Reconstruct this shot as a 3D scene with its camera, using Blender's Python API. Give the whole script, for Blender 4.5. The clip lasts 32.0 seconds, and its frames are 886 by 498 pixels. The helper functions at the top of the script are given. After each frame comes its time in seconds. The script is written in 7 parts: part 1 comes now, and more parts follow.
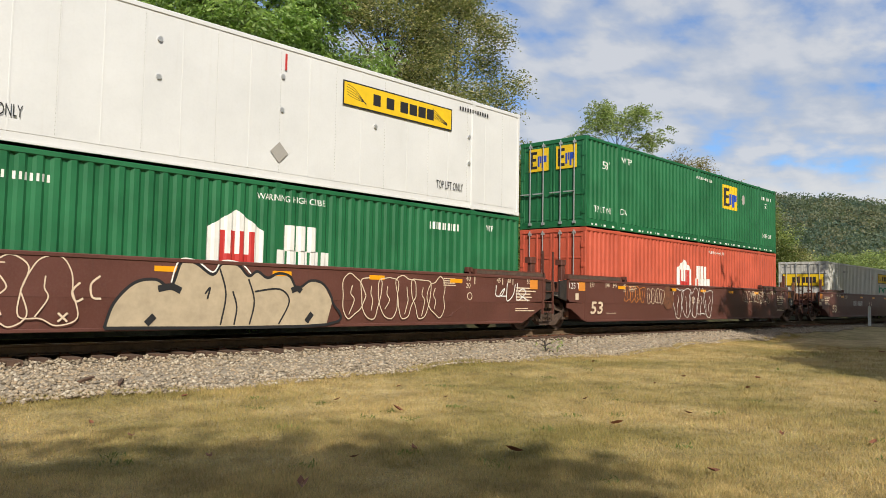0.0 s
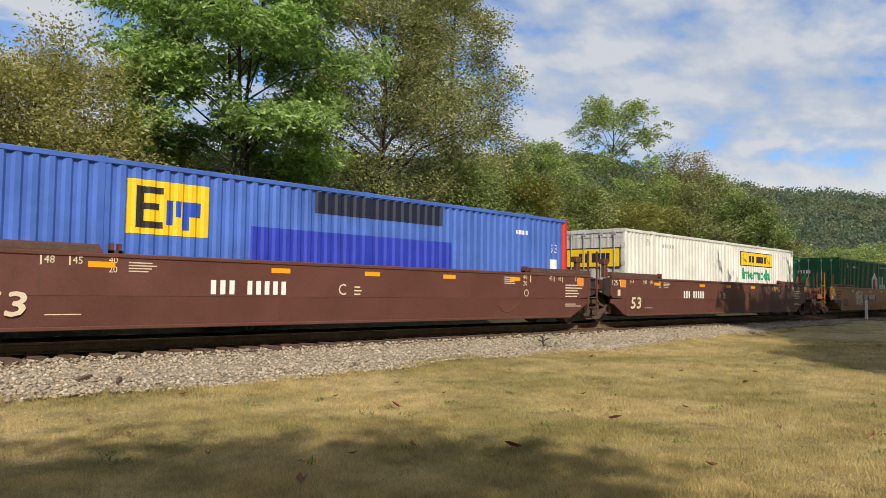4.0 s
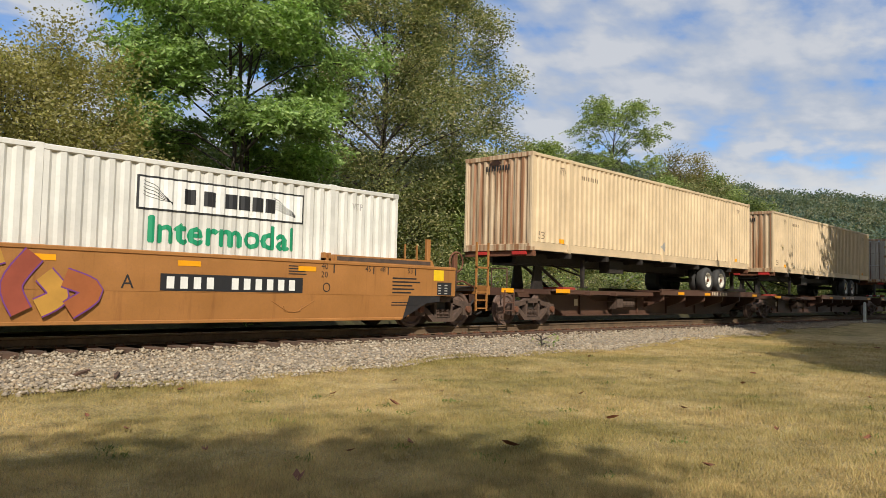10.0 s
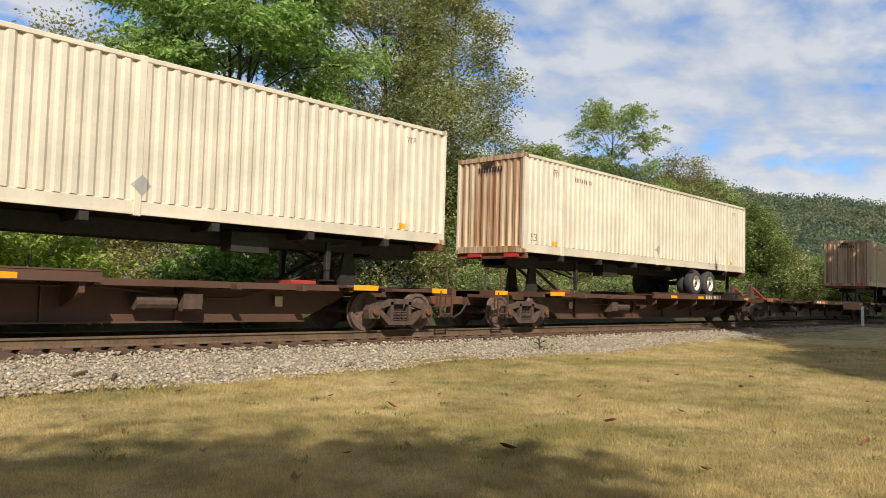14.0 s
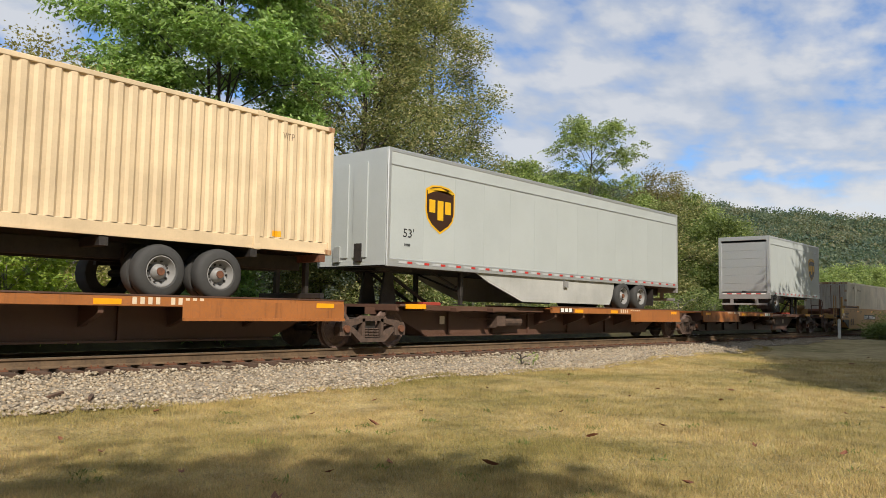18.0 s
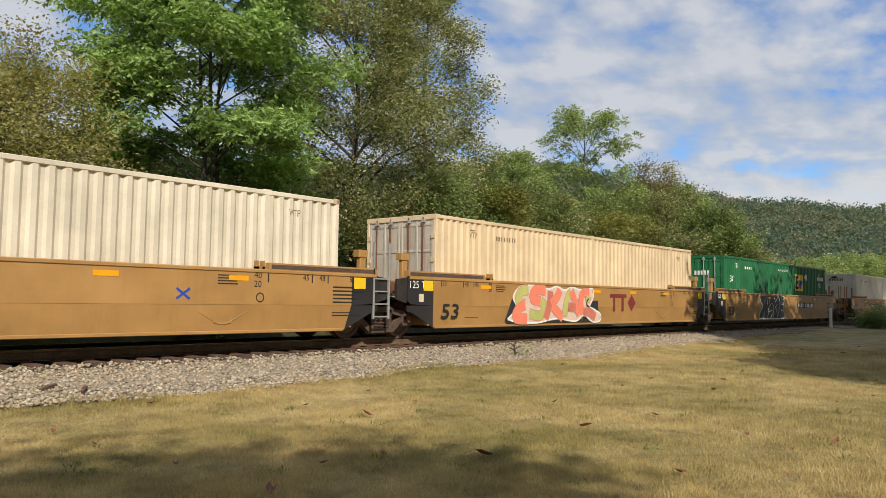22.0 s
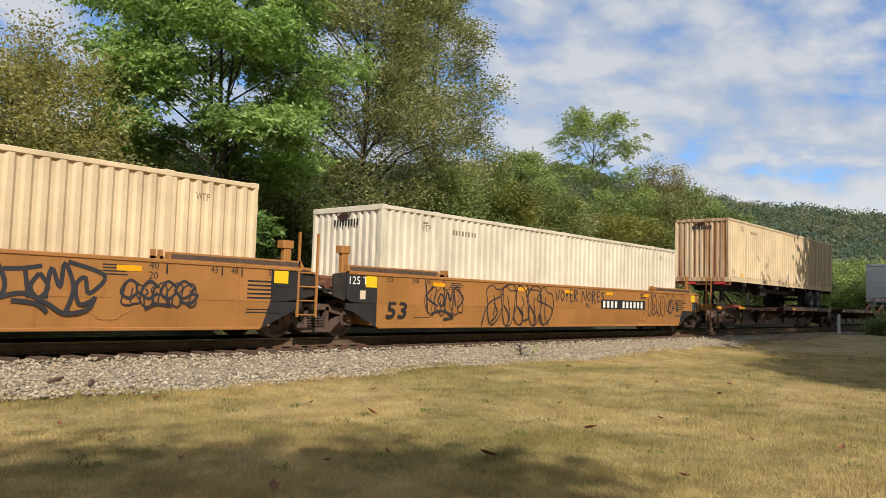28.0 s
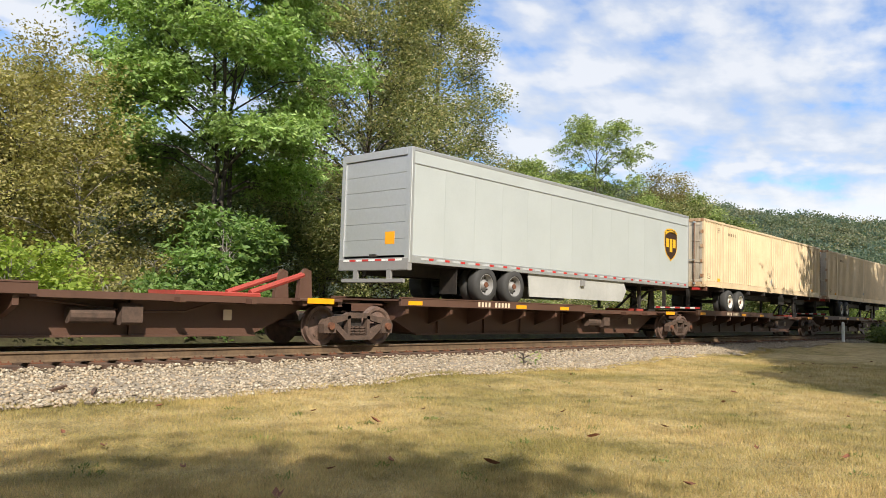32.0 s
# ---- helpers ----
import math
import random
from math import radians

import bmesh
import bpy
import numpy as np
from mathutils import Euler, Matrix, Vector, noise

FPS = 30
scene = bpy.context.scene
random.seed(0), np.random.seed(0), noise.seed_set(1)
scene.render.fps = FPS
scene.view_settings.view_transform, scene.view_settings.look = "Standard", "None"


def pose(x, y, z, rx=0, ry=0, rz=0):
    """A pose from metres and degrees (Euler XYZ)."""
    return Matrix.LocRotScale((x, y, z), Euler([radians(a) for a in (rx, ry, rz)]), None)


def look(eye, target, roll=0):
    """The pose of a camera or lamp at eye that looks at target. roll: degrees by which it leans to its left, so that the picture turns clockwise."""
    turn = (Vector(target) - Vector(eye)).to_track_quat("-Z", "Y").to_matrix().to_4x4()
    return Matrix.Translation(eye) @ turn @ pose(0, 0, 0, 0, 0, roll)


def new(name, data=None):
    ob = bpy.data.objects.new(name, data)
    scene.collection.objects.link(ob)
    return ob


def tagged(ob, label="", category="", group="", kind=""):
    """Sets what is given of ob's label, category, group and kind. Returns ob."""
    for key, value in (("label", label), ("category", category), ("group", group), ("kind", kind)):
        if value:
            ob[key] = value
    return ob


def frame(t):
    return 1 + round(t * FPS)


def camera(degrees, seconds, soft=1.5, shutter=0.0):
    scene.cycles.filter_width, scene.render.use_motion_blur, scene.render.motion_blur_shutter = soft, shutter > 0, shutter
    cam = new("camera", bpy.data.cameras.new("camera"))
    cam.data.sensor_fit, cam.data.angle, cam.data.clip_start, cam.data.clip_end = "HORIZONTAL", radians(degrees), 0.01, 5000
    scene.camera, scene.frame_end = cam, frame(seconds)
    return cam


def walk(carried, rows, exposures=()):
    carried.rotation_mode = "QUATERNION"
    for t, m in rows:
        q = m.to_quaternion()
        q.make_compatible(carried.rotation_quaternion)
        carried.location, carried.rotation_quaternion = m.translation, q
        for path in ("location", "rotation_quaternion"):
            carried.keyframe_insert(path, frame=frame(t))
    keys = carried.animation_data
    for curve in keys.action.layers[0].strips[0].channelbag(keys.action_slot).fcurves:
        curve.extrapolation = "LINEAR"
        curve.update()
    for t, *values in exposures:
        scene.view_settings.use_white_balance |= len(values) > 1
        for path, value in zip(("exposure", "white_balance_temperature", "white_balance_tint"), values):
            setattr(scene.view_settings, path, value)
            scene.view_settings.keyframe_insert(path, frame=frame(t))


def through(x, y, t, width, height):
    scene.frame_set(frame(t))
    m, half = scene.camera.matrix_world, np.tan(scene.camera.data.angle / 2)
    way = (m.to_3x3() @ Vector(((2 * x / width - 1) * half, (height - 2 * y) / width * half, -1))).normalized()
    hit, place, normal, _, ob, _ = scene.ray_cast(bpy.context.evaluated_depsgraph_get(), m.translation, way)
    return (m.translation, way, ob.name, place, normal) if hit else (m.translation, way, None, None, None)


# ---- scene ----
# World: metres, the railway runs along x with the rail heads at z = 0, trains run towards -x.
EYE = Vector((0.0, 0.0, 0.92))
YC = 14.64            # centre line of the track
GROUND = -0.58        # lawn


def aim(yaw, pitch, roll):
    y, p = radians(yaw), radians(pitch)
    way = Vector((math.sin(y) * math.cos(p), math.cos(y) * math.cos(p), math.sin(p)))
    return look(EYE, EYE + way, roll)


cam = camera(59.6, 32.0, soft=0.75, shutter=0.0)
walk(cam, [(t, aim(a, b, c)) for t, a, b, c in [
    (0, 46.79, 3.53, 1.07), (0.5, 46.80, 3.44, 1.15), (1, 46.77, 3.36, 1.14), (1.5, 46.78, 3.30, 1.12),
    (2, 46.78, 3.21, 1.03), (2.5, 46.76, 3.27, 0.90), (3, 46.78, 3.34, 0.84), (3.5, 46.90, 3.32, 0.79),
    (5.5, 47.07, 3.01, 0.68), (6, 47.18, 2.95, 0.77), (6.5, 47.30, 2.85, 0.79), (7, 47.26, 2.67, 0.88),
    (7.5, 47.24, 2.65, 0.93), (8, 47.17, 2.60, 0.98), (8.5, 47.14, 2.62, 1.02), (9, 47.12, 2.74, 1.11),
    (9.5, 47.04, 2.93, 1.23), (10, 47.04, 3.13, 1.30), (10.5, 47.00, 3.28, 1.31), (11, 47.08, 3.37, 1.38),
    (11.5, 47.10, 3.37, 1.36), (12, 47.17, 3.38, 1.42), (12.5, 47.15, 3.38, 1.48), (13, 47.13, 3.31, 1.57),
    (13.5, 47.14, 3.26, 1.54), (14, 47.15, 3.32, 1.52), (14.5, 47.03, 3.24, 1.68), (16.5, 48.27, 3.38, 1.60),
    (17, 48.41, 3.64, 1.50), (17.5, 48.55, 4.30, 1.38), (18, 48.55, 4.55, 1.01), (18.5, 47.80, 4.76, 0.70),
    (19, 47.77, 4.60, 0.77), (19.5, 48.36, 4.51, 0.73), (20, 48.59, 4.26, 0.82), (20.5, 48.58, 4.03, 0.87),
    (21, 48.72, 4.17, 0.89), (21.5, 48.80, 4.14, 0.80), (22, 49.05, 3.87, 0.80), (22.5, 49.25, 3.79, 0.94),
    (23, 49.25, 3.68, 1.05), (23.5, 49.17, 3.63, 1.09), (24, 49.16, 3.63, 1.12), (24.5, 49.04, 3.55, 1.25),
    (25, 48.91, 3.54, 1.26), (25.5, 48.76, 3.71, 1.33), (27.5, 48.64, 3.85, 1.72), (28, 48.51, 3.83, 1.74),
    (28.5, 48.39, 3.87, 1.81), (29, 48.36, 3.95, 1.86), (29.5, 48.32, 4.02, 1.91), (30, 48.26, 4.05, 1.96),
    (30.5, 48.26, 4.11, 1.96), (31, 48.27, 4.26, 1.85), (31.5, 48.29, 4.37, 1.79), (32, 48.27, 4.42, 1.70)]], exposures=[(0, 0.0), (1, 0.25), (2, 0.15), (3, 0.0), (6, 0.14), (7, 0.23), (8, 0.0), (9, -0.1), (10, -0.06), (11, 0.17), (12, 0.1), (14, 0.1), (17, 0.17), (18, 0.06), (19, 0.22), (20, 0.52), (21, 0.18), (22, -0.05), (23, 0.05), (24, 0.2), (25, 0.22), (28, 0.02), (30, 0.2), (32, 0.46)])

# ---- light ----
SUN_EL, SUN_AZ = 40.0, 215.0      # degrees: height, and the way to the sun from +y towards +x
sun_way = Vector((math.sin(radians(SUN_AZ)) * math.cos(radians(SUN_EL)),
                  math.cos(radians(SUN_AZ)) * math.cos(radians(SUN_EL)), math.sin(radians(SUN_EL))))
sun = new("sun", bpy.data.lights.new("sun", "SUN"))
sun.data.energy, sun.data.angle, sun.data.color = 5.0, radians(0.53), (1.0, 0.93, 0.81)
sun.matrix_world = look(sun_way * 100, (0, 0, 0))


def node(tree, kind, at=(), **values):
    """A node with its inputs set by name or number; at holds attribute pairs."""
    n = tree.nodes.new(kind)
    for key, value in at:
        setattr(n, key, value)
    for key, value in values.items():
        k = int(key[1:]) if key[0] == "i" and key[1:].isdigit() else key.replace("_", " ")
        if isinstance(value, bpy.types.NodeSocket):
            tree.links.new(value, n.inputs[k])
        else:
            n.inputs[k].default_value = value
    return n


def ramp(tree, fac, *stops):
    n = tree.nodes.new("ShaderNodeValToRGB")
    tree.links.new(fac, n.inputs[0])
    e = n.color_ramp.elements
    while len(e) < len(stops):
        e.new(0.5)
    for i, (p, c) in enumerate(stops):
        e[i].position = p
        e[i].color = (c, c, c, 1) if isinstance(c, (int, float)) else (*c, 1)
    return n.outputs[0]


def mix(tree, fac, a, b, how="MIX"):
    n = node(tree, "ShaderNodeMix", (("data_type", "RGBA"), ("blend_type", how), ("clamp_factor", True)))
    for k, v in ((0, fac), (6, a), (7, b)):
        if isinstance(v, bpy.types.NodeSocket):
            tree.links.new(v, n.inputs[k])
        else:
            n.inputs[k].default_value = (*v, 1) if isinstance(v, tuple) else v
    return n.outputs[2]


def maths(tree, how, a, b=0.0):
    n = tree.nodes.new("ShaderNodeMath")
    n.operation = how
    for k, v in ((0, a), (1, b)):
        if isinstance(v, bpy.types.NodeSocket):
            tree.links.new(v, n.inputs[k])
        else:
            n.inputs[k].default_value = v
    return n.outputs[0]


def make_sky():
    w = bpy.data.worlds.new("sky")
    scene.world = w
    w.use_nodes = True
    t = w.node_tree
    t.nodes.clear()
    sky = node(t, "ShaderNodeTexSky", (("sky_type", "NISHITA"), ("sun_disc", False), ("sun_elevation", radians(SUN_EL)),
                                       ("sun_rotation", radians(SUN_AZ)), ("air_density", 1.0), ("dust_density", 0.6)))
    co = node(t, "ShaderNodeTexCoord").outputs["Generated"]
    sep = node(t, "ShaderNodeSeparateXYZ", i0=co)
    # a cloud deck overhead, seen on a plane above the ground
    up = maths(t, "ADD", maths(t, "MAXIMUM", sep.outputs[2], 0.0), 0.16)
    px, py = maths(t, "DIVIDE", sep.outputs[0], up), maths(t, "DIVIDE", sep.outputs[1], up)
    plane = node(t, "ShaderNodeCombineXYZ", i0=px, i1=py).outputs[0]
    turned = node(t, "ShaderNodeMapping", i0=plane, Rotation=(0, 0, radians(-20)), Scale=(0.95, 1.25, 1.0), Location=(1.35, 0.4, 0.0)).outputs[0]
    big = node(t, "ShaderNodeTexNoise", i0=turned, Scale=0.9, Detail=2.0, Roughness=0.5).outputs[0]
    rows = node(t, "ShaderNodeTexNoise", i0=turned, Scale=4.2, Detail=6.0, Roughness=0.5, Distortion=0.0).outputs[0]
    cover = ramp(t, maths(t, "ADD", maths(t, "MULTIPLY", big, 0.5), maths(t, "MULTIPLY", rows, 0.5)), (0.41, 0.0), (0.47, 0.68), (0.535, 1.0))
    tone = ramp(t, rows, (0.36, (0.62, 0.70, 0.83)), (0.5, (0.74, 0.80, 0.90)), (0.62, (0.97, 0.98, 1.0)))
    # a bank of heaped clouds low over the hills
    low = node(t, "ShaderNodeTexNoise", i0=co, Scale=9.0, Detail=6.0, Roughness=0.6).outputs[0]
    bank = ramp(t, maths(t, "SUBTRACT", maths(t, "ADD", 0.265, maths(t, "MULTIPLY", low, 0.11)), maths(t, "MULTIPLY", sep.outputs[2], 1.0)),
                (0.155, 0.0), (0.185, 1.0))
    clouds = mix(t, 0.15, tone, (0.95, 0.97, 1.0))
    lit = mix(t, 1.0, clouds, (6.7, 6.8, 7.0), "MULTIPLY")
    blue = mix(t, 1.0, sky.outputs[0], (0.88, 1.14, 1.5), "MULTIPLY")
    seen = mix(t, maths(t, "MULTIPLY", cover, 0.93), blue, lit)
    seen = mix(t, maths(t, "MULTIPLY", bank, 0.85), seen, (7.2, 7.3, 7.4))
    back = node(t, "ShaderNodeBackground", i0=seen, Strength=0.10)
    t.links.new(back.outputs[0], node(t, "ShaderNodeOutputWorld").inputs[0])


make_sky()


# ---- materials ----
def material(name):
    m = bpy.data.materials.new(name)
    m.use_nodes = True
    t = m.node_tree
    t.nodes.clear()
    return m, t


def finish(t, colour, rough=0.6, metal=0.0, bump=None, dist=0.01, spec=0.5, strength=1.0):
    b = node(t, "ShaderNodeBsdfPrincipled", Metallic=metal)
    b.inputs["Specular IOR Level"].default_value = spec
    for key, v in (("Base Color", colour), ("Roughness", rough)):
        if isinstance(v, bpy.types.NodeSocket):
            t.links.new(v, b.inputs[key])
        else:
            b.inputs[key].default_value = (*v, 1) if isinstance(v, tuple) else v
    if bump is not None:
        n = node(t, "ShaderNodeBump", Height=bump, Distance=dist, Strength=strength)
        t.links.new(n.outputs[0], b.inputs["Normal"])
    t.links.new(b.outputs[0], node(t, "ShaderNodeOutputMaterial").inputs[0])
    return b


def local(t, spread=40.0):
    """The thing's own space, shifted for each object, so that no two alike parts carry the same stains."""
    co = node(t, "ShaderNodeTexCoord").outputs["Object"]
    r = node(t, "ShaderNodeObjectInfo").outputs["Random"]
    n = node(t, "ShaderNodeVectorMath", (("operation", "ADD"),), i0=co)
    k = node(t, "ShaderNodeCombineXYZ", i0=maths(t, "MULTIPLY", r, spread), i1=r, i2=maths(t, "MULTIPLY", r, 3.0))
    t.links.new(k.outputs[0], n.inputs[1])
    return n.outputs[0]


def paint(name, c, rough=0.5, fade=0.16, streak=0.3, from_=0.56, stain=(0.13, 0.075, 0.04), grime=0.2, grime_colour=(0.10, 0.085, 0.07), thin=(3.5, 3.5, 0.22)):
    """Weathered paint on steel: faded patches, run-down stains and a film of road dust."""
    m, t = material(name)
    co = local(t)
    cloudy = node(t, "ShaderNodeTexNoise", i0=co, Scale=0.9, Detail=5.0, Roughness=0.6).outputs[0]
    fine = node(t, "ShaderNodeTexNoise", i0=co, Scale=22.0, Detail=4.0, Roughness=0.7).outputs[0]
    light, dark = tuple(min(1, v * (1 + fade) + 0.02 * fade) for v in c), tuple(v * (1 - fade) for v in c)
    col = mix(t, ramp(t, cloudy, (0.3, 0.0), (0.7, 1.0)), dark, light)
    col = mix(t, maths(t, "MULTIPLY", ramp(t, fine, (0.45, 0.0), (0.8, 1.0)), grime), col, grime_colour)
    run = node(t, "ShaderNodeMapping", i0=co, Scale=thin).outputs[0]
    runs = node(t, "ShaderNodeTexNoise", i0=run, Scale=2.2, Detail=6.0, Roughness=0.65).outputs[0]
    col = mix(t, maths(t, "MULTIPLY", ramp(t, runs, (from_, 0.0), (from_ + 0.18, 1.0)), streak), col, stain)
    finish(t, col, ramp(t, cloudy, (0.2, rough - 0.08), (0.8, rough + 0.12)), 0.0, fine, 0.002)
    return m


def rusty(name, c=(0.10, 0.055, 0.036), c2=(0.03, 0.024, 0.02), rough=0.75, metal=0.0, scale=6.0):
    m, t = material(name)
    co = local(t)
    a = node(t, "ShaderNodeTexNoise", i0=co, Scale=scale, Detail=6.0, Roughness=0.65).outputs[0]
    b = node(t, "ShaderNodeTexNoise", i0=co, Scale=scale * 8, Detail=3.0).outputs[0]
    col = mix(t, ramp(t, a, (0.35, 0.0), (0.65, 1.0)), c2, c)
    finish(t, mix(t, maths(t, "MULTIPLY", b, 0.35), col, tuple(v * 1.6 for v in c)), rough, metal, b, 0.004)
    return m


def plain(name, c, rough=0.6, metal=0.0, vary=0.18, scale=5.0):
    m, t = material(name)
    a = node(t, "ShaderNodeTexNoise", i0=local(t), Scale=scale, Detail=5.0, Roughness=0.6).outputs[0]
    finish(t, mix(t, a, tuple(v * (1 - vary) for v in c), tuple(min(1, v * (1 + vary)) for v in c)), rough, metal, a, 0.002)
    return m


def leafy(name, *tones, rough=0.55, through=0.42, gloss=0.25):
    """Leaves: each takes a tone of its own and lets some light through."""
    m, t = material(name)
    r = node(t, "ShaderNodeNewGeometry").outputs["Random Per Island"]
    o = node(t, "ShaderNodeObjectInfo").outputs["Random"]
    stops = [(i / max(1, len(tones) - 1), c) for i, c in enumerate(tones)]
    col = ramp(t, r, *stops)
    wide = node(t, "ShaderNodeTexNoise", i0=local(t), Scale=0.45, Detail=2.0).outputs[0]
    col = mix(t, 1.0, col, ramp(t, maths(t, "ADD", wide, maths(t, "MULTIPLY", o, 0.1)), (0.3, 0.72), (0.75, 1.25)), "MULTIPLY")
    b = node(t, "ShaderNodeBsdfPrincipled", Roughness=rough, Base_Color=col)
    b.inputs["Specular IOR Level"].default_value = gloss
    tr = node(t, "ShaderNodeBsdfTranslucent", Color=mix(t, 1.0, col, (1.35, 1.4, 0.8), "MULTIPLY"))
    s = node(t, "ShaderNodeMixShader", i0=through, i1=b.outputs[0], i2=tr.outputs[0])
    t.links.new(s.outputs[0], node(t, "ShaderNodeOutputMaterial").inputs[0])
    return m


WHITE = paint("white_container_paint", (0.68, 0.66, 0.60), streak=0.16, grime=0.08, stain=(0.42, 0.34, 0.22))
CLEAN_WHITE = paint("smooth_white_paint", (0.70, 0.70, 0.69), streak=0.10, grime=0.05, stain=(0.45, 0.40, 0.32), fade=0.05)
CREAM = paint("cream_container_paint", (0.67, 0.51, 0.32), streak=0.16, grime=0.10, stain=(0.40, 0.26, 0.12))
PALE_CREAM = paint("pale_cream_container_paint", (0.66, 0.58, 0.45), streak=0.16, grime=0.10, stain=(0.42, 0.32, 0.2))
CREAM_RUST = paint("stained_cream_end_paint", (0.58, 0.44, 0.28), streak=0.85, from_=0.41, stain=(0.25, 0.09, 0.028), grime=0.08, thin=(3, 3.6, 0.08))
DOOR_CREAM = paint("weathered_cream_door_paint", (0.50, 0.44, 0.35), streak=0.5, from_=0.5, stain=(0.22, 0.13, 0.07), grime=0.2)
DIRTY_END = paint("dirty_grey_end_paint", (0.50, 0.48, 0.44), streak=0.7, stain=(0.10, 0.08, 0.06), grime=0.3)
GREEN = paint("green_container_paint", (0.009, 0.13, 0.044), streak=0.12, grime=0.1, stain=(0.02, 0.09, 0.04), fade=0.22)
RED = paint("faded_red_container_paint", (0.52, 0.095, 0.05), streak=0.22, grime=0.1, stain=(0.30, 0.04, 0.02), fade=0.2)
BLUE = paint("blue_container_paint", (0.055, 0.13, 0.46), streak=0.15, grime=0.1, stain=(0.03, 0.06, 0.2), fade=0.2)
DEEP_BLUE = paint("fresh_blue_patch_paint", (0.02, 0.04, 0.40), streak=0.1, grime=0.05)
NAVY = plain("navy_tarpaulin", (0.012, 0.016, 0.04), 0.5)
BROWN = paint("brown_railcar_paint", (0.115, 0.039, 0.028), streak=0.28, grime=0.2, stain=(0.05, 0.03, 0.022), grime_colour=(0.19, 0.13, 0.10))
YELLOW = paint("yellow_railcar_paint", (0.39, 0.21, 0.066), streak=0.22, grime=0.2, stain=(0.25, 0.11, 0.035), grime_colour=(0.3, 0.2, 0.1))
ORANGE = paint("rusty_yellow_railcar_paint", (0.37, 0.16, 0.042), streak=0.45, grime=0.3, stain=(0.18, 0.065, 0.022), grime_colour=(0.2, 0.1, 0.05))
DECK_ORANGE = paint("worn_orange_deck_paint", (0.36, 0.125, 0.03), streak=0.7, grime=0.4, stain=(0.12, 0.045, 0.02))
SPINE = paint("brown_spine_paint", (0.10, 0.049, 0.032), streak=0.3, grime=0.4, stain=(0.045, 0.03, 0.022), grime_colour=(0.11, 0.07, 0.05))
TRAILER = paint("grey_white_trailer_paint", (0.44, 0.465, 0.455), rough=0.38, streak=0.06, grime=0.06, stain=(0.4, 0.4, 0.38), fade=0.04)
ALU = plain("brushed_aluminium", (0.55, 0.56, 0.56), 0.42, 0.6, 0.1, 14.0)
STEEL = rusty("dusty_truck_steel", (0.10, 0.062, 0.044), (0.042, 0.028, 0.021), 0.85)
DARK = rusty("black_greasy_steel", (0.035, 0.028, 0.024), (0.012, 0.011, 0.011), 0.6)
RUST = rusty("red_rust", (0.17, 0.065, 0.03), (0.07, 0.03, 0.018), 0.85)
RAILTOP = plain("polished_rail_steel", (0.55, 0.52, 0.5), 0.25, 0.9, 0.1, 30)
TYRE = plain("black_rubber", (0.045, 0.043, 0.041), 0.8, vary=0.3)
RIM = plain("white_wheel_rim", (0.66, 0.62, 0.54), 0.5)
RIM_DARK = plain("grey_wheel_rim", (0.25, 0.24, 0.23), 0.5)
M_BLACK = plain("black_lettering", (0.018, 0.018, 0.02), 0.6)
M_WHITE = plain("white_lettering", (0.78, 0.77, 0.72), 0.6)
M_TAN = plain("tan_lettering", (0.68, 0.55, 0.40), 0.6)
M_GREEN = plain("green_lettering", (0.01, 0.26, 0.12), 0.55)
M_YELLOW = plain("yellow_sign", (0.80, 0.52, 0.015), 0.5)
M_REFLECT = plain("amber_reflector", (0.85, 0.36, 0.01), 0.35)
M_RED = plain("red_lettering", (0.50, 0.035, 0.03), 0.5)
M_MAROON = plain("maroon_lettering", (0.20, 0.03, 0.03), 0.6)
M_BLUE = plain("blue_lettering", (0.02, 0.07, 0.42), 0.5)
M_GOLD = plain("gold_badge", (0.75, 0.42, 0.02), 0.4)
M_UMBER = plain("brown_badge", (0.045, 0.02, 0.012), 0.4)
M_GREY = plain("grey_placard", (0.36, 0.34, 0.31), 0.6)
M_ORANGE_PLATE = plain("orange_plate", (0.72, 0.26, 0.04), 0.5)
M_PINK = plain("pink_spray_paint", (0.56, 0.11, 0.16), 0.6, vary=0.3, scale=1.5)
M_PURPLE = plain("purple_spray_paint", (0.16, 0.045, 0.20), 0.6)
M_CORAL = plain("coral_spray_paint", (0.85, 0.22, 0.13), 0.6)
M_CREAMSPRAY = plain("cream_spray_paint", (0.46, 0.37, 0.25), 0.7, vary=0.3)
M_SKYSPRAY = plain("pale_blue_spray_paint", (0.20, 0.36, 0.52), 0.6)
M_MAUVE = plain("mauve_spray_paint", (0.36, 0.075, 0.20), 0.6, vary=0.35, scale=1.5)
M_DULL_GOLD = plain("faded_yellow_spray_paint", (0.46, 0.24, 0.04), 0.65, vary=0.35, scale=2.5)
M_DULL_RED = plain("faded_red_spray_paint", (0.30, 0.065, 0.035), 0.65, vary=0.35, scale=2.5)
M_DULL_CORAL = plain("faded_coral_spray_paint", (0.56, 0.17, 0.11), 0.65, vary=0.35, scale=2.5)
M_DULL_PINK = plain("faded_pink_spray_paint", (0.58, 0.26, 0.22), 0.65, vary=0.35, scale=2.5)
M_DULL_LIME = plain("faded_lime_spray_paint", (0.46, 0.47, 0.14), 0.65, vary=0.35, scale=2.5)
M_RUSTSPRAY = plain("rust_orange_spray_paint", (0.34, 0.10, 0.03), 0.65, vary=0.35, scale=2.5)
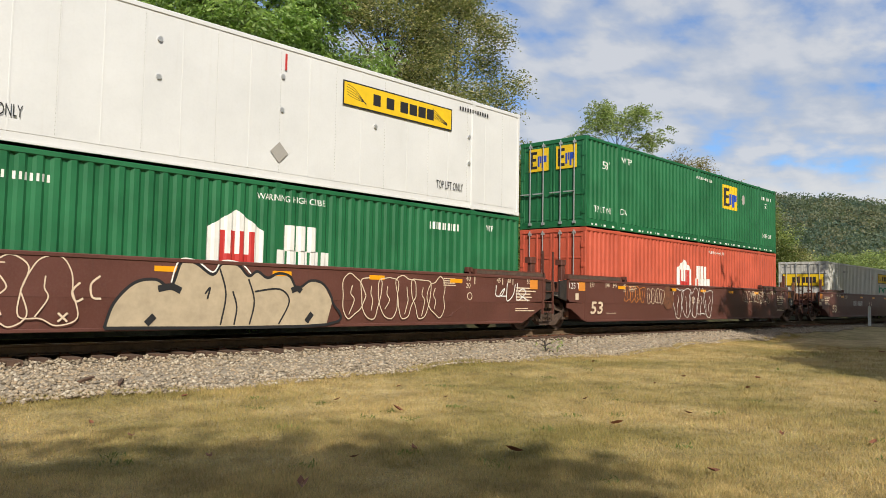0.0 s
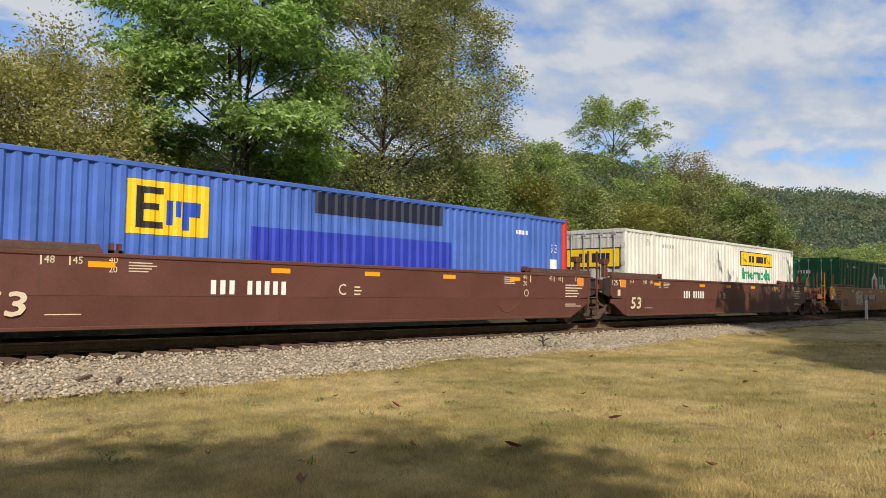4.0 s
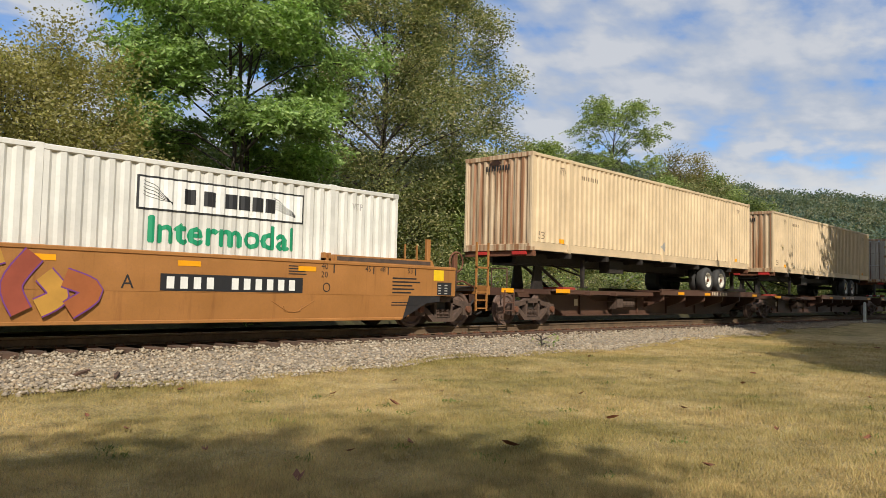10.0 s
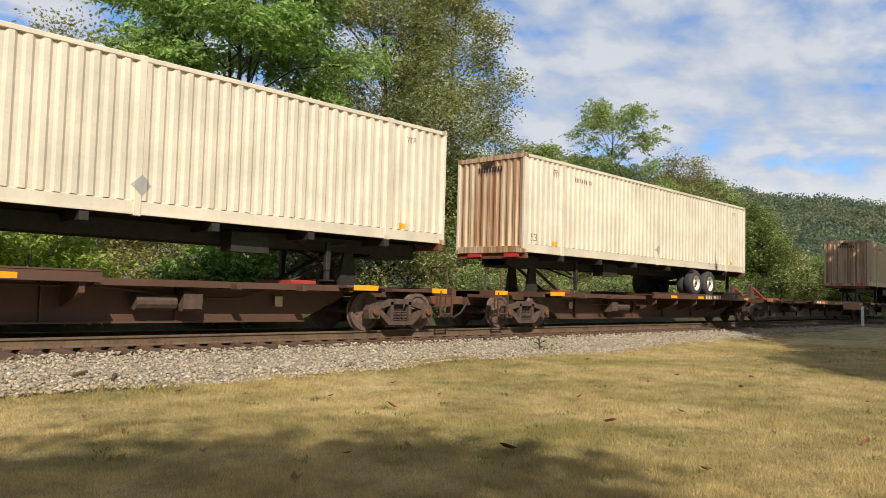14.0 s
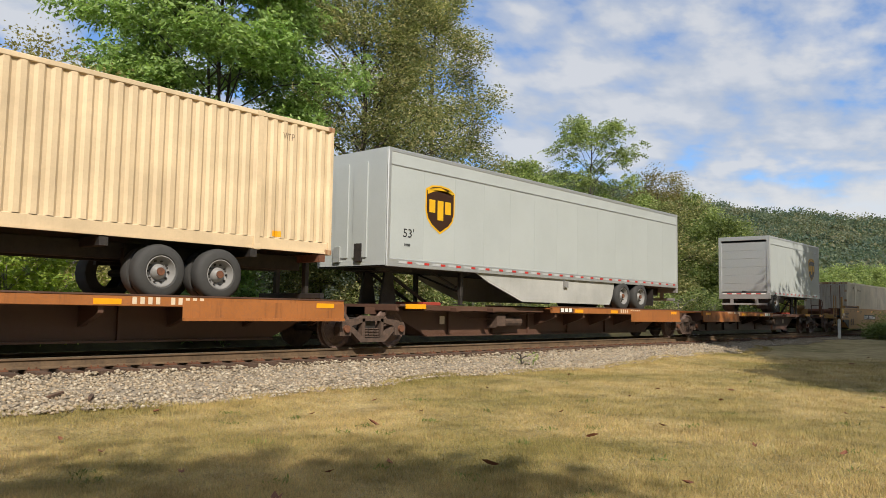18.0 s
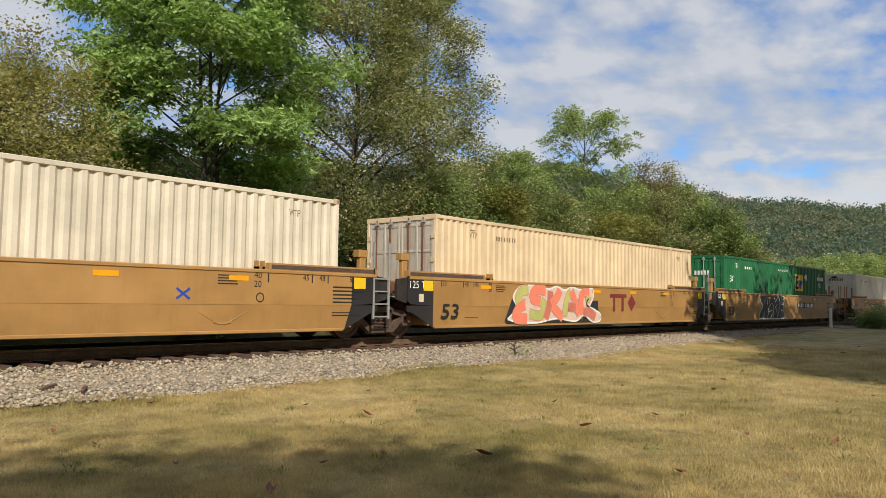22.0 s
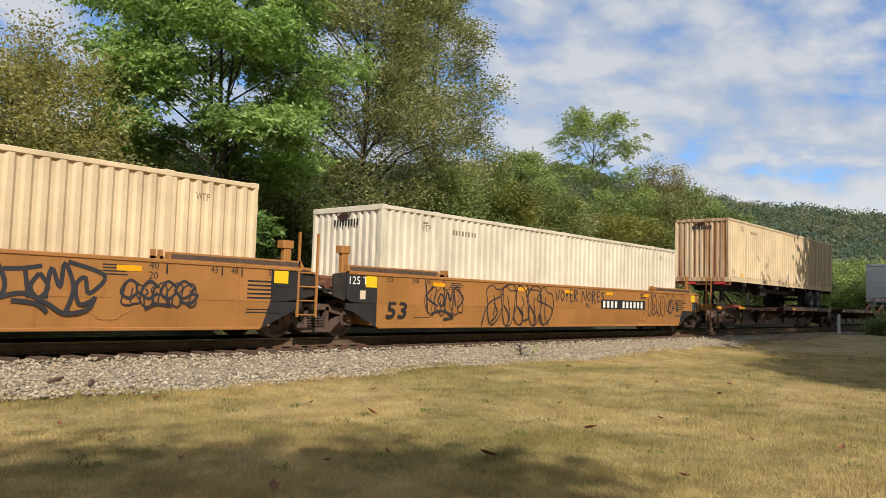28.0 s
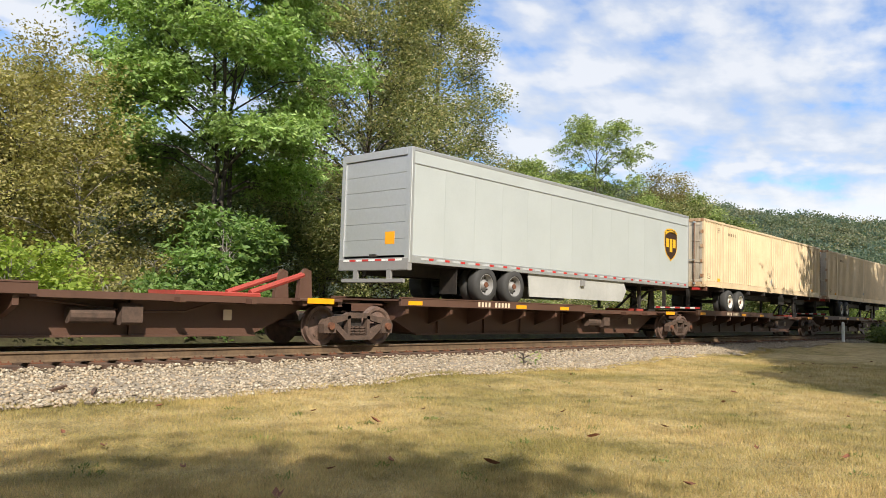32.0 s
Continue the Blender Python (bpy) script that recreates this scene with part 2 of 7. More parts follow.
M_SLATE = plain("black_spray_paint", (0.028, 0.027, 0.032), 0.6, vary=0.35, scale=3.0)
M_FADED = plain("faded_brown_stencil", (0.20, 0.14, 0.085), 0.7, vary=0.4)
M_PALESPRAY = plain("pale_pink_spray_paint", (0.70, 0.52, 0.42), 0.65, vary=0.25, scale=3.0)
M_FADED_RED = plain("faded_red_lettering", (0.36, 0.06, 0.035), 0.6, vary=0.3)
M_SILVER = plain("silver_tape", (0.46, 0.47, 0.47), 0.45)
SKIRT = paint("dusty_white_skirt_paint", (0.44, 0.435, 0.41), streak=0.2, grime=0.15, stain=(0.3, 0.26, 0.2))


# ---- mesh code ----
class Geo:
    """Vertices and faces of one part."""

    def __init__(self):
        self.v, self.f = [], []

    def ext(self, pts, axis, a, b):
        """A polygon drawn across an axis and extruded from a to b."""
        area = sum(p[0] * q[1] - q[0] * p[1] for p, q in zip(pts, pts[1:] + pts[:1]))
        pts = list(pts) if area > 0 else list(pts)[::-1]
        n, k = len(pts), len(self.v)
        for c in (a, b):
            for u, w in pts:
                self.v.append({"x": (c, u, w), "y": (u, c, w), "z": (u, w, c)}[axis])
        lo, hi = list(range(k, k + n)), list(range(k + n, k + 2 * n))
        if axis == "y":
            self.f += [lo, hi[::-1]]
            self.f += [[lo[(i + 1) % n], lo[i], hi[i], hi[(i + 1) % n]] for i in range(n)]
        elif axis == "x":
            self.f += [hi, lo[::-1]]
            self.f += [[hi[i], lo[i], lo[(i + 1) % n], hi[(i + 1) % n]] for i in range(n)]
        else:
            self.f += [hi, lo[::-1]]
            self.f += [[lo[i], lo[(i + 1) % n], hi[(i + 1) % n], hi[i]] for i in range(n)]
        return self

    def box(self, x0, x1, y0, y1, z0, z1, c=0.0, axis="x"):
        """A box; c: its four edges along the axis are cut by that much."""
        r = {"x": (y0, y1, z0, z1), "y": (x0, x1, z0, z1), "z": (x0, x1, y0, y1)}[axis]
        e = {"x": (x0, x1), "y": (y0, y1), "z": (z0, z1)}[axis]
        u0, u1, w0, w1 = r
        if c:
            pts = [(u0 + c, w0), (u1 - c, w0), (u1, w0 + c), (u1, w1 - c), (u1 - c, w1), (u0 + c, w1), (u0, w1 - c), (u0, w0 + c)]
        else:
            pts = [(u0, w0), (u1, w0), (u1, w1), (u0, w1)]
        return self.ext(pts, axis, *e)

    def tube(self, p, q, r, n=8, r2=None):
        p, q = Vector(p), Vector(q)
        r2 = r if r2 is None else r2
        d = (q - p).normalized()
        u = d.orthogonal().normalized()
        w = d.cross(u)
        k = len(self.v)
        for c, s in ((p, r), (q, r2)):
            for i in range(n):
                a = 2 * math.pi * i / n
                self.v.append(tuple(c + (u * math.cos(a) + w * math.sin(a)) * s))
        self.f += [[k + i, k + (i + 1) % n, k + n + (i + 1) % n, k + n + i] for i in range(n)]
        self.f += [list(range(k + n - 1, k - 1, -1)), list(range(k + n, k + 2 * n))]
        return self

    def path(self, pts, r, n=6):
        for a, b in zip(pts, pts[1:]):
            self.tube(a, b, r, n)
        return self

    def lathe(self, profile, c, n=24):
        """A ring of (radius, offset along y) turned about the y axis through c."""
        k, m = len(self.v), len(profile)
        for i in range(n):
            a = 2 * math.pi * i / n
            for r, o in profile:
                self.v.append((c[0] + r * math.cos(a), c[1] + o, c[2] + r * math.sin(a)))
        for i in range(n):
            for j in range(m - 1):
                a, b = k + i * m + j, k + ((i + 1) % n) * m + j
                self.f.append([a, a + 1, b + 1, b])
        return self

    def spin(self, profile, c, n=12):
        """A ring of (radius, height) turned about the upright axis through c."""
        k, m = len(self.v), len(profile)
        for i in range(n):
            a = 2 * math.pi * i / n
            for r, o in profile:
                self.v.append((c[0] + r * math.cos(a), c[1] + r * math.sin(a), c[2] + o))
        for i in range(n):
            for j in range(m - 1):
                a, b = k + i * m + j, k + ((i + 1) % n) * m + j
                self.f.append([a, b, b + 1, a + 1])
        return self

    def flat(self, pts, y):
        """A thin plate in the plane of the near side, 3 mm thick."""
        return self.ext(pts, "y", y - 0.003, y)

    def moved(self, dx, dy, dz):
        self.v = [(x + dx, y + dy, z + dz) for x, y, z in self.v]
        return self


def mesh_of(name, g, mat, smooth=False):
    me = bpy.data.meshes.new(name)
    me.from_pydata(g.v, [], g.f)
    me.materials.append(mat)
    if smooth:
        me.polygons.foreach_set("use_smooth", [True] * len(me.polygons))
        me.set_sharp_from_angle(angle=radians(40))
    return me


def part(name, g, mat, parent, label="", smooth=False):
    if parent.name in RIBBED and isinstance(g, Geo) and max(v[1] for v in g.v) < -HALF + 0.0005:
        g = draped(g)
    ob = new(name, g if isinstance(g, bpy.types.Mesh) else mesh_of(name, g, mat, smooth))
    ob.parent = parent
    if label:
        ob["label"] = label
    return ob


def thing(name, label, category, group="", kind=""):
    ob = new(name)
    ob.empty_display_size = 0.2
    return tagged(ob, label, category, group, kind)


TEXTS = {}


def text_shape(s):
    """The outlines of a word in the built-in font as plain vertices and faces, one unit high."""
    if s not in TEXTS:
        cu = bpy.data.curves.new("word", "FONT")
        cu.body, cu.size, cu.resolution_u, cu.align_x = s, 1.4, 2, "LEFT"
        ob = bpy.data.objects.new("word", cu)
        me = bpy.data.meshes.new_from_object(ob)
        TEXTS[s] = ([tuple(v.co) for v in me.vertices], [list(p.vertices) for p in me.polygons])
        bpy.data.objects.remove(ob)
        bpy.data.meshes.remove(me)
        bpy.data.curves.remove(cu)
    return TEXTS[s]


def word(parent, s, x, z, high, mat, y, wide=0.0, end=False, lean=0.0, name="lettering", bold=0.0):
    """A word on the near side (or on the end that faces -x), its lower left corner at x, z. y: the surface it stands on."""
    v, f = text_shape(s)
    x0, x1 = min(p[0] for p in v), max(p[0] for p in v)
    z0, z1 = 0.0, max(p[1] for p in v)
    k = high / (z1 - z0)
    kx = wide / (x1 - x0) if wide else k
    g = Geo()
    if end:
        g.v = [(y - 0.004, x - (p[0] - x0) * kx, z + (p[1] - z0) * k) for p in v]
    else:
        g.v = [(x + (p[0] - x0) * kx + lean * p[1] * k, y - 0.004, z + (p[1] - z0) * k) for p in v]
    g.f = [list(q) for q in f]
    if bold:
        m = len(g.v)
        for dx, dz in ((bold, 0), (-bold, 0), (0, bold), (0, -bold)):
            k0 = len(g.v)
            g.v += [(a + dx, b + 0.0006 * (dx + 2 * dz) / bold, c + dz) for a, b, c in g.v[:m]]
            g.f += [[i + k0 for i in q] for q in f]
    return part(name, g, mat, parent)


def bars(parent, x, z, wide, high, mat, y, rows=1, cols=1, gap=0.35, end=False, name="marking", skip=0):
    """Writing that cannot be read: bars of its size and colour."""
    g, r = Geo(), random.Random(int(x * 97 + z * 31) + rows * 7 + cols)
    large = high >= 0.2 and rows * cols <= 12      # told apart one by one
    gap = max(gap, 0.6) if rows > 1 else (max(gap, 0.5) if cols > 5 else gap)
    dz, dx = high / rows / (1 - gap if rows == 1 else 1), wide / cols
    for i in range(rows):
        for j in range(cols):
            if skip and j == skip:
                continue
            w = dx * (1 - gap * (0.9 if cols > 1 else 0)) * (1.0 if cols > 1 else r.uniform(0.6, 1.0))
            a, b = x + j * dx, z + i * dz
            if end:
                g.ext([(-(a - x) + x, b), (-(a - x) + x - w, b), (-(a - x) + x - w, b + dz * (1 - gap)), (-(a - x) + x, b + dz * (1 - gap))], "x", y - 0.004, y - 0.001)
            else:
                g.flat([(a, b), (a + w, b), (a + w, b + dz * (1 - gap)), (a, b + dz * (1 - gap))], y - 0.001)
            if large:
                part(name, g, mat, parent)
                g = Geo()
    if not large:
        part(name, g, mat, parent)


def plate(parent, x, z, wide, high, mat, y, name="plate", label="", end=False):
    g = Geo()
    if end:
        g.box(y - 0.006, y - 0.001, x - wide, x, z, z + high)
    else:
        g.box(x, x + wide, y - 0.006, y - 0.001, z, z + high)
    return part(name, g, mat, parent, label)


def ribbon(g, pts, wide, y):
    """A spray-can line through the points on the near side."""
    c = []
    for i in range(len(pts) - 1):
        p = [Vector(pts[max(0, min(len(pts) - 1, j))]) for j in (i - 1, i, i + 1, i + 2)]
        for s in range(5):
            u = s / 5
            c.append(0.5 * (2 * p[1] + (p[2] - p[0]) * u + (2 * p[0] - 5 * p[1] + 4 * p[2] - p[3]) * u * u + (3 * p[1] - p[0] - 3 * p[2] + p[3]) * u ** 3))
    c.append(Vector(pts[-1]))
    k = len(g.v)
    for i, p in enumerate(c):
        d = (c[min(i + 1, len(c) - 1)] - c[max(i - 1, 0)])
        d = Vector((-d.y, d.x)).normalized() * wide / 2 if d.length > 1e-6 else Vector((0, wide / 2))
        yy = y - 1.2e-5 * i
        g.v += [(p.x + d.x, yy, p.y + d.y), (p.x - d.x, yy, p.y - d.y)]
    g.f += [[k + 2 * i, k + 2 * i + 1, k + 2 * i + 3, k + 2 * i + 2] for i in range(len(c) - 1)]
    return g


def scrawl(parent, x0, x1, z0, z1, seed, mat, y, wide=0.03, loops=6, name="graffiti"):
    """A hand-sprayed tag: connected loops that run along the side."""
    r = random.Random(seed)
    n = max(2, loops)
    step = (x1 - x0) / n
    for i in range(n):
        a = x0 + i * step
        pts = [(a + r.uniform(0, 0.2) * step, z0 + r.uniform(0.6, 1.0) * (z1 - z0)), (a + r.uniform(0.0, 0.4) * step, z0 + r.uniform(0.0, 0.35) * (z1 - z0)),
               (a + r.uniform(0.6, 1.0) * step, z0 + r.uniform(0.05, 0.6) * (z1 - z0)), (a + r.uniform(0.3, 0.9) * step, z0 + r.uniform(0.6, 1.0) * (z1 - z0))]
        if r.random() < 0.6:
            pts += [(a + r.uniform(0.1, 0.6) * step, z0 + r.uniform(0.3, 0.7) * (z1 - z0)), (a + r.uniform(0.9, 1.2) * step, z0 + r.uniform(0.0, 0.4) * (z1 - z0))]
        part(name, ribbon(Geo(), pts, wide, y - 0.005 - 0.0004 * i), mat, parent)


def throw_up(parent, x0, x1, z0, z1, seed, mat, y, n=5, wide=0.024):
    """Outlined round letters sprayed in thin lines, each overlapping the next."""
    r = random.Random(seed)
    step, h = (x1 - x0) / n, z1 - z0
    for k in range(n):
        a, ph = x0 + (k - 0.1) * step, r.uniform(0, 6.28)
        pts = []
        for i in range(10):
            t = 2 * math.pi * i / 10
            q = (abs(math.cos(t)) ** 3 + abs(math.sin(t)) ** 3) ** (-1 / 3) * (1 + 0.2 * math.sin(3 * t + ph) + r.uniform(-0.1, 0.1))
            pts.append((a + step * (0.6 + 0.56 * math.cos(t) * q), z0 + h * min(1, max(0, 0.5 + 0.46 * math.sin(t) * q))))
        part("graffiti", ribbon(Geo(), pts + pts[:1], wide, y - 0.004 - 0.001 * k), mat, parent)
        m = a + step * r.uniform(0.45, 0.7)
        inner = [(m, z0 + h * 0.72), (m + step * r.uniform(-0.15, 0.2), z0 + h * 0.55), (m + step * r.uniform(-0.1, 0.15), z0 + h * 0.4), (m + step * r.uniform(-0.2, 0.2), z0 + h * r.uniform(0.04, 0.25))]
        part("graffiti", ribbon(Geo(), inner, wide, y - 0.0045 - 0.001 * k), mat, parent)


def tag(parent, box, strokes, mat, wide, y, lift=0.004, name="graffiti"):
    """Sprayed lines: each stroke is a run of points in shares of the box (x0, x1, z0, z1)."""
    x0, x1, z0, z1 = box
    for k, st in enumerate(strokes):
        g = ribbon(Geo(), [(x0 + (x1 - x0) * p, z0 + (z1 - z0) * q) for p, q in st], wide, y - lift - 0.0005 * k)
        part(name, g, mat, parent)


def patch(parent, box, pts, mat, y, edge=None, wide=0.05, lift=0.004):
    """A sprayed field with an outline of its own."""
    x0, x1, z0, z1 = box
    p = [(x0 + (x1 - x0) * a, z0 + (z1 - z0) * b) for a, b in pts]
    part("graffiti", Geo().flat(p, y - lift + 0.003), mat, parent)
    if edge:
        part("graffiti", ribbon(Geo(), p + p[:1], wide, y - lift - 0.002), edge, parent)


def piece(parent, box, strokes, fills, line, y, wide=0.24, rim=0.09, lift=0.008):
    """Fat letters: each stroke has a rim in one colour and a filling in another."""
    x0, x1, z0, z1 = box
    for k, (c, st) in enumerate(strokes):
        p = [(x0 + (x1 - x0) * a, z0 + (z1 - z0) * b) for a, b in st]
        part("graffiti", ribbon(Geo(), p, wide + rim, y - lift - 0.0012 * k), line, parent)
        part("graffiti", ribbon(Geo(), p, wide, y - lift - 0.0012 * k - 0.0006), fills[c], parent)


MOVING = []          # (thing, place along the train, height, tilt) of all that rolls


def rolling(ob, s, z, tilt=0.0):
    MOVING.append((ob, s, z, tilt))
    return ob


# ---- containers and trailers ----
LONG, TALL, HALF = 16.154, 2.896, 1.295
MIDDLE = LONG / 2
BAYS = ((0.09, 1.91), (2.05, MIDDLE - 0.07), (MIDDLE + 0.07, LONG - 2.05), (LONG - 1.91, LONG - 0.09))     # ribbed stretches between the posts
PITCH, DEEP, FLAT, SLOPE = 0.268, 0.042, 0.34, 0.2       # of the ribs; the last two in shares of the pitch


def rib_breaks():
    """Where the face of a ribbed side bends: place along the box, and depth there."""
    out = []
    for a, b in BAYS:
        n = max(1, round((b - a) / PITCH))
        p = (b - a) / n
        out += [(a - 0.001, -0.005), (a, 0.012)]
        for i in range(n):
            c = a + i * p
            out += [(c + FLAT * p, 0.012), (c + (FLAT + SLOPE) * p, 0.012 + DEEP), (c + (1 - SLOPE) * p, 0.012 + DEEP), (c + p, 0.012)]
        out += [(b + 0.001, -0.005)]
    return out


RIBS = rib_breaks()
RIBBED = set()       # names of the boxes whose sides are ribbed


def draped(g):
    """Markings on a ribbed side: cut at each bend and laid into the grooves, as paint lies."""
    lo, hi = min(v[0] for v in g.v), max(v[0] for v in g.v)
    bm = bmesh.new()
    vs = [bm.verts.new(v) for v in g.v]
    for f in g.f:
        bm.faces.new([vs[i] for i in f])
    for x, _ in RIBS:
        if lo < x < hi:
            bmesh.ops.bisect_plane(bm, geom=bm.verts[:] + bm.edges[:] + bm.faces[:], plane_co=(x, 0, 0), plane_no=(1, 0, 0))
    xs, ds = [p for p, _ in RIBS], [q for _, q in RIBS]
    deep = np.interp([v.co.x for v in bm.verts], xs, ds)
    out = Geo()
    bm.verts.index_update()
    out.v = [(v.co.x, v.co.y + d, v.co.z) for v, d in zip(bm.verts, deep)]
    out.f = [[v.index for v in f.verts] for f in bm.faces]
    bm.free()
    return out


def corrugated(x0, x1, z0, z1, y, sign, pitch=PITCH, deep=DEEP, flat=FLAT):
    """A steel side of upright trapezoid ribs with its own thickness; sign -1 faces the near side."""
    n = max(1, round((x1 - x0) / pitch))
    p = (x1 - x0) / n
    line = []
    for i in range(n):
        a = x0 + i * p
        line += [(a, 0), (a + flat * p, 0), (a + (flat + SLOPE) * p, 1), (a + (1 - SLOPE) * p, 1)]
    line.append((x1, 0))
    g = Geo()
    for lift in (z0, z1):
        g.v += [(x, y - sign * deep * d, lift) for x, d in line]
    m = len(line)
    for i in range(m - 1):
        q = [i, i + 1, m + i + 1, m + i]
        g.f.append(q if sign < 0 else q[::-1])
    return g


def corrugated_end(x, sign, y0, y1, z0, z1, pitch=0.25, deep=0.045):
    g = corrugated(y0, y1, z0, z1, 0.0, -1, pitch, deep, 0.35)
    g.v = [(x - sign * abs(b), a, c) for a, b, c in g.v]
    if sign > 0:
        g.f = [f for f in g.f]
    else:
        g.f = [f[::-1] for f in g.f]
    return g


def container(label, paint_mat, doors_left, s, z, end_mat=None, category="container", group="containers", tilt=0.0, plain_side=False, door_mat=None):
    """A 53-foot box: posts and castings at the ends and 40 feet apart, rails, ribbed sides, doors at one end."""
    c = thing("container", label, category, group)
    h, x1, e = HALF, LONG, end_mat or paint_mat
    if not plain_side:
        RIBBED.add(c.name)
    a0, a1 = 1.98, LONG - 1.98
    for y in (-h, h):
        i = 1 if y < 0 else -1
        part("bottom_rail", Geo().box(0.02, x1 - 0.02, min(y + i * 0.026, y + i * 0.09), max(y + i * 0.026, y + i * 0.09), 0.02, 0.27, 0.012).box(0.05, x1 - 0.05, min(y + i * 0.008, y + i * 0.03), max(y + i * 0.008, y + i * 0.03), 0.02, 0.06), paint_mat, c)
        part("top_rail", Geo().box(0, x1, min(y, y + i * 0.07), max(y, y + i * 0.07), TALL - 0.11, TALL - 0.012, 0.012), paint_mat, c)
        for x, w in ((0, 0.09), (a0 - 0.07, 0.14), (MIDDLE - 0.07, 0.14), (a1 - 0.07, 0.14), (x1 - 0.09, 0.09)):
            if plain_side and x == MIDDLE - 0.07:
                continue
            part("post", Geo().box(x, x + w, min(y - i * 0.004, y + i * 0.09), max(y - i * 0.004, y + i * 0.09), 0.0, TALL, 0.01, "z"), paint_mat, c)
        for x in (a0 - 0.09, a1 - 0.09):
            for zz in (0.0, TALL - 0.12):
                part("corner_casting", Geo().box(x, x + 0.18, min(y - i * 0.008, y + i * 0.16), max(y - i * 0.008, y + i * 0.16), zz, zz + 0.125, 0.015), paint_mat, c)
        for p0, p1 in BAYS:
            if plain_side:
                p0, p1 = (p0 - 0.07 if abs(p0 - MIDDLE) < 0.1 else p0), (p1 + 0.07 if abs(p1 - MIDDLE) < 0.1 else p1)
                g = Geo().box(p0, p1, min(y + i * 0.02, y + i * 0.05), max(y + i * 0.02, y + i * 0.05), 0.19, TALL - 0.11)
            else:
                g = corrugated(p0, p1, 0.27, TALL - 0.11, y + i * 0.012, -i)
            part("side_panel", g, paint_mat, c)
        if plain_side and y < 0:
            n = 22
            for k in range(1, n):
                xx = x1 * k / n
                if min(abs(xx - a0), abs(xx - a1)) > 0.2:
                    part("seam", Geo().box(xx - 0.012, xx + 0.012, y + 0.014, y + 0.022, 0.19, TALL - 0.11), paint_mat, c)
                    if k % 2:
                        g = Geo()
                        for q in range(36):
                            g.box(xx - 0.022, xx - 0.014, y + 0.012, y + 0.02, 0.24 + q * 0.07, 0.255 + q * 0.07)
                        part("rivets", g, M_GREY, c)
    part("roof", Geo().box(0.05, x1 - 0.05, -h + 0.05, h - 0.05, TALL - 0.05, TALL - 0.02), paint_mat, c)
    part("floor", Geo().box(0.05, x1 - 0.05, -h + 0.075, h - 0.075, 0.05, 0.18), DARK, c)
    for x, sgn in ((0.0, -1), (x1, 1)):
        i = -sgn
        doors = (x == 0.0) == doors_left
        lo, hi = min(x, x + i * 0.1), max(x, x + i * 0.1)
        part("end_sill", Geo().box(lo, hi, -h + 0.09, h - 0.09, 0.0, 0.2, 0.01, "y"), e, c)
        part("end_header", Geo().box(lo, hi, -h + 0.09, h - 0.09, TALL - 0.14, TALL, 0.01, "y"), e, c)
        for y in (-h, h - 0.18):
            for zz in (0.0, TALL - 0.12):
                part("corner_casting", Geo().box(x - 0.006 if sgn < 0 else x - 0.17, x + 0.17 if sgn < 0 else x + 0.006, y - 0.006, y + 0.186, zz - 0.002, zz + 0.122, 0.015), e, c)
        if not doors:
            part("end_panel", corrugated_end(x + i * 0.02, sgn, -h + 0.09, h - 0.09, 0.2, TALL - 0.14), e, c)
            continue
        for y0, y1 in ((-h + 0.09, -0.006), (0.006, h - 0.09)):
            d = part("door", Geo().box(min(x + i * 0.03, x + i * 0.07), max(x + i * 0.03, x + i * 0.07), y0, y1, 0.2, TALL - 0.14), door_mat or e, c)
            for f in (0.04, 0.5, 0.96):
                yy = y0 + (y1 - y0) * f
                part("door_rib", Geo().box(min(x + i * 0.006, x + i * 0.03), max(x + i * 0.006, x + i * 0.03), yy - 0.04, yy + 0.04, 0.22, TALL - 0.16, 0.008, "z"), door_mat or e, d)
            for zz in (0.24, 1.02, 1.9, 2.6):
                part("door_rail", Geo().box(min(x + i * 0.016, x + i * 0.03), max(x + i * 0.016, x + i * 0.03), y0 + 0.07, y1 - 0.07, zz, zz + 0.07, 0.006, "y"), door_mat or e, d)
            for f in (0.28, 0.72):
                yy = y0 + (y1 - y0) * f
                part("lock_rod", Geo().tube((x - i * 0.03, yy, 0.1), (x - i * 0.03, yy, TALL - 0.06), 0.02, 6), RUST if door_mat else ALU, d)
                part("rod_guide", Geo().box(min(x - i * 0.05, x + i * 0.02), max(x - i * 0.05, x + i * 0.02), yy - 0.05, yy + 0.05, TALL - 0.2, TALL - 0.12).box(min(x - i * 0.05, x + i * 0.02), max(x - i * 0.05, x + i * 0.02), yy - 0.05, yy + 0.05, 0.1, 0.18), ALU, d)
                part("handle", Geo().box(min(x - i * 0.07, x - i * 0.04), max(x - i * 0.07, x - i * 0.04), yy - 0.02, yy + 0.4, 1.12, 1.16), ALU, d)
            yy = y0 if y0 < -0.1 else y1
            for k in range(4):
                part("hinge", Geo().box(min(x - i * 0.015, x + i * 0.03), max(x - i * 0.015, x + i * 0.03), yy - 0.07, yy + 0.07, 0.4 + k * 0.62, 0.54 + k * 0.62, 0.01), e, d)
    return rolling(c, s, z, tilt)


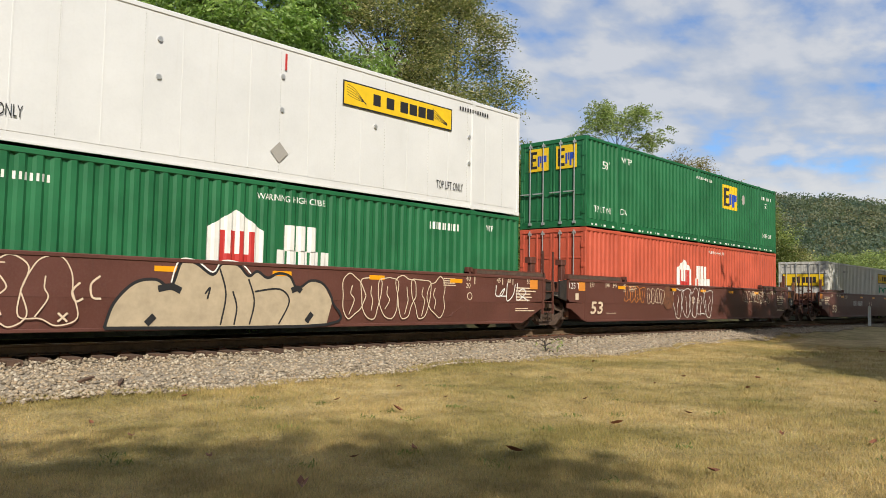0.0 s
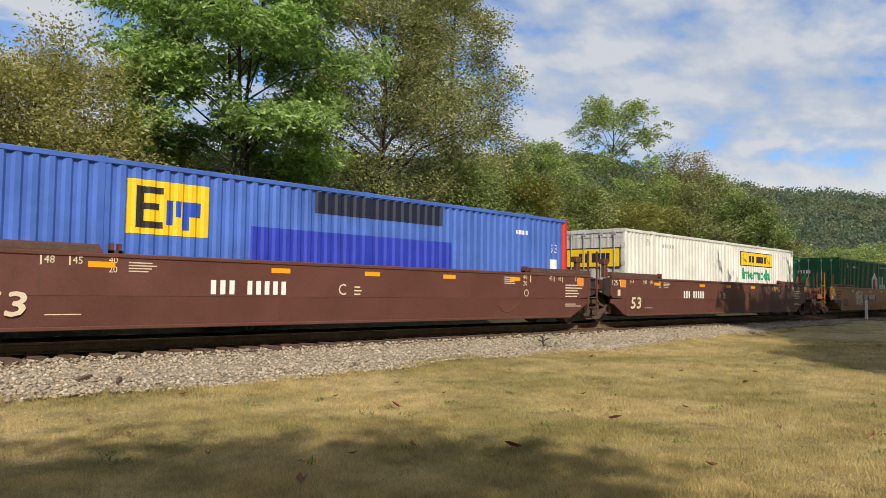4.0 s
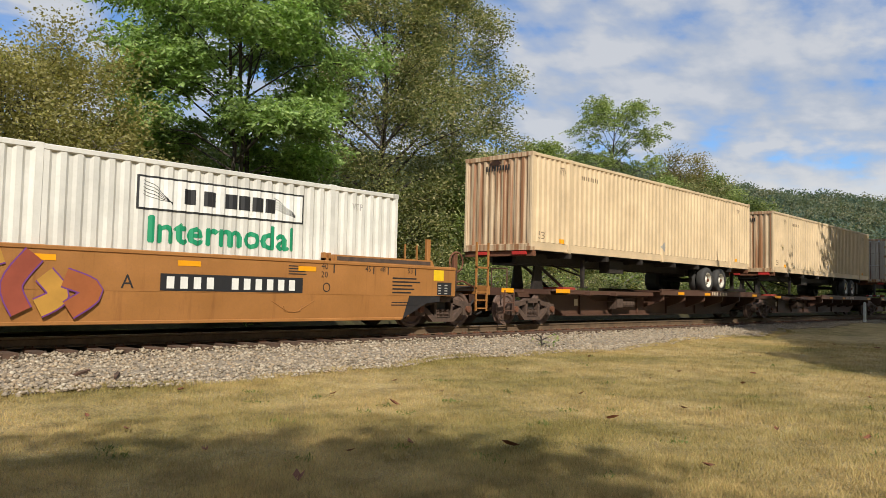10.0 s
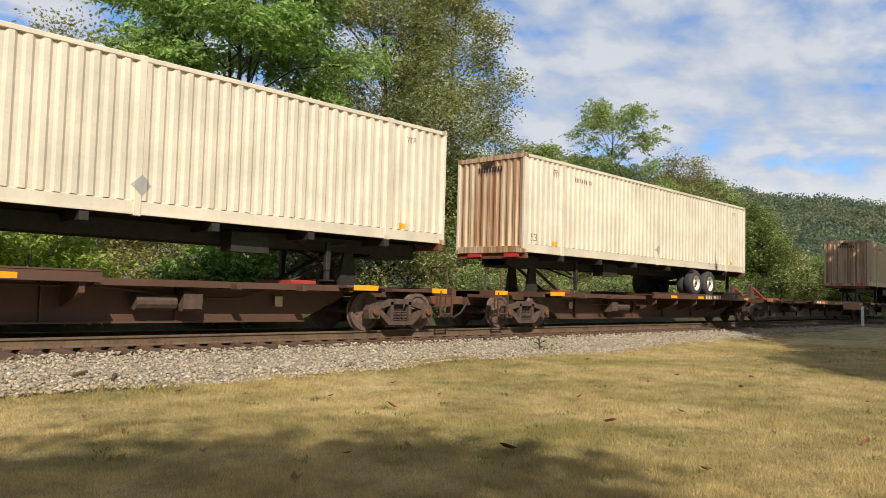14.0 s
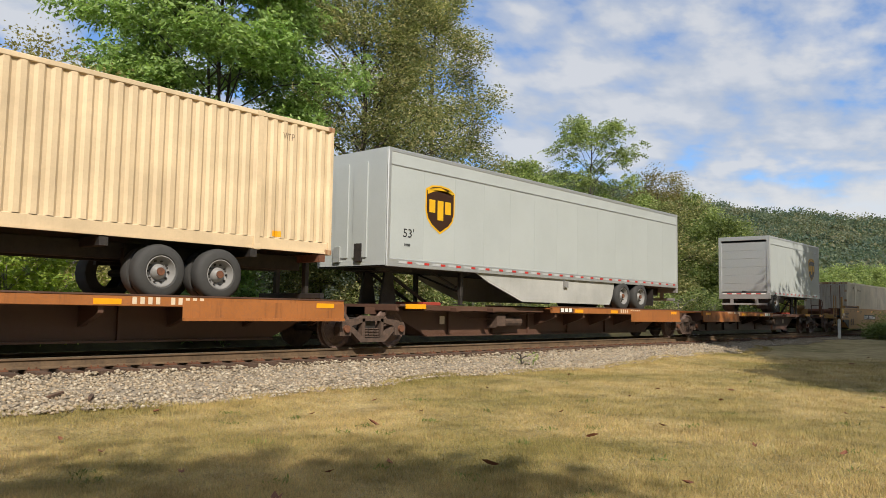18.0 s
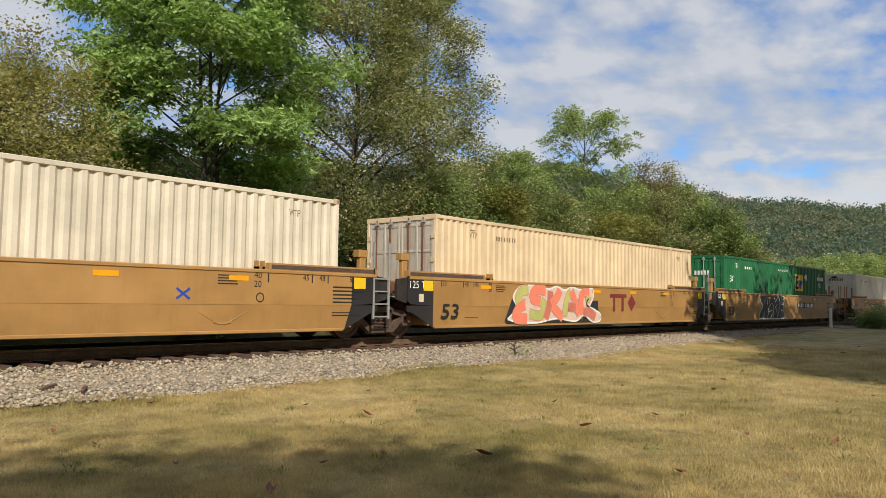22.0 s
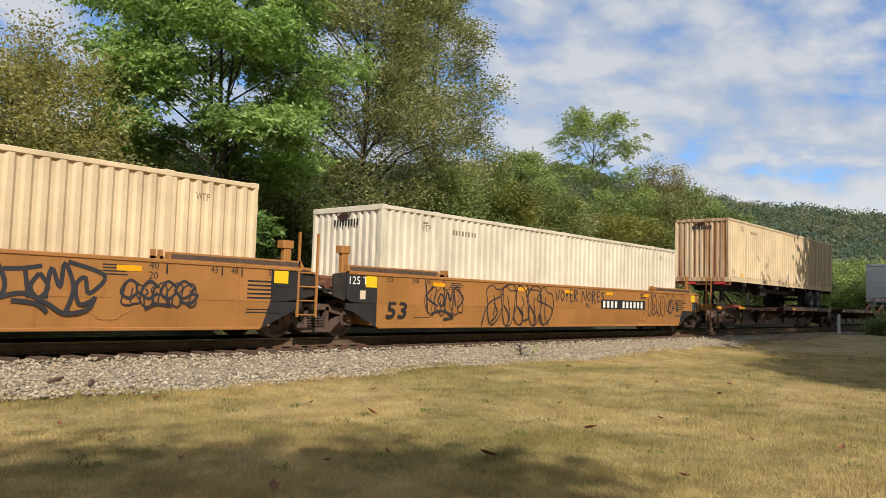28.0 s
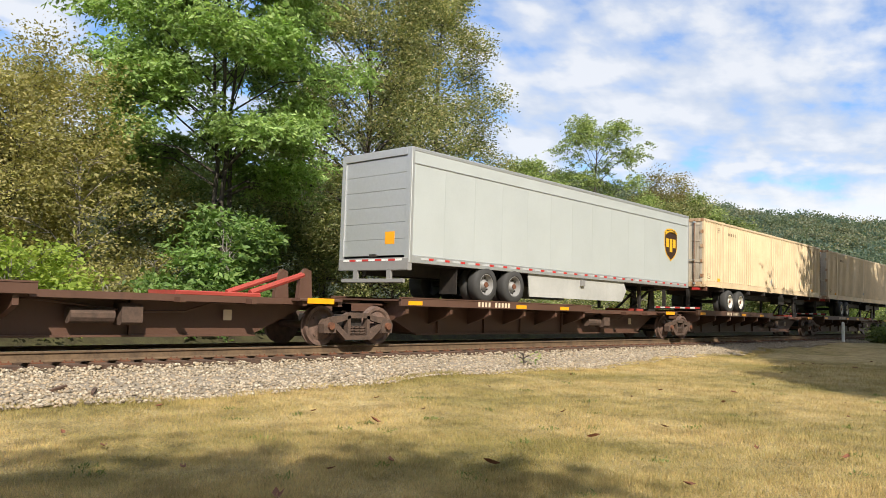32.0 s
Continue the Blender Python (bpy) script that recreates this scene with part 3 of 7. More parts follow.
def badge_house(c, x, z, high, y=-HALF):
    """A white house-shaped badge with red uprights, and a white two-line name shown as blocks."""
    w = high * 0.72
    part("badge", Geo().flat([(x, z), (x + w, z), (x + w, z + high * 0.78), (x + w / 2, z + high), (x, z + high * 0.78)], y), M_WHITE, c, "white house-shaped badge")
    g = Geo()
    for f in (0.22, 0.40, 0.56, 0.74):
        g.flat([(x + w * f, z + high * 0.06), (x + w * (f + 0.09), z + high * 0.06), (x + w * (f + 0.09), z + high * 0.76), (x + w * f, z + high * 0.76)], y - 0.004)
    g.flat([(x + w * 0.31, z + high * 0.38), (x + w * 0.76, z + high * 0.38), (x + w * 0.76, z + high * 0.50), (x + w * 0.31, z + high * 0.50)], y - 0.005)
    part("badge_bars", g, M_RED, c, "red upright bars on a white badge")
    bars(c, x + w * 1.42, z + high * 0.57, high * 0.50, high * 0.31, M_WHITE, y, 1, 3, 0.22)
    bars(c, x + w * 1.25, z + high * 0.27, high * 0.82, high * 0.31, M_WHITE, y, 1, 5, 0.22)


def badge_square(c, x, z, wide, y=-HALF, end=False, high=None):
    """A yellow square with dark blue blocks."""
    hi = high or wide * 0.95
    plate(c, x, z, wide, hi, M_YELLOW, y, "badge", "yellow square badge with blue blocks", end)
    sx = -1 if end else 1
    for k, (f, w, a, b, m) in enumerate(((0.10, 0.10, 0.12, 0.88, M_BLACK), (0.20, 0.22, 0.12, 0.24, M_BLACK), (0.20, 0.18, 0.46, 0.58, M_BLACK), (0.20, 0.22, 0.76, 0.88, M_BLACK),
                                         (0.46, 0.09, 0.2, 0.66, M_BLUE), (0.58, 0.06, 0.36, 0.66, M_BLUE), (0.66, 0.09, 0.12, 0.66, M_BLUE), (0.75, 0.15, 0.38, 0.66, M_BLUE))):
        plate(c, x + sx * f * wide, z + a * hi, w * wide, (b - a) * hi, m, y - 0.006, "badge_block", end=end)


def sign_yellow(c, x, z, wide, high, y=-HALF, end=False, back=None):
    """A long yellow sign with a black border line and black block lettering."""
    plate(c, x, z, wide, high, M_BLACK, y, "sign_border", end=end)
    sx = -1 if end else 1
    b = 0.06 * high
    plate(c, x + sx * b, z + b, wide - 2 * b, high - 2 * b, back or M_YELLOW, y - 0.005, "sign", "yellow sign with black blocks" if not back else "pale sign with black blocks", end)
    for f, w in ((0.25, 0.062), (0.365, 0.068), (0.49, 0.07), (0.575, 0.07), (0.66, 0.07), (0.742, 0.068)):
        plate(c, x + sx * f * wide, z + high * 0.27, wide * w, high * 0.46, M_BLACK, y - 0.010, "sign_block", end=end)
    g = Geo()
    if not end:
        for k in range(5):
            ribbon(g, [(x + wide * 0.03, z + high * (0.85 - 0.1 * k)), (x + wide * 0.1, z + high * (0.7 - 0.09 * k)), (x + wide * 0.19, z + high * (0.2 + 0.02 * k))], 0.012, y - 0.012)
            ribbon(g, [(x + wide * 0.80, z + high * (0.8 - 0.09 * k)), (x + wide * 0.88, z + high * (0.5 - 0.05 * k)), (x + wide * 0.95, z + high * (0.28 - 0.02 * k))], 0.012, y - 0.0125)
        part("sign_lines", g, M_BLACK, c)


def diamond(c, x, z, r, mat, y=-HALF):
    part("placard", Geo().flat([(x - r, z), (x, z - r), (x + r, z), (x, z + r)], y), mat, c, "diamond placard")


def box_marks(c, ink, left53=True, y=-HALF, seed=1):
    """The small stencilled marks that these boxes share."""
    word(c, "WTP", 1.42, 2.36, 0.17, ink, y, 0.32)
    bars(c, 1.44, 2.56, 0.28, 0.04, ink, y)
    word(c, "WTP", 14.75, 2.40, 0.15, ink, y, 0.30)
    bars(c, 2.62, 2.36, 1.05, 0.13, ink, y, 1, 12, 0.55, skip=4)
    plate(c, 1.42, 0.28, 0.26, 0.13, M_REFLECT, y, "notice", "small amber notice")
    plate(c, 14.55, 0.30, 0.22, 0.12, M_REFLECT, y, "notice", "small amber notice")
    if left53:
        word(c, "53'", 0.36, 0.36, 0.22, ink, y, 0.38)


def cream_box(pale, s, z, doors_left, tilt=0.0, on="", stain=True):
    body = PALE_CREAM if pale else CREAM
    where = on or "riding low in a well car"
    end = CREAM_RUST if stain else body
    c = container(("pale cream" if pale else "cream") + " ribbed steel container, " + where, body, doors_left, s, z, end, tilt=tilt, door_mat=DOOR_CREAM)
    box_marks(c, M_FADED)
    if on:
        diamond(c, 8.15, 0.55, 0.2, M_GREY)
    if not doors_left:
        bars(c, 0.45, 2.42, 0.95, 0.16, M_BLACK, 0.0, 1, 9, 0.4, end=True)
        part("badge", Geo().ext([(-0.15, 2.62), (0.0, 2.75), (0.22, 2.72), (0.35, 2.62), (0.1, 2.58)], "x", -0.012, 0.0), M_UMBER, c, "dark badge")
    return c


def tyre(parent, x, y, z, r=0.51, rim=None, name="tyre"):
    """A dual road tyre with its rim, axle along y, outer face to -y."""
    g = Geo().lathe([(r * 0.56, -0.02), (r * 0.62, -0.05), (r * 0.86, -0.045), (r * 0.97, 0.0), (r, 0.06), (r, 0.20), (r * 0.96, 0.25), (r * 0.6, 0.27),
                     (r * 0.6, 0.31), (r * 0.96, 0.33), (r, 0.38), (r, 0.52), (r * 0.96, 0.57), (r * 0.55, 0.58)], (x, y, z), 28)
    t = part(name, g, TYRE, parent, smooth=True)
    g = Geo().lathe([(r * 0.58, -0.03), (r * 0.55, -0.035), (r * 0.52, 0.02), (r * 0.45, 0.10), (r * 0.30, 0.13), (r * 0.27, 0.05), (r * 0.16, 0.0), (0.001, 0.0)], (x, y, z), 24)
    part("rim", g, rim or RIM, t, smooth=True)
    g = Geo()
    for k in range(10):
        a = 2 * math.pi * k / 10
        g.tube((x + 0.2 * math.cos(a), y + 0.06, z + 0.2 * math.sin(a)), (x + 0.2 * math.cos(a), y + 0.13, z + 0.2 * math.sin(a)), 0.018, 5)
    part("wheel_nut", g, DARK, t)
    part("hub", Geo().tube((x, y - 0.03, z), (x, y + 0.12, z), 0.075, 12), RUST, t)
    return t


def axle_pair(parent, x, z, gap=1.25, rim=None, single=False):
    for xx in ((x,) if single else (x, x + gap)):
        tyre(parent, xx, -HALF + 0.03, z, rim=rim)
        g = Geo().lathe([(0.3, 0.02), (0.5, 0.05), (0.51, 0.1), (0.51, 0.5), (0.48, 0.57), (0.3, 0.6)], (xx, HALF - 0.62, z), 20)
        part("tyre", g, TYRE, parent)
        part("axle", Geo().tube((xx, -0.7, z), (xx, 0.7, z), 0.07), DARK, parent)
    for y in (-0.62, 0.5):
        part("suspension", Geo().box(x - 0.4, x + (0.4 if single else gap + 0.4), y, y + 0.12, z + 0.15, z + 0.45), DARK, parent)


def landing_gear(parent, x, z0, z1):
    for y in (-0.85, 0.85):
        part("landing_leg", Geo().box(x - 0.06, x + 0.06, y - 0.06, y + 0.06, z0 + 0.25, z1, 0.01, "z").box(x - 0.045, x + 0.045, y - 0.045, y + 0.045, z0 + 0.03, z0 + 0.25).box(x - 0.13, x + 0.13, y - 0.13, y + 0.13, z0, z0 + 0.03), DARK, parent)
    part("brace", Geo().tube((x, -0.85, z0 + 0.35), (x, 0.85, z1), 0.03, 6).tube((x, -0.85, z1 - 0.1), (x + 0.7, -0.6, z1), 0.03, 6).tube((x, -0.7, z0 + 0.5), (x - 0.8, -0.45, z1), 0.03, 6), DARK, parent)


def hazard_strip(parent, x0, x1, z, y, high=0.05, piece=0.3, end=False):
    """Red and white marker tape, piece by piece."""
    n = max(1, round((x1 - x0) / piece))
    p = (x1 - x0) / n
    for k in range(n):
        plate(parent, x0 + k * p if not end else x1 - k * p, z, p * (0.55 if k % 2 and not end else 0.94), high, M_RED if k % 2 else (M_WHITE if end else M_SILVER), y, "marker_tape", end=end)


def chassis(s, nose_left, z=1.06, tilt=0.0, rust=True, rim=None, tail=12.1):
    """A container chassis: two long beams, bolsters, a tandem at the tail and legs at the nose, its tyres on the deck."""
    c = thing("container_chassis", "dark steel container chassis with tandem tyres chained on a flatcar", "trailer chassis", "trailers")
    X = (lambda u: u) if nose_left else (lambda u: LONG - u)

    def bx(u0, u1, y0, y1, z0, z1, k=0.0):
        a, b = sorted((X(u0), X(u1)))
        return Geo().box(a, b, y0, y1, z0, z1, k)
    top = 1.05
    for y in (-0.5, 0.38):
        part("main_beam", bx(0.3, 15.9, y, y + 0.12, top - 0.34, top - 0.02, 0.01), DARK, c)
    for u in (0.15, 2.0, 4.2, 6.5, 9.0, 11.0, 14.1, 15.9):
        part("bolster", bx(u - 0.08, u + 0.08, -HALF, HALF, top - 0.16, top - 0.005), RUST if u in (0.15, 15.9) else DARK, c)
    axle_pair(c, min(X(tail), X(tail + 1.25)), 0.49, rim=rim or RIM)
    landing_gear(c, X(3.4), 0.02, top - 0.15)
    part("kingpin_plate", bx(0.4, 1.8, -0.5, 0.5, top - 0.40, top - 0.34), DARK, c)
    part("tool_box", bx(5.0, 5.9, -0.9, -0.5, top - 0.5, top - 0.1), DARK, c)
    a = X(16.05)
    part("bumper", Geo().box(a - 0.05, a + 0.05, -1.15, 1.15, 0.08, 0.2, 0.01, "y").box(a - 0.05, a + 0.05, -0.6, -0.48, 0.2, top - 0.1).box(a - 0.05, a + 0.05, 0.48, 0.6, 0.2, top - 0.1), DARK, c)
    if not nose_left:
        hazard_strip(c, -1.12, 1.12, 0.12, a - 0.05, 0.06, 0.22, end=True)
        for y in (-1.1, 0.75):
            part("tail_lamp", Geo().box(a - 0.07, a, y, y + 0.35, top - 0.13, top - 0.02), M_RED, c)
    else:
        for y in (-1.1, 0.3):
            part("nose_lamp", Geo().box(-0.02, 0.06, y, y + 0.5, top - 0.12, top - 0.02), M_RED if rust else M_GREY, c)
    return rolling(c, s, z, tilt)


def shield(c, x, z, wide, high, y=-HALF):
    """A brown shield with a gold rim, a gold sweep on top and three gold blocks."""
    def outline(k, dz=0.0):
        a, cx, cz = [], x + wide / 2, z + high * 0.55 + dz
        for px, pz in ((-0.5, 0.33), (-0.3, 0.42), (0, 0.45), (0.3, 0.42), (0.5, 0.33), (0.5, -0.1), (0.44, -0.27), (0.3, -0.4), (0, -0.55), (-0.3, -0.4), (-0.44, -0.27), (-0.5, -0.1)):
            a.append((cx + px * wide * k, cz + pz * high * k))
        return a
    part("badge", Geo().flat(outline(1.0), y), M_GOLD, c, "gold-rimmed brown shield badge")
    part("badge_field", Geo().flat(outline(0.92), y - 0.004), M_UMBER, c)
    g = Geo()
    g.flat([(x + wide * 0.06, z + high * 0.78), (x + wide * 0.3, z + high * 0.86), (x + wide * 0.94, z + high * 0.90), (x + wide * 0.94, z + high * 0.84), (x + wide * 0.5, z + high * 0.95), (x + wide * 0.06, z + high * 0.88)], y - 0.008)
    for k, (f, lo) in enumerate(((0.12, 0.42), (0.40, 0.28), (0.66, 0.42))):
        g.flat([(x + wide * f, z + high * lo), (x + wide * (f + 0.2), z + high * lo), (x + wide * (f + 0.2), z + high * 0.68), (x + wide * f, z + high * 0.68)], y - 0.008)
    part("badge_blocks", g, M_GOLD, c)


def trailer(s, length, nose_left, z=1.05, tilt=0.0):
    """A box trailer: sheet sides, rails, marker tape, skirt, roll-up tail door, tandem tyres and legs."""
    short = length < 10
    c = thing("box_trailer", ("short" if short else "long") + " grey-white box trailer with a brown shield badge", "trailer", "trailers")
    lo, hi = 0.95, (3.93 if short else 3.84)
    X = (lambda u: u) if nose_left else (lambda u: length - u)

    def bx(u0, u1, y0, y1, z0, z1, k=0.0, ax="x"):
        a, b = sorted((X(u0), X(u1)))
        return Geo().box(a, b, y0, y1, z0, z1, k, ax)
    for y in (-HALF, HALF - 0.04):
        n = max(2, round(length / 1.22))
        for k in range(n):
            part("side_sheet", bx(0.05 + (length - 0.1) * k / n, 0.05 + (length - 0.1) * (k + 1) / n - 0.004, y + 0.005, y + 0.035, lo + 0.17, hi - 0.42), TRAILER, c)
        part("bottom_rail", bx(0, length, y - 0.006, y + 0.046, lo - 0.03, lo + 0.17, 0.008), ALU, c)
        part("upper_sheet", bx(0.02, length - 0.02, y + 0.003, y + 0.037, hi - 0.40, hi - 0.1), TRAILER, c)
        part("upper_moulding", bx(0.02, length - 0.02, y - 0.012, y + 0.04, hi - 0.42, hi - 0.395), ALU, c)
        part("top_rail", bx(0, length, y - 0.008, y + 0.048, hi - 0.1, hi, 0.012), ALU, c)
        for u in (0.05, length - 0.05):
            part("corner_post", bx(u - 0.06, u + 0.06, y - 0.01, y + 0.05, lo - 0.02, hi, 0.02, "z"), ALU, c)
    part("roof", bx(0.02, length - 0.02, -HALF + 0.03, HALF - 0.03, hi - 0.05, hi - 0.01), ALU, c)
    part("floor", bx(0.02, length - 0.02, -HALF + 0.03, HALF - 0.03, lo - 0.03, lo + 0.1), DARK, c)
    hazard_strip(c, 0.4, length - 0.1, lo + 0.06, -HALF - 0.006, 0.055, 0.31)
    part("nose_wall", bx(-0.02, 0.03, -HALF + 0.05, HALF - 0.05, lo, hi), TRAILER, c)
    for y in (-0.6, 0.1):
        part("nose_panel", bx(-0.05, -0.02, y, y + 0.5, lo + 0.2, hi - 0.3, 0.01), TRAILER, c)
    part("hose_box", bx(-0.08, -0.02, -0.45, -0.2, lo + 0.1, lo + 0.55, 0.01), DARK, c)
    part("hose_box", bx(-0.08, -0.02, 0.35, 0.6, lo + 0.1, lo + 0.5, 0.01), ALU, c)
    t = length
    for k in range(6):
        part("door_slat", bx(t - 0.03, t + 0.005, -HALF + 0.14, HALF - 0.14, lo + 0.16 + k * 0.42, lo + 0.575 + k * 0.42, 0.008, "y"), ALU, c)
    for y in (-HALF, HALF - 0.14):
        part("door_frame", bx(t - 0.02, t + 0.035, y, y + 0.14, lo - 0.02, hi), ALU, c)
    part("door_header", bx(t - 0.02, t + 0.04, -HALF + 0.14, HALF - 0.14, hi - 0.2, hi, 0.01, "y"), ALU, c)
    part("tail_sill", bx(t - 0.1, t + 0.05, -HALF + 0.002, HALF - 0.002, lo - 0.22, lo + 0.1, 0.015, "y"), RIM_DARK, c)
    part("bumper", bx(t - 0.02, t + 0.06, -1.15, 1.15, 0.42, 0.52, 0.01, "y"), RIM_DARK, c)
    for y in (-0.7, 0.55):
        part("bumper_post", bx(t - 0.02, t + 0.05, y, y + 0.15, 0.5, lo - 0.2), RIM_DARK, c)
    if not nose_left:
        hazard_strip(c, -1.1, 1.1, lo + 0.02, X(t + 0.05), 0.05, 0.25, end=True)
        plate(c, -0.42, lo + 0.45, 0.34, 0.32, M_REFLECT, X(t + 0.005), "notice", "amber notice on the tail door", end=True) if not short else None
        part("door_latch", Geo().box(X(t) - 0.06, X(t), -0.12, 0.1, lo + 0.12, lo + 0.2), DARK, c)
    for y in (-0.5, 0.38):
        part("main_beam", bx(length * 0.45, length - 0.1, y, y + 0.12, 0.62, lo - 0.03), DARK, c)
    part("coupler_plate", bx(0.3, 1.6, -0.6, 0.6, lo - 0.1, lo - 0.03), DARK, c)
    if short:
        axle_pair(c, X(length - 0.75), 0.55, single=True, rim=RIM_DARK)
        landing_gear(c, X(2.9), 0.02, lo - 0.03)
        part("mud_flap", bx(length - 0.15, length - 0.12, -1.2, -0.6, 0.25, lo - 0.1), DARK, c)
        part("fender", bx(length - 1.5, length - 0.1, -HALF, -HALF + 0.03, lo - 0.2, lo + 0.02), DARK, c)
    else:
        w = min(X(11.75), X(13.05))
        axle_pair(c, w, 0.50, 1.3, rim=RIM_DARK)
        landing_gear(c, X(3.3), 0.02, lo - 0.03)
        part("mud_flap", bx(14.2, 14.23, -1.2, -0.6, 0.2, lo - 0.1), DARK, c)
        z0 = lo - 0.03
        a = [(X(3.5), z0), (X(4.1), z0 - 0.25), (X(5.7), 0.17), (X(10.85), 0.17), (X(11.05), 0.45), (X(11.2), z0)] if nose_left else \
            [(X(5.2), z0), (X(5.0), 0.62), (X(5.3), 0.24), (X(10.9), 0.24), (X(11.0), z0)]
        for y in (-HALF + 0.06, HALF - 0.09):
            part("skirt", Geo().ext(a, "y", y, y + 0.03), SKIRT, c, "pale side skirt")
        part("skirt_bracket", Geo().box(min(X(7.9), X(8.1)), max(X(7.9), X(8.1)), -HALF - 0.02, -HALF + 0.06, z0 - 0.25, z0 - 0.05), RIM_DARK, c)
    if nose_left:
        shield(c, 1.34, 1.85, 1.14, 1.28)
        word(c, "53'", 0.55, lo + 0.72, 0.22, M_BLACK, -HALF, 0.38)
        bars(c, 0.6, lo + 0.5, 0.22, 0.06, M_BLACK, -HALF, 1, 5)
    else:
        shield(c, length - 1.98 if short else length - 2.15, 1.9, 1.1, 1.28)
    return rolling(c, s, z, tilt)


# ---- railcars ----
DARK_END = paint("black_railcar_end_paint", (0.022, 0.021, 0.024), streak=0.3, grime=0.3, stain=(0.06, 0.04, 0.03), grime_colour=(0.07, 0.055, 0.045))
SPIN = []            # wheelsets that turn: (object, place along the train, centre in its bogie)


def bogie(parent, u, where, frame_mat=None):
    """A three-piece truck: side frames with windows and springs, bolster, two wheelsets."""
    f = frame_mat or STEEL
    b = part("bogie", Geo().box(u - 0.18, u + 0.18, -0.98, 0.98, 0.42, 0.72, 0.03, "y").tube((u, 0, 0.70), (u, 0, 0.84), 0.3, 16), DARK, parent, "cast steel three-piece rail truck")
    for y, i in ((-1.02, 1), (1.02, -1)):
        y0, y1 = y - 0.07, y + 0.07
        g = Geo()
        g.ext([(u - 1.02, 0.55), (u - 0.86, 0.66), (u - 0.46, 0.70), (u - 0.30, 0.77), (u + 0.30, 0.77), (u + 0.46, 0.70), (u + 0.86, 0.66), (u + 1.02, 0.55), (u + 1.02, 0.50),
               (u + 0.80, 0.50), (u + 0.44, 0.58), (u + 0.24, 0.64), (u - 0.24, 0.64), (u - 0.44, 0.58), (u - 0.80, 0.50), (u - 1.02, 0.50)], "y", y0, y1)
        g.ext([(u - 0.86, 0.52), (u - 0.64, 0.50), (u - 0.30, 0.24), (u + 0.30, 0.24), (u + 0.64, 0.50), (u + 0.86, 0.52), (u + 0.40, 0.14), (u - 0.40, 0.14)], "y", y0 - 0.01, y1 + 0.01)
        for k in (-1, 1):
            g.box(u + k * 0.30 - 0.045, u + k * 0.30 + 0.045, y0, y1, 0.18, 0.70)
        part("side_frame", g, f, b)
        for k in (-1, 1):
            c = u + k * 0.89
            part("journal_box", Geo().ext([(c - 0.17, 0.30), (c + 0.17, 0.30), (c + 0.19, 0.5), (c + 0.12, 0.62), (c - 0.12, 0.62), (c - 0.19, 0.5)], "y", y0 - 0.03, y1 + 0.03), f, b)
            ya, yb = (y0 - 0.10, y0) if i > 0 else (y1, y1 + 0.10)
            part("bearing_cap", Geo().tube((c, ya, 0.46), (c, yb, 0.46), 0.085, 12), RUST, b)
        for k in (-0.17, 0.0, 0.17):
            part("spring", Geo().spin([(0.05 + 0.03 * (q % 2), 0.25 + q * 0.018) for q in range(13)], (u + k, y, 0.0), 6), f, b)
    for k in (-1, 1):
        c = u + k * 0.89
        r = 0.457
        g = Geo()
        for y, i in ((-0.79, 1), (0.79, -1)):
            g.lathe([(0.09, 0.03 * -i), (0.13, -0.03 * i), (0.2, 0.0), (0.34, 0.035 * i), (0.38, 0.0), (r - 0.005, 0.0), (r, 0.10 * i), (r + 0.028, 0.115 * i), (r + 0.028, 0.14 * i), (0.36, 0.14 * i), (0.2, 0.07 * i), (0.09, 0.1 * i)], (0, y, 0), 28)
        g.tube((0, -1.0, 0), (0, 1.0, 0), 0.085, 12)
        for a in range(4):
            t = a * math.pi / 2
            g.tube((0.27 * math.cos(t), -0.80, 0.27 * math.sin(t)), (0.27 * math.cos(t), -0.775, 0.27 * math.sin(t)), 0.03, 6)
        w = part("wheelset", g, WHEEL, b, "rusty steel wheels on one axle", True)
        w.location = (c, 0, r)
        SPIN.append((w, where + c, (c, 0, r)))
    part("brake_beam", Geo().box(u - 0.36, u - 0.28, -0.7, 0.7, 0.28, 0.38).box(u + 0.28, u + 0.36, -0.7, 0.7, 0.28, 0.38), DARK, b)
    return b


WHEEL = rusty("brown_wheel_steel", (0.17, 0.105, 0.08), (0.06, 0.042, 0.034), 0.55)


def coupler(parent, u, way):
    """A knuckle coupler and draft gear that reaches out from u."""
    a, b = sorted((u, u + way * 0.9))
    c = part("coupler", Geo().box(a, b, -0.12, 0.12, 0.62, 0.86, 0.03), RUST, parent)
    e = u + way * 0.95
    part("knuckle", Geo().ext([(e - 0.16, -0.2), (e + 0.16, -0.2), (e + 0.2, 0.05), (e + 0.05, 0.22), (e - 0.18, 0.18)], "z", 0.58, 0.90), RUST, c)
    part("air_hose", Geo().path([(u, -0.3, 0.7), (u + way * 0.3, -0.32, 0.4), (u + way * 0.6, -0.34, 0.28), (u + way * 0.9, -0.3, 0.36)], 0.03), DARK, parent)


def ladder(parent, u, y, z0, z1, mat, wide=0.42, rungs=5):
    g = Geo().box(u, u + 0.04, y, y + 0.04, z0, z1).box(u + wide, u + wide + 0.04, y, y + 0.04, z0, z1)
    for k in range(rungs):
        zz = z0 + 0.06 + (z1 - z0 - 0.2) * k / max(1, rungs - 1)
        g.box(u, u + wide, y + 0.01, y + 0.035, zz, zz + 0.03)
    part("ladder", g, mat, parent)


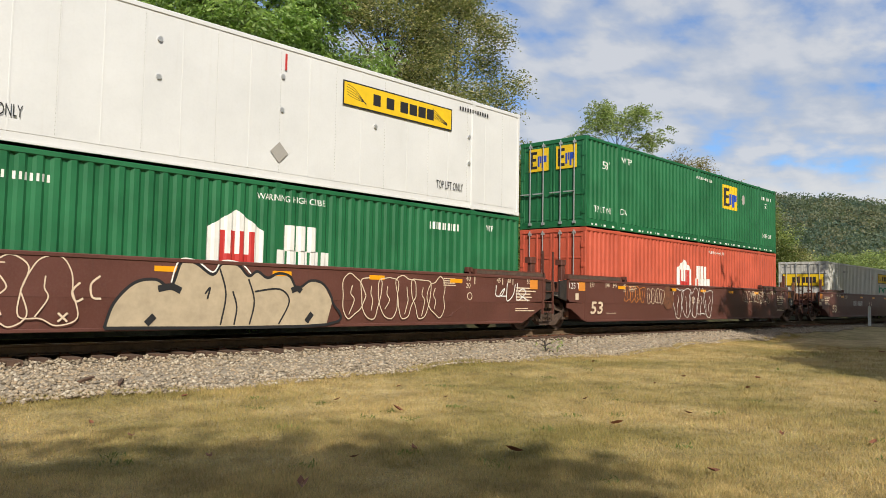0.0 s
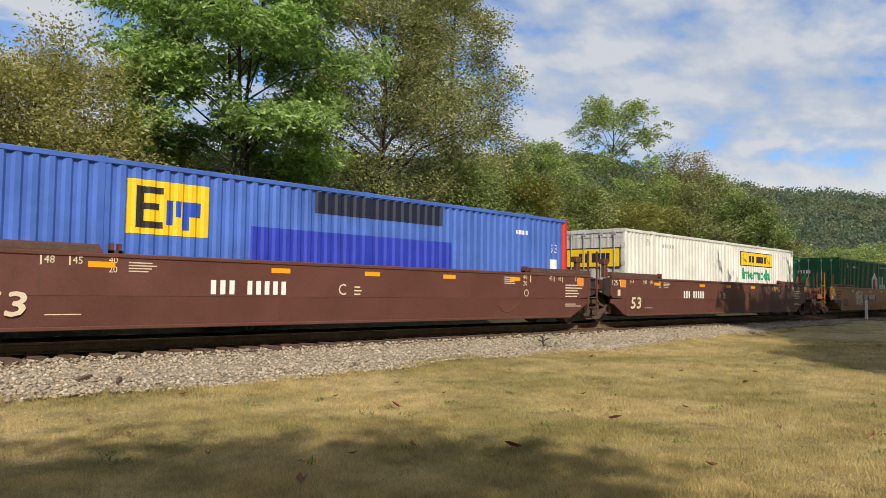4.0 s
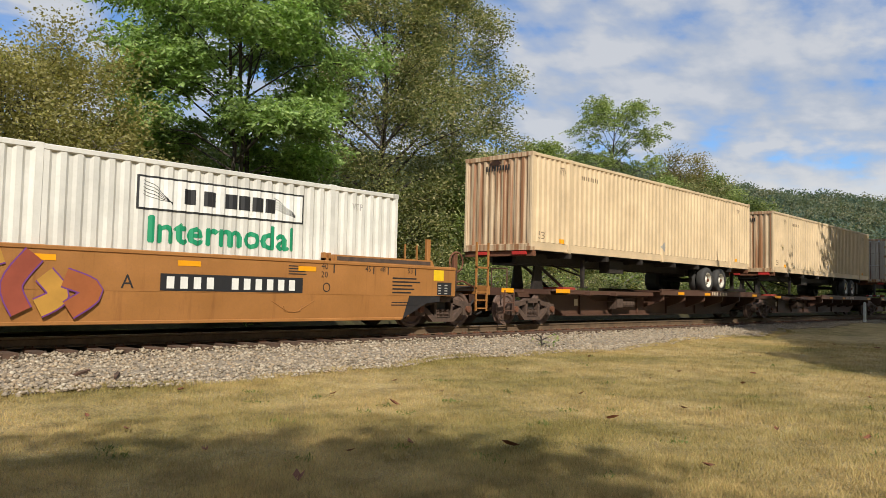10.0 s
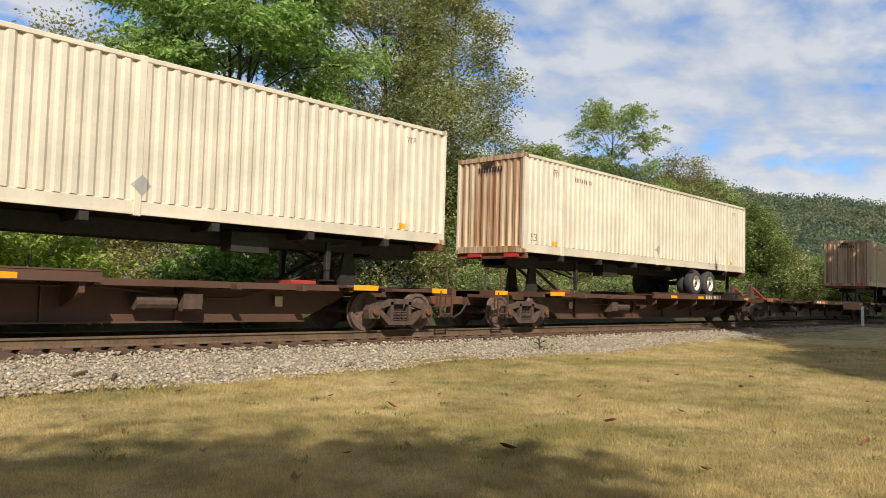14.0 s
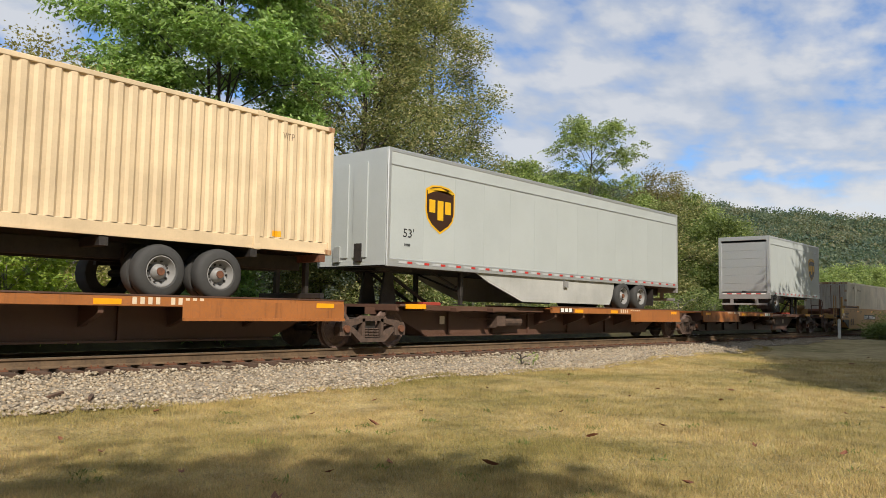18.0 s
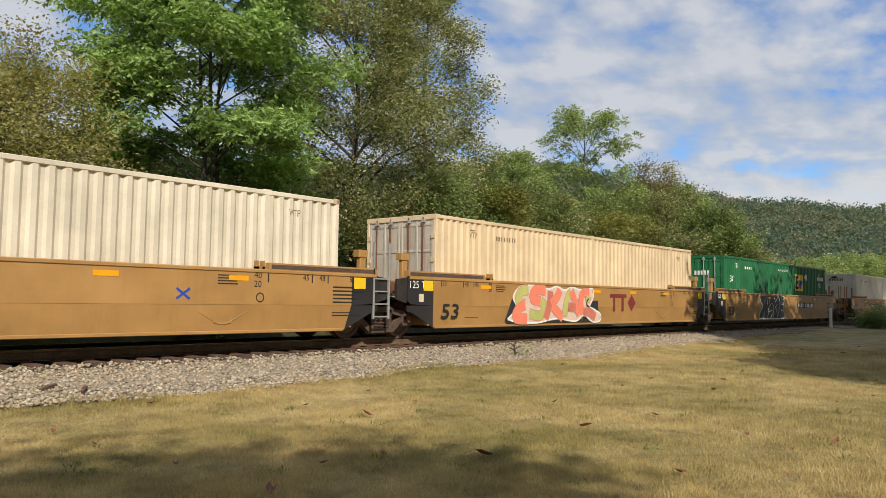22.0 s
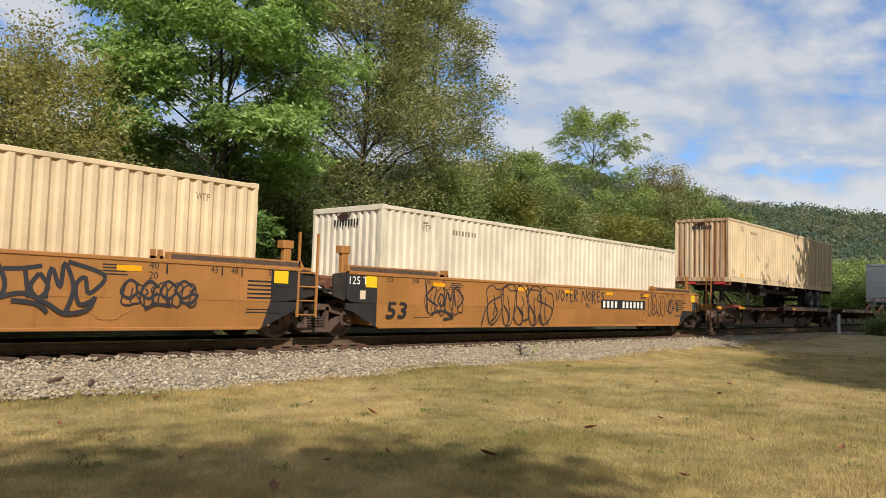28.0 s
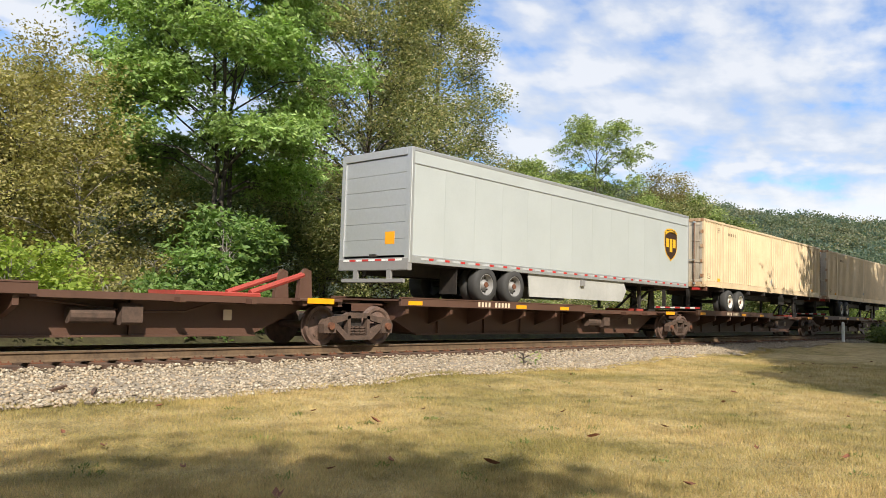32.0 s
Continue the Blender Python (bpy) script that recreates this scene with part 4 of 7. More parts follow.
def well_car(s, body, label, ink, left, right, seed, plate_mode="word", letter="", dark_end=True, group="well cars"):
    """One unit of a well car: deep sides, sloped ends over the trucks, raised ledges, end platforms.
    left, right: True for an end that couples to the next car, False for an end that shares its truck."""
    c = thing("well_car", label, "rail car", group)
    yn, L, r = -1.43, LONG, random.Random(seed)
    el, er = (1.95 if left else 1.15), (1.95 if right else 1.15)
    for y, i in ((yn, 1), (-yn, -1)):
        y0, y1 = (y, y + 0.05) if i > 0 else (y - 0.05, y)
        black = DARK_END if body is not BROWN else body
        p0, p1 = (-el if left else -0.2), (L + er if right else L + 0.32)
        part("side", Geo().ext([(p0, 1.52), (p0, 0.80), (p1, 0.80), (p1, 1.52)], "y", y0, y1), body, c)
        for e, way, shared in ((-0.2, -1, not left), (L + 0.32, 1, not right)):
            if shared:
                o = -el if way < 0 else L + er
                part("end_side", Geo().ext([(e, 1.5), (e, 0.80), (o - way * 0.1, 0.84), (o, 0.92), (o, 1.5)], "y", y0 + i * 0.006, y1), black, c, "black end panel over the truck" if black is not body else "")
        q = y + i * 0.005
        a, b = (q, q + 0.05) if i > 0 else (q - 0.05, q)
        g = Geo().ext([(-0.2, 0.80), (-0.15, 0.25), (L + 0.15, 0.25), (L + 0.32, 0.80)], "y", a, b)
        g.v = [(vx, vy + i * 0.07 * max(0, 0.8 - vz), vz) for vx, vy, vz in g.v]
        part("lower_side", g, body, c)
        for pts in ([(-min(el, 1.4), 0.80), (-min(el, 1.4), 0.66), (-0.95, 0.62), (-0.16, 0.25), (-0.2, 0.80)], [(L + 0.32, 0.80), (L + 0.16, 0.25), (L + 0.95, 0.62), (L + min(er, 1.4), 0.66), (L + min(er, 1.4), 0.80)]):
            g = Geo().ext(pts, "y", a + i * 0.006, b)
            g.v = [(vx, vy + i * 0.07 * max(0, 0.8 - vz), vz) for vx, vy, vz in g.v]
            part("end_gusset", g, black, c, "black sloped gusset over the wheels" if black is not body else "")
        part("top_chord", Geo().box(-el + 0.05, L + er - 0.05, min(y - i * 0.02, y + i * 0.1), max(y - i * 0.02, y + i * 0.1), 1.45, 1.53, 0.015), body, c)
        part("sill_lip", Geo().box(-0.1, L + 0.1, min(y + i * 0.02, y + i * 0.09), max(y + i * 0.02, y + i * 0.09), 0.22, 0.285, 0.01), body, c)
        for u0, u1 in ((-min(el, 1.15), 2.0), (L - 2.0, L + min(er, 1.15))):
            ym = y + i * 0.14
            ya, yb = min(y - i * 0.01, ym), max(y - i * 0.01, ym)
            part("ledge", Geo().ext([(u0, 1.53), (u1, 1.53), (u1 - 0.08, 1.67), (u0, 1.67)], "y", ya, yb), body, c)
            if i > 0:
                # no real slot: a dark strip set proud, for the shade in the ledge
                part("ledge_slot", Geo().box(u0 + 0.06, u1 - 0.14, ya - 0.003, ya + 0.02, 1.545, 1.635), STEEL, c, "dark strip standing in for shade under the ledge")
        for u in (2.12, L - 2.3):
            part("lift_guide", Geo().box(u, u + 0.06, min(y, y + i * 0.1), max(y, y + i * 0.1), 1.53, 1.70).box(u + 0.14, u + 0.2, min(y, y + i * 0.1), max(y, y + i * 0.1), 1.53, 1.70).box(u, u + 0.2, min(y, y + i * 0.1), max(y, y + i * 0.1), 1.53, 1.58), body, c)
    for u in (0.1, 2.0, 5.0, 8.0, 11.0, 14.0, 15.9):
        part("floor_beam", Geo().box(u - 0.2, u + 0.2, -1.38, 1.38, 0.22, 0.30), DARK, c)
    for e, way, full in ((0.0, -1, left), (L, 1, right)):
        out = e + way * (3.45 if full else 1.72)
        a, b = sorted((e + way * 0.35, out))
        part("bulkhead", Geo().box(min(e + way * 0.30, e + way * 0.36), max(e + way * 0.30, e + way * 0.36), -1.38, 1.38, 0.3, 1.45), body, c)
        part("end_deck", Geo().box(a, b, -0.9, 0.9, 0.94, 1.08, 0.02), DARK if dark_end else body, c)
        part("draft_sill", Geo().box(a, b, -0.3, 0.3, 0.6, 0.94), DARK, c)
        part("end_plate", Geo().ext([(e + way * (1.95 if full else 1.15), 1.5), (e + way * (2.05 if full else 1.5), 1.45), (e + way * (2.05 if full else 1.5), 0.95), (e + way * (1.95 if full else 1.15), 0.86)], "y", yn + 0.05, yn + 0.11), DARK if dark_end else body, c)
        if full:
            part("end_beam", Geo().box(min(out, out - way * 0.14), max(out, out - way * 0.14), -1.35, 1.35, 0.86, 1.1, 0.01, "y"), body, c)
            coupler(c, out, way)
            for y in (-1.38, 1.34):
                ladder(c, out - way * 0.62 if way > 0 else out + 0.1, y, 0.42, 1.05, body, 0.44, 3)
                for k in (0.0, 0.48):
                    x = (out - way * 0.62 if way > 0 else out + 0.1) + k
                    part("handrail", Geo().box(x, x + 0.045, y, y + 0.045, 1.0, 2.25), body, c)
                part("handrail_top", Geo().box(min(out - way * 0.62 if way > 0 else out + 0.1, out), (out - way * 0.62 if way > 0 else out + 0.1) + 0.52, y, y + 0.045, 1.55, 1.6), body, c)
            part("walkway_post", Geo().box(e + way * 1.1 - 0.06, e + way * 1.1 + 0.06, -1.3, -1.2, 1.5, 2.2, 0.01, "z"), body, c)
            bogie(c, e + way * 1.9, s)
            part("brake_cylinder", Geo().tube((e + way * 2.4, -0.5, 1.28), (e + way * 2.4, 0.35, 1.28), 0.17, 14).tube((e + way * 1.8, -0.8, 1.3), (e + way * 1.8, -0.2, 1.3), 0.13, 12), RUST, c)
            part("brake_valve", Geo().box(e + way * 1.5 - 0.2, e + way * 1.5 + 0.2, -1.15, -0.6, 1.1, 1.5, 0.04).tube((e + way * 1.9, -1.1, 1.1), (e + way * 1.9, -1.1, 1.45), 0.09, 8), RUST, c)
            part("brake_pipe", Geo().path([(e + way * 0.9, -1.2, 1.2), (e + way * 1.8, -1.22, 1.12), (e + way * 2.6, -1.1, 1.2), (e + way * 3.3, -0.9, 1.05)], 0.025), RUST, c)
            part("hand_wheel", Geo().lathe([(0.26, -0.02), (0.3, 0.0), (0.26, 0.02), (0.24, 0.0), (0.26, -0.02)], (e + way * 2.95, -0.55, 1.72), 18), RUST, c)
            part("brake_stand", Geo().box(e + way * 2.95 - 0.07, e + way * 2.95 + 0.07, -0.55, -0.42, 1.05, 1.95, 0.02, "z"), RUST, c)
        else:
            if way > 0:
                rail_mat = ALU if body is YELLOW else body
                for k in (0.0, 0.5):
                    part("handrail", Geo().box(e + 1.0 + k, e + 1.045 + k, -1.44, -1.395, 0.48, 2.3), rail_mat, c)
                for k in range(4):
                    part("rung", Geo().box(e + 1.045, e + 1.5, -1.43, -1.40, 0.52 + k * 0.3, 0.55 + k * 0.3), rail_mat, c)
            part("end_post", Geo().box(e + way * 0.95 - 0.1, e + way * 0.95 + 0.1, -1.12, -0.98, 1.5, 2.1, 0.02, "z").box(e + way * 0.95 - 0.14, e + way * 0.95 + 0.14, -1.14, -0.9, 1.95, 2.12, 0.02, "z"), body, c)
            part("air_hose", Geo().path([(e + way * 0.7, -1.1, 1.5), (e + way * 0.95, -1.25, 1.22), (e + way * 1.25, -1.3, 0.98), (e + way * 1.6, -1.2, 1.05), (e + way * 1.72, -1.0, 1.2)], 0.028), M_GREY, c)
            part("crossover_step", Geo().box(min(e + way * 1.2, e + way * 1.7), max(e + way * 1.2, e + way * 1.7), -1.3, 1.3, 1.08, 1.12), DARK, c)
            part("joint_gear", Geo().box(e + way * 1.3 - 0.2, e + way * 1.3 + 0.2, -0.9, 0.2, 1.12, 1.42, 0.05).tube((e + way * 1.45, -1.1, 1.2), (e + way * 1.45, 0.4, 1.25), 0.1, 10), RUST, c)
    if not left:
        bogie(c, -1.72, s)
    # stencils and fittings of the near side
    y = yn
    for u in (-0.58 if not left else -1.75, 16.54 if not right else 17.3):
        plate(c, u, 1.18, 0.36, 0.26, M_ORANGE_PLATE if body is BROWN else M_YELLOW, y, "marker_plate", "orange plate")
    for u in (1.75, 5.4, 7.9, 10.5, 13.2):
        plate(c, u, 1.28, 0.46, 0.1, M_REFLECT, y, "reflector", "amber reflector strip")
    for u, t in ((0.15, "53"), (1.05, "48"), (1.5, "45")):
        bars(c, u - 0.06, 1.30, 0.035, 0.2, ink, y)
        word(c, t, u, 1.33, 0.12, ink, y)
    for u, t in ((L - 2.35, "40"), (L - 2.35, "20")):
        word(c, t, u, 1.34 if t == "40" else 1.16, 0.13, ink, y)
    bars(c, L - 2.02, 1.26, 0.035, 0.2, ink, y)
    for u, t in ((L - 1.1, "45"), (L - 0.65, "48"), (L + 0.25, "53")):
        word(c, t, u, 1.33, 0.12, ink, y)
        bars(c, u + 0.24, 1.28, 0.035, 0.2, ink, y)
    word(c, "40", 2.1, 1.36, 0.11, ink, y)
    word(c, "20", 2.1, 1.2, 0.11, ink, y)
    big = 0.37
    word(c, "53", 0.2 if left else 0.1, 0.48, big, ink, y, 0.68, bold=0.012, lean=0.16)
    bars(c, 1.1, 0.48, 0.7, 0.08, ink, y + 0.03, 2, 1)
    bars(c, 2.45, 1.22, 0.55, 0.2, ink, y, 4, 1)
    bars(c, L - 0.25, 0.85, 0.95, 0.42, ink, y, 5, 1)
    bars(c, L - 0.25, 0.56, 0.9, 0.12, ink, y + 0.02, 2, 1)
    bars(c, L - 3.2, 1.2, 0.6, 0.22, ink, y, 4, 1)
    if left:
        bars(c, -1.05, 0.9, 0.85, 0.45, ink, y, 5, 1)
        for dz, w2 in ((1.05, 0.36), (0.88, 0.32)):
            plate(c, -1.6 if dz > 1 else -1.9, dz, w2, 0.13, M_TAN, y, "notice", "pale notice plate")
    else:
        word(c, "125 T" if r.random() < 0.8 else "125", -1.08, 1.24, 0.18, M_WHITE, y, 0.56)
        plate(c, -0.75, 0.9, 0.17, 0.2, M_TAN, y, "notice", "pale notice plate")
    if right:
        plate(c, L + 1.28, 0.82, 0.52, 0.32, M_BLACK, y, "notice_board", "black and white notice board")
        bars(c, L + 1.31, 0.85, 0.46, 0.27, M_GREY, y - 0.006, 4, 2, 0.5)
    g = Geo().lathe([(0.1, -0.004), (0.1, -0.007), (0.08, -0.007), (0.08, -0.004)], (L - 2.2, y, 0.95), 18)
    part("stencil_ring", g, ink, c)
    g = Geo()
    for u in (L - 3.6, L - 2.5):
        k = 1 if u < L - 3 else -1
        g.path([(u, y + 0.02, 0.66), (u + k * 0.45, y + 0.03, 0.42), (u + k * 0.75, y + 0.03, 0.44), (u + k * 0.78, y + 0.02, 0.55)], 0.012, 5)
    part("pull_loop", g, body, c)
    # the car's mark and number
    if plate_mode == "panel":
        plate(c, 3.5, 0.82, 3.15, 0.31, M_BLACK, y, "number_panel", "black panel with white blocks")
        bars(c, 3.62, 0.86, 2.95, 0.22, M_WHITE, y - 0.006, 1, 11, 0.42, skip=4)
    elif plate_mode == "panel_right":
        plate(c, 10.17, 0.82, 3.15, 0.31, M_BLACK, y, "number_panel", "black panel with white blocks")
        bars(c, 10.29, 0.86, 2.95, 0.22, M_WHITE, y - 0.006, 1, 11, 0.42, skip=4)
    elif plate_mode == "word":
        bars(c, 4.05, 0.84, 1.8, 0.27, M_WHITE, y, 1, 9, 0.35, skip=3)
    elif plate_mode == "big":
        blocks(c, 9.0 if body is YELLOW else 8.2, 0.66, 1.93 if body is YELLOW else 2.05, 0.6, M_MAROON if body is YELLOW else M_FADED_RED, y)
    if letter:
        word(c, letter, 7.15 if plate_mode != "panel_right" else 9.45, 0.85, 0.24, ink, y)
        bars(c, 7.6, 0.85, 0.22, 0.24, ink, y, 3, 1)
    return rolling(c, s, 0.0)


def blocks(c, x, z, wide, high, mat, y):
    """A large emblem of plain bars: one beam on two uprights, and a lozenge."""
    g = Geo()
    w = wide / 3.1
    g.flat([(x, z + high * 0.78), (x + w * 1.92, z + high * 0.78), (x + w * 1.92, z + high), (x, z + high)], y - 0.003)
    for k in (0, 1):
        a = x + k * w
        g.flat([(a + w * 0.34, z), (a + w * 0.6, z), (a + w * 0.6, z + high * 0.78), (a + w * 0.34, z + high * 0.78)], y - 0.003)
    a = x + 2 * w
    g.flat([(a + w * 0.55, z), (a + w * 1.05, z + high * 0.5), (a + w * 0.55, z + high), (a + w * 0.05, z + high * 0.5)], y - 0.004)
    part("emblem", g, mat, c, "large maroon emblem of bars")


def spine_car(s, length, nose_left, deck_mat, label, left, right, loaded, seed):
    """One platform of a spine car between two trucks: a deep centre beam, a tyre deck on brackets at one end, a hitch at the other."""
    c = thing("spine_car", label, "rail car", "spine cars")
    L = length
    X = (lambda u: u) if nose_left else (lambda u: L - u)

    def bx(u0, u1, y0, y1, z0, z1, k=0.0, ax="x"):
        a, b = sorted((X(u0), X(u1)))
        return Geo().box(a, b, y0, y1, z0, z1, k, ax)
    prof = [(-0.3, 0.98), (-0.3, 0.80), (1.3, 0.80), (2.5, 0.26), (L - 2.5, 0.26), (L - 1.3, 0.80), (L + 0.3, 0.80), (L + 0.3, 0.98)]
    part("centre_beam", Geo().ext(prof, "y", -0.46, 0.46), SPINE, c)
    part("beam_flange", Geo().box(1.0, L - 1.0, -0.58, 0.58, 0.96, 1.0).ext([(2.5, 0.22), (L - 2.5, 0.22), (L - 2.5, 0.26), (2.5, 0.26)], "y", -0.56, 0.56), SPINE, c)
    for u in (3.4, 5.4, 7.2, 9.5, 12.0):
        part("stiffener", Geo().box(u, u + 0.05, -0.53, -0.46, 0.26, 0.96), SPINE, c)
    # tyre deck
    up = 0.02 if deck_mat is DECK_ORANGE else 0.08
    d0, d1 = 0.42 * L, L - 1.15
    part("tyre_deck", bx(d0, d1, -1.3, 1.3, 1.0 + up, 1.04 + up), deck_mat, c)
    for y in (-1.32, 1.24):
        part("deck_edge", bx(d0, d1, y, y + 0.08, 0.88 + up, 1.07 + up, 0.01), deck_mat, c)
        part("deck_lip", bx(d0, d1, y - 0.01, y + 0.09, 1.07 + up, 1.10 + up), SPINE, c)
    for k in range(6):
        u = d0 + 0.3 + (d1 - d0 - 0.6) * k / 5
        part("bracket", Geo().ext([(-1.24, 0.9), (-1.24, 0.78), (-1.1, 0.72), (-0.46, 0.5), (-0.46, 1.0 + up), (-1.24, 1.0 + up)], "x", min(X(u - 0.05), X(u + 0.05)), max(X(u - 0.05), X(u + 0.05))), SPINE, c)
        part("bracket", Geo().ext([(1.24, 0.9), (1.24, 0.78), (1.1, 0.72), (0.46, 0.5), (0.46, 1.0 + up), (1.24, 1.0 + up)], "x", min(X(u - 0.05), X(u + 0.05)), max(X(u - 0.05), X(u + 0.05))), SPINE, c)
    if deck_mat is DECK_ORANGE:
        part("deck_side", bx(d1 - 4.0, d1, -1.335, -1.32, 0.64, 1.02), deck_mat, c)
        part("deck_side_lip", bx(d1 - 4.0, d1, -1.37, -1.335, 0.64, 0.70), deck_mat, c)
        plate(c, min(X(d0 + 0.4), X(d0 + 1.2)), 0.90 + up, 0.8, 0.13, M_UMBER, -1.32, "emblem_panel", "dark panel with pale blocks")
        bars(c, min(X(d0 + 0.4), X(d0 + 1.2)) + 0.06, 0.92 + up, 0.7, 0.12, M_WHITE, -1.326, 1, 3, 0.3)
    for u in (d0 + 1.3, d0 + 3.6, d1 - 0.8):
        plate(c, min(X(u), X(u + 0.55)), 0.91 + up, 0.5, 0.1, M_REFLECT, -1.32 if deck_mat is not DECK_ORANGE or u < d1 - 3 else -1.335, "reflector", "amber reflector strip")
    bars(c, min(X(d0 + 4.3), X(d0 + 5.9)), 0.92 + up, 1.5, 0.13, M_TAN, -1.32, 1, 10, 0.4, skip=4)
    # nose end
    part("walkway", bx(1.3, d0, -0.95, 0.95, 1.0, 1.03), SPINE, c)
    part("walkway_edge", bx(1.3, d0, -0.98, -0.92, 0.92, 1.05), SPINE, c)
    for u in (0.7, 1.7, 3.0, 4.6):
        part("outrigger", bx(u - 0.06, u + 0.06, -1.2, 1.2, 0.90, 1.0), SPINE, c)
    part("nose_platform", bx(0.7, 1.9, -1.28, 1.28, 1.0, 1.06, 0.01), SPINE, c)
    plate(c, min(X(0.9), X(1.7)), 0.95, 0.75, 0.12, M_REFLECT, -1.282, "reflector", "amber reflector strip")
    plate(c, min(X(3.0), X(3.3)), 0.55, 0.2, 0.22, M_TAN, -0.55, "notice", "pale notice plate")
    part("brake_valve", bx(5.2, 5.6, -0.85, -0.46, 0.45, 0.85, 0.05), STEEL, c)
    part("air_reservoir", Geo().tube((X(5.7), -0.66, 0.62), (X(6.5), -0.66, 0.62), 0.15, 12), STEEL, c)
    part("air_pipe", Geo().path([(X(2.4), -0.62, 0.92), (X(3.6), -0.62, 0.9), (X(4.2), -0.6, 0.72), (X(5.3), -0.66, 0.7), (X(7.0), -0.62, 0.88), (X(10.0), -0.6, 0.9)], 0.022, 5), SPINE, c)
    hu = 1.15 if loaded else 1.2
    if loaded:
        g = Geo()
        for y in (-0.42, 0.34):
            g.ext([(X(hu - 0.28), 1.06), (X(hu + 0.28), 1.06), (X(hu + 0.12), 1.92), (X(hu - 0.12), 1.92)], "y", y, y + 0.08)
        g.box(*sorted((X(hu - 0.35), X(hu + 0.4))), -0.45, 0.45, 1.88, 1.96, 0.02)
        part("hitch_stand", g, DARK, c)
        part("hitch_strut", Geo().tube((X(hu + 0.1), -0.3, 1.85), (X(hu + 1.6), -0.3, 1.1), 0.05).tube((X(hu + 0.1), 0.3, 1.85), (X(hu + 1.6), 0.3, 1.1), 0.05), DARK, c)
        part("hitch_lock", bx(hu + 1.1, hu + 1.8, -0.62, 0.62, 1.04, 1.14, 0.02), HITCH_RED, c)
    else:
        for y in (-0.5, 0.38):
            part("folded_hitch", Geo().ext([(X(0.95), 1.04), (X(1.35), 1.04), (X(1.3), 1.6), (X(1.15), 1.75), (X(1.0), 1.7)], "y", y, y + 0.12), SPINE, c)
        part("hitch_arm", Geo().tube((X(1.2), -0.45, 1.6), (X(2.6), -0.45, 1.14), 0.07, 8).tube((X(1.2), 0.45, 1.6), (X(2.6), 0.45, 1.14), 0.07, 8).box(*sorted((X(2.4), X(4.4))), -0.55, 0.55, 1.04, 1.14, 0.02), HITCH_RED, c)
    bogie(c, 0.0, s)
    for e, way, full in ((0.0, -1, left), (L, 1, right)):
        if full:
            out = e + way * 1.75
            a, b = sorted((e, out))
            part("end_platform", Geo().box(a, b, -0.75, 0.75, 0.94, 1.02, 0.01).box(min(out, out - way * 0.15), max(out, out - way * 0.15), -1.3, 1.3, 0.85, 1.06), SPINE, c)
            part("draft_sill", Geo().box(a, b, -0.3, 0.3, 0.62, 0.94), SPINE, c)
            plate(c, min(out, out - way * 0.9), 0.93, 0.55, 0.12, M_REFLECT, -1.302, "reflector", "amber reflector strip")
            coupler(c, out, way)
            for y in (-1.32, 1.28):
                ladder(c, out - way * 0.6 if way > 0 else out + 0.12, y, 0.35, 1.0, SPINE, 0.42, 3)
            part("grab_rail", Geo().path([(out - way * 0.3, -1.25, 1.05), (out - way * 0.3, -1.25, 1.6), (out - way * 0.3, -0.7, 1.6), (out - way * 0.3, -0.7, 1.05)], 0.02), SPINE, c)
    if right:
        bogie(c, L, s)
    return rolling(c, s, 0.0)


HITCH_RED = paint("faded_red_hitch_paint", (0.34, 0.045, 0.03), streak=0.5, grime=0.3)


# ---- ground and track ----
def lawn_edge(x):
    """Where the lawn meets the ballast."""
    k = min(1.0, max(0.0, (x - 15.0) / 34.0))
    return 10.75 + 0.22 * math.sin(x * 0.55 + 1.0) + 0.12 * math.sin(x * 1.7) + 1.7 * k * k * (3 - 2 * k)


def ground_at(x, y):
    """Height of the ground: a flat lawn, the bed of the line, a verge behind it, then a slow rise to the hills."""
    z = GROUND + 0.05 * math.sin(x * 0.21 + 1) * math.cos(y * 0.3) + 0.10 * min(1, max(0, (x - 14) / 20))
    e = lawn_edge(x)
    if y > e - 2.0:
        k = min(1, (y - e + 2.0) / 2.0)
        z = z * (1 - k) + (-0.50 + 0.10 * (e - 10.75)) * k
    if y > e:
        z -= min(0.45, (y - e) * 0.7)
    if y > 17.5:
        k = min(1, (y - 17.5) / 2.0)
        z = z * (1 - k) + (-0.75 + 0.12 * math.sin(x * 0.4) * math.sin(y * 0.5)) * k
    if 17.2 < y < 20.2:
        z = max(z, 0.12 - 0.9 * abs(y - 18.6) ** 1.5)
    if y > 30:
        z += min(6.0, (y - 30) * 0.03)
    return z


def lawn_colour(t, co):
    """Straw and green patches of the lawn, the same for the soil and the blades."""
    wide = node(t, "ShaderNodeTexNoise", i0=co, Scale=0.30, Detail=5.0, Roughness=0.62).outputs[0]
    mid = node(t, "ShaderNodeTexNoise", i0=co, Scale=1.7, Detail=6.0, Roughness=0.7).outputs[0]
    dry = ramp(t, mid, (0.3, (0.31, 0.235, 0.11)), (0.5, (0.50, 0.385, 0.185)), (0.72, (0.635, 0.51, 0.265)))
    green = ramp(t, mid, (0.3, (0.115, 0.115, 0.032)), (0.7, (0.28, 0.245, 0.075)))
    return mix(t, ramp(t, wide, (0.44, 0.0), (0.64, 0.62)), dry, green), mid


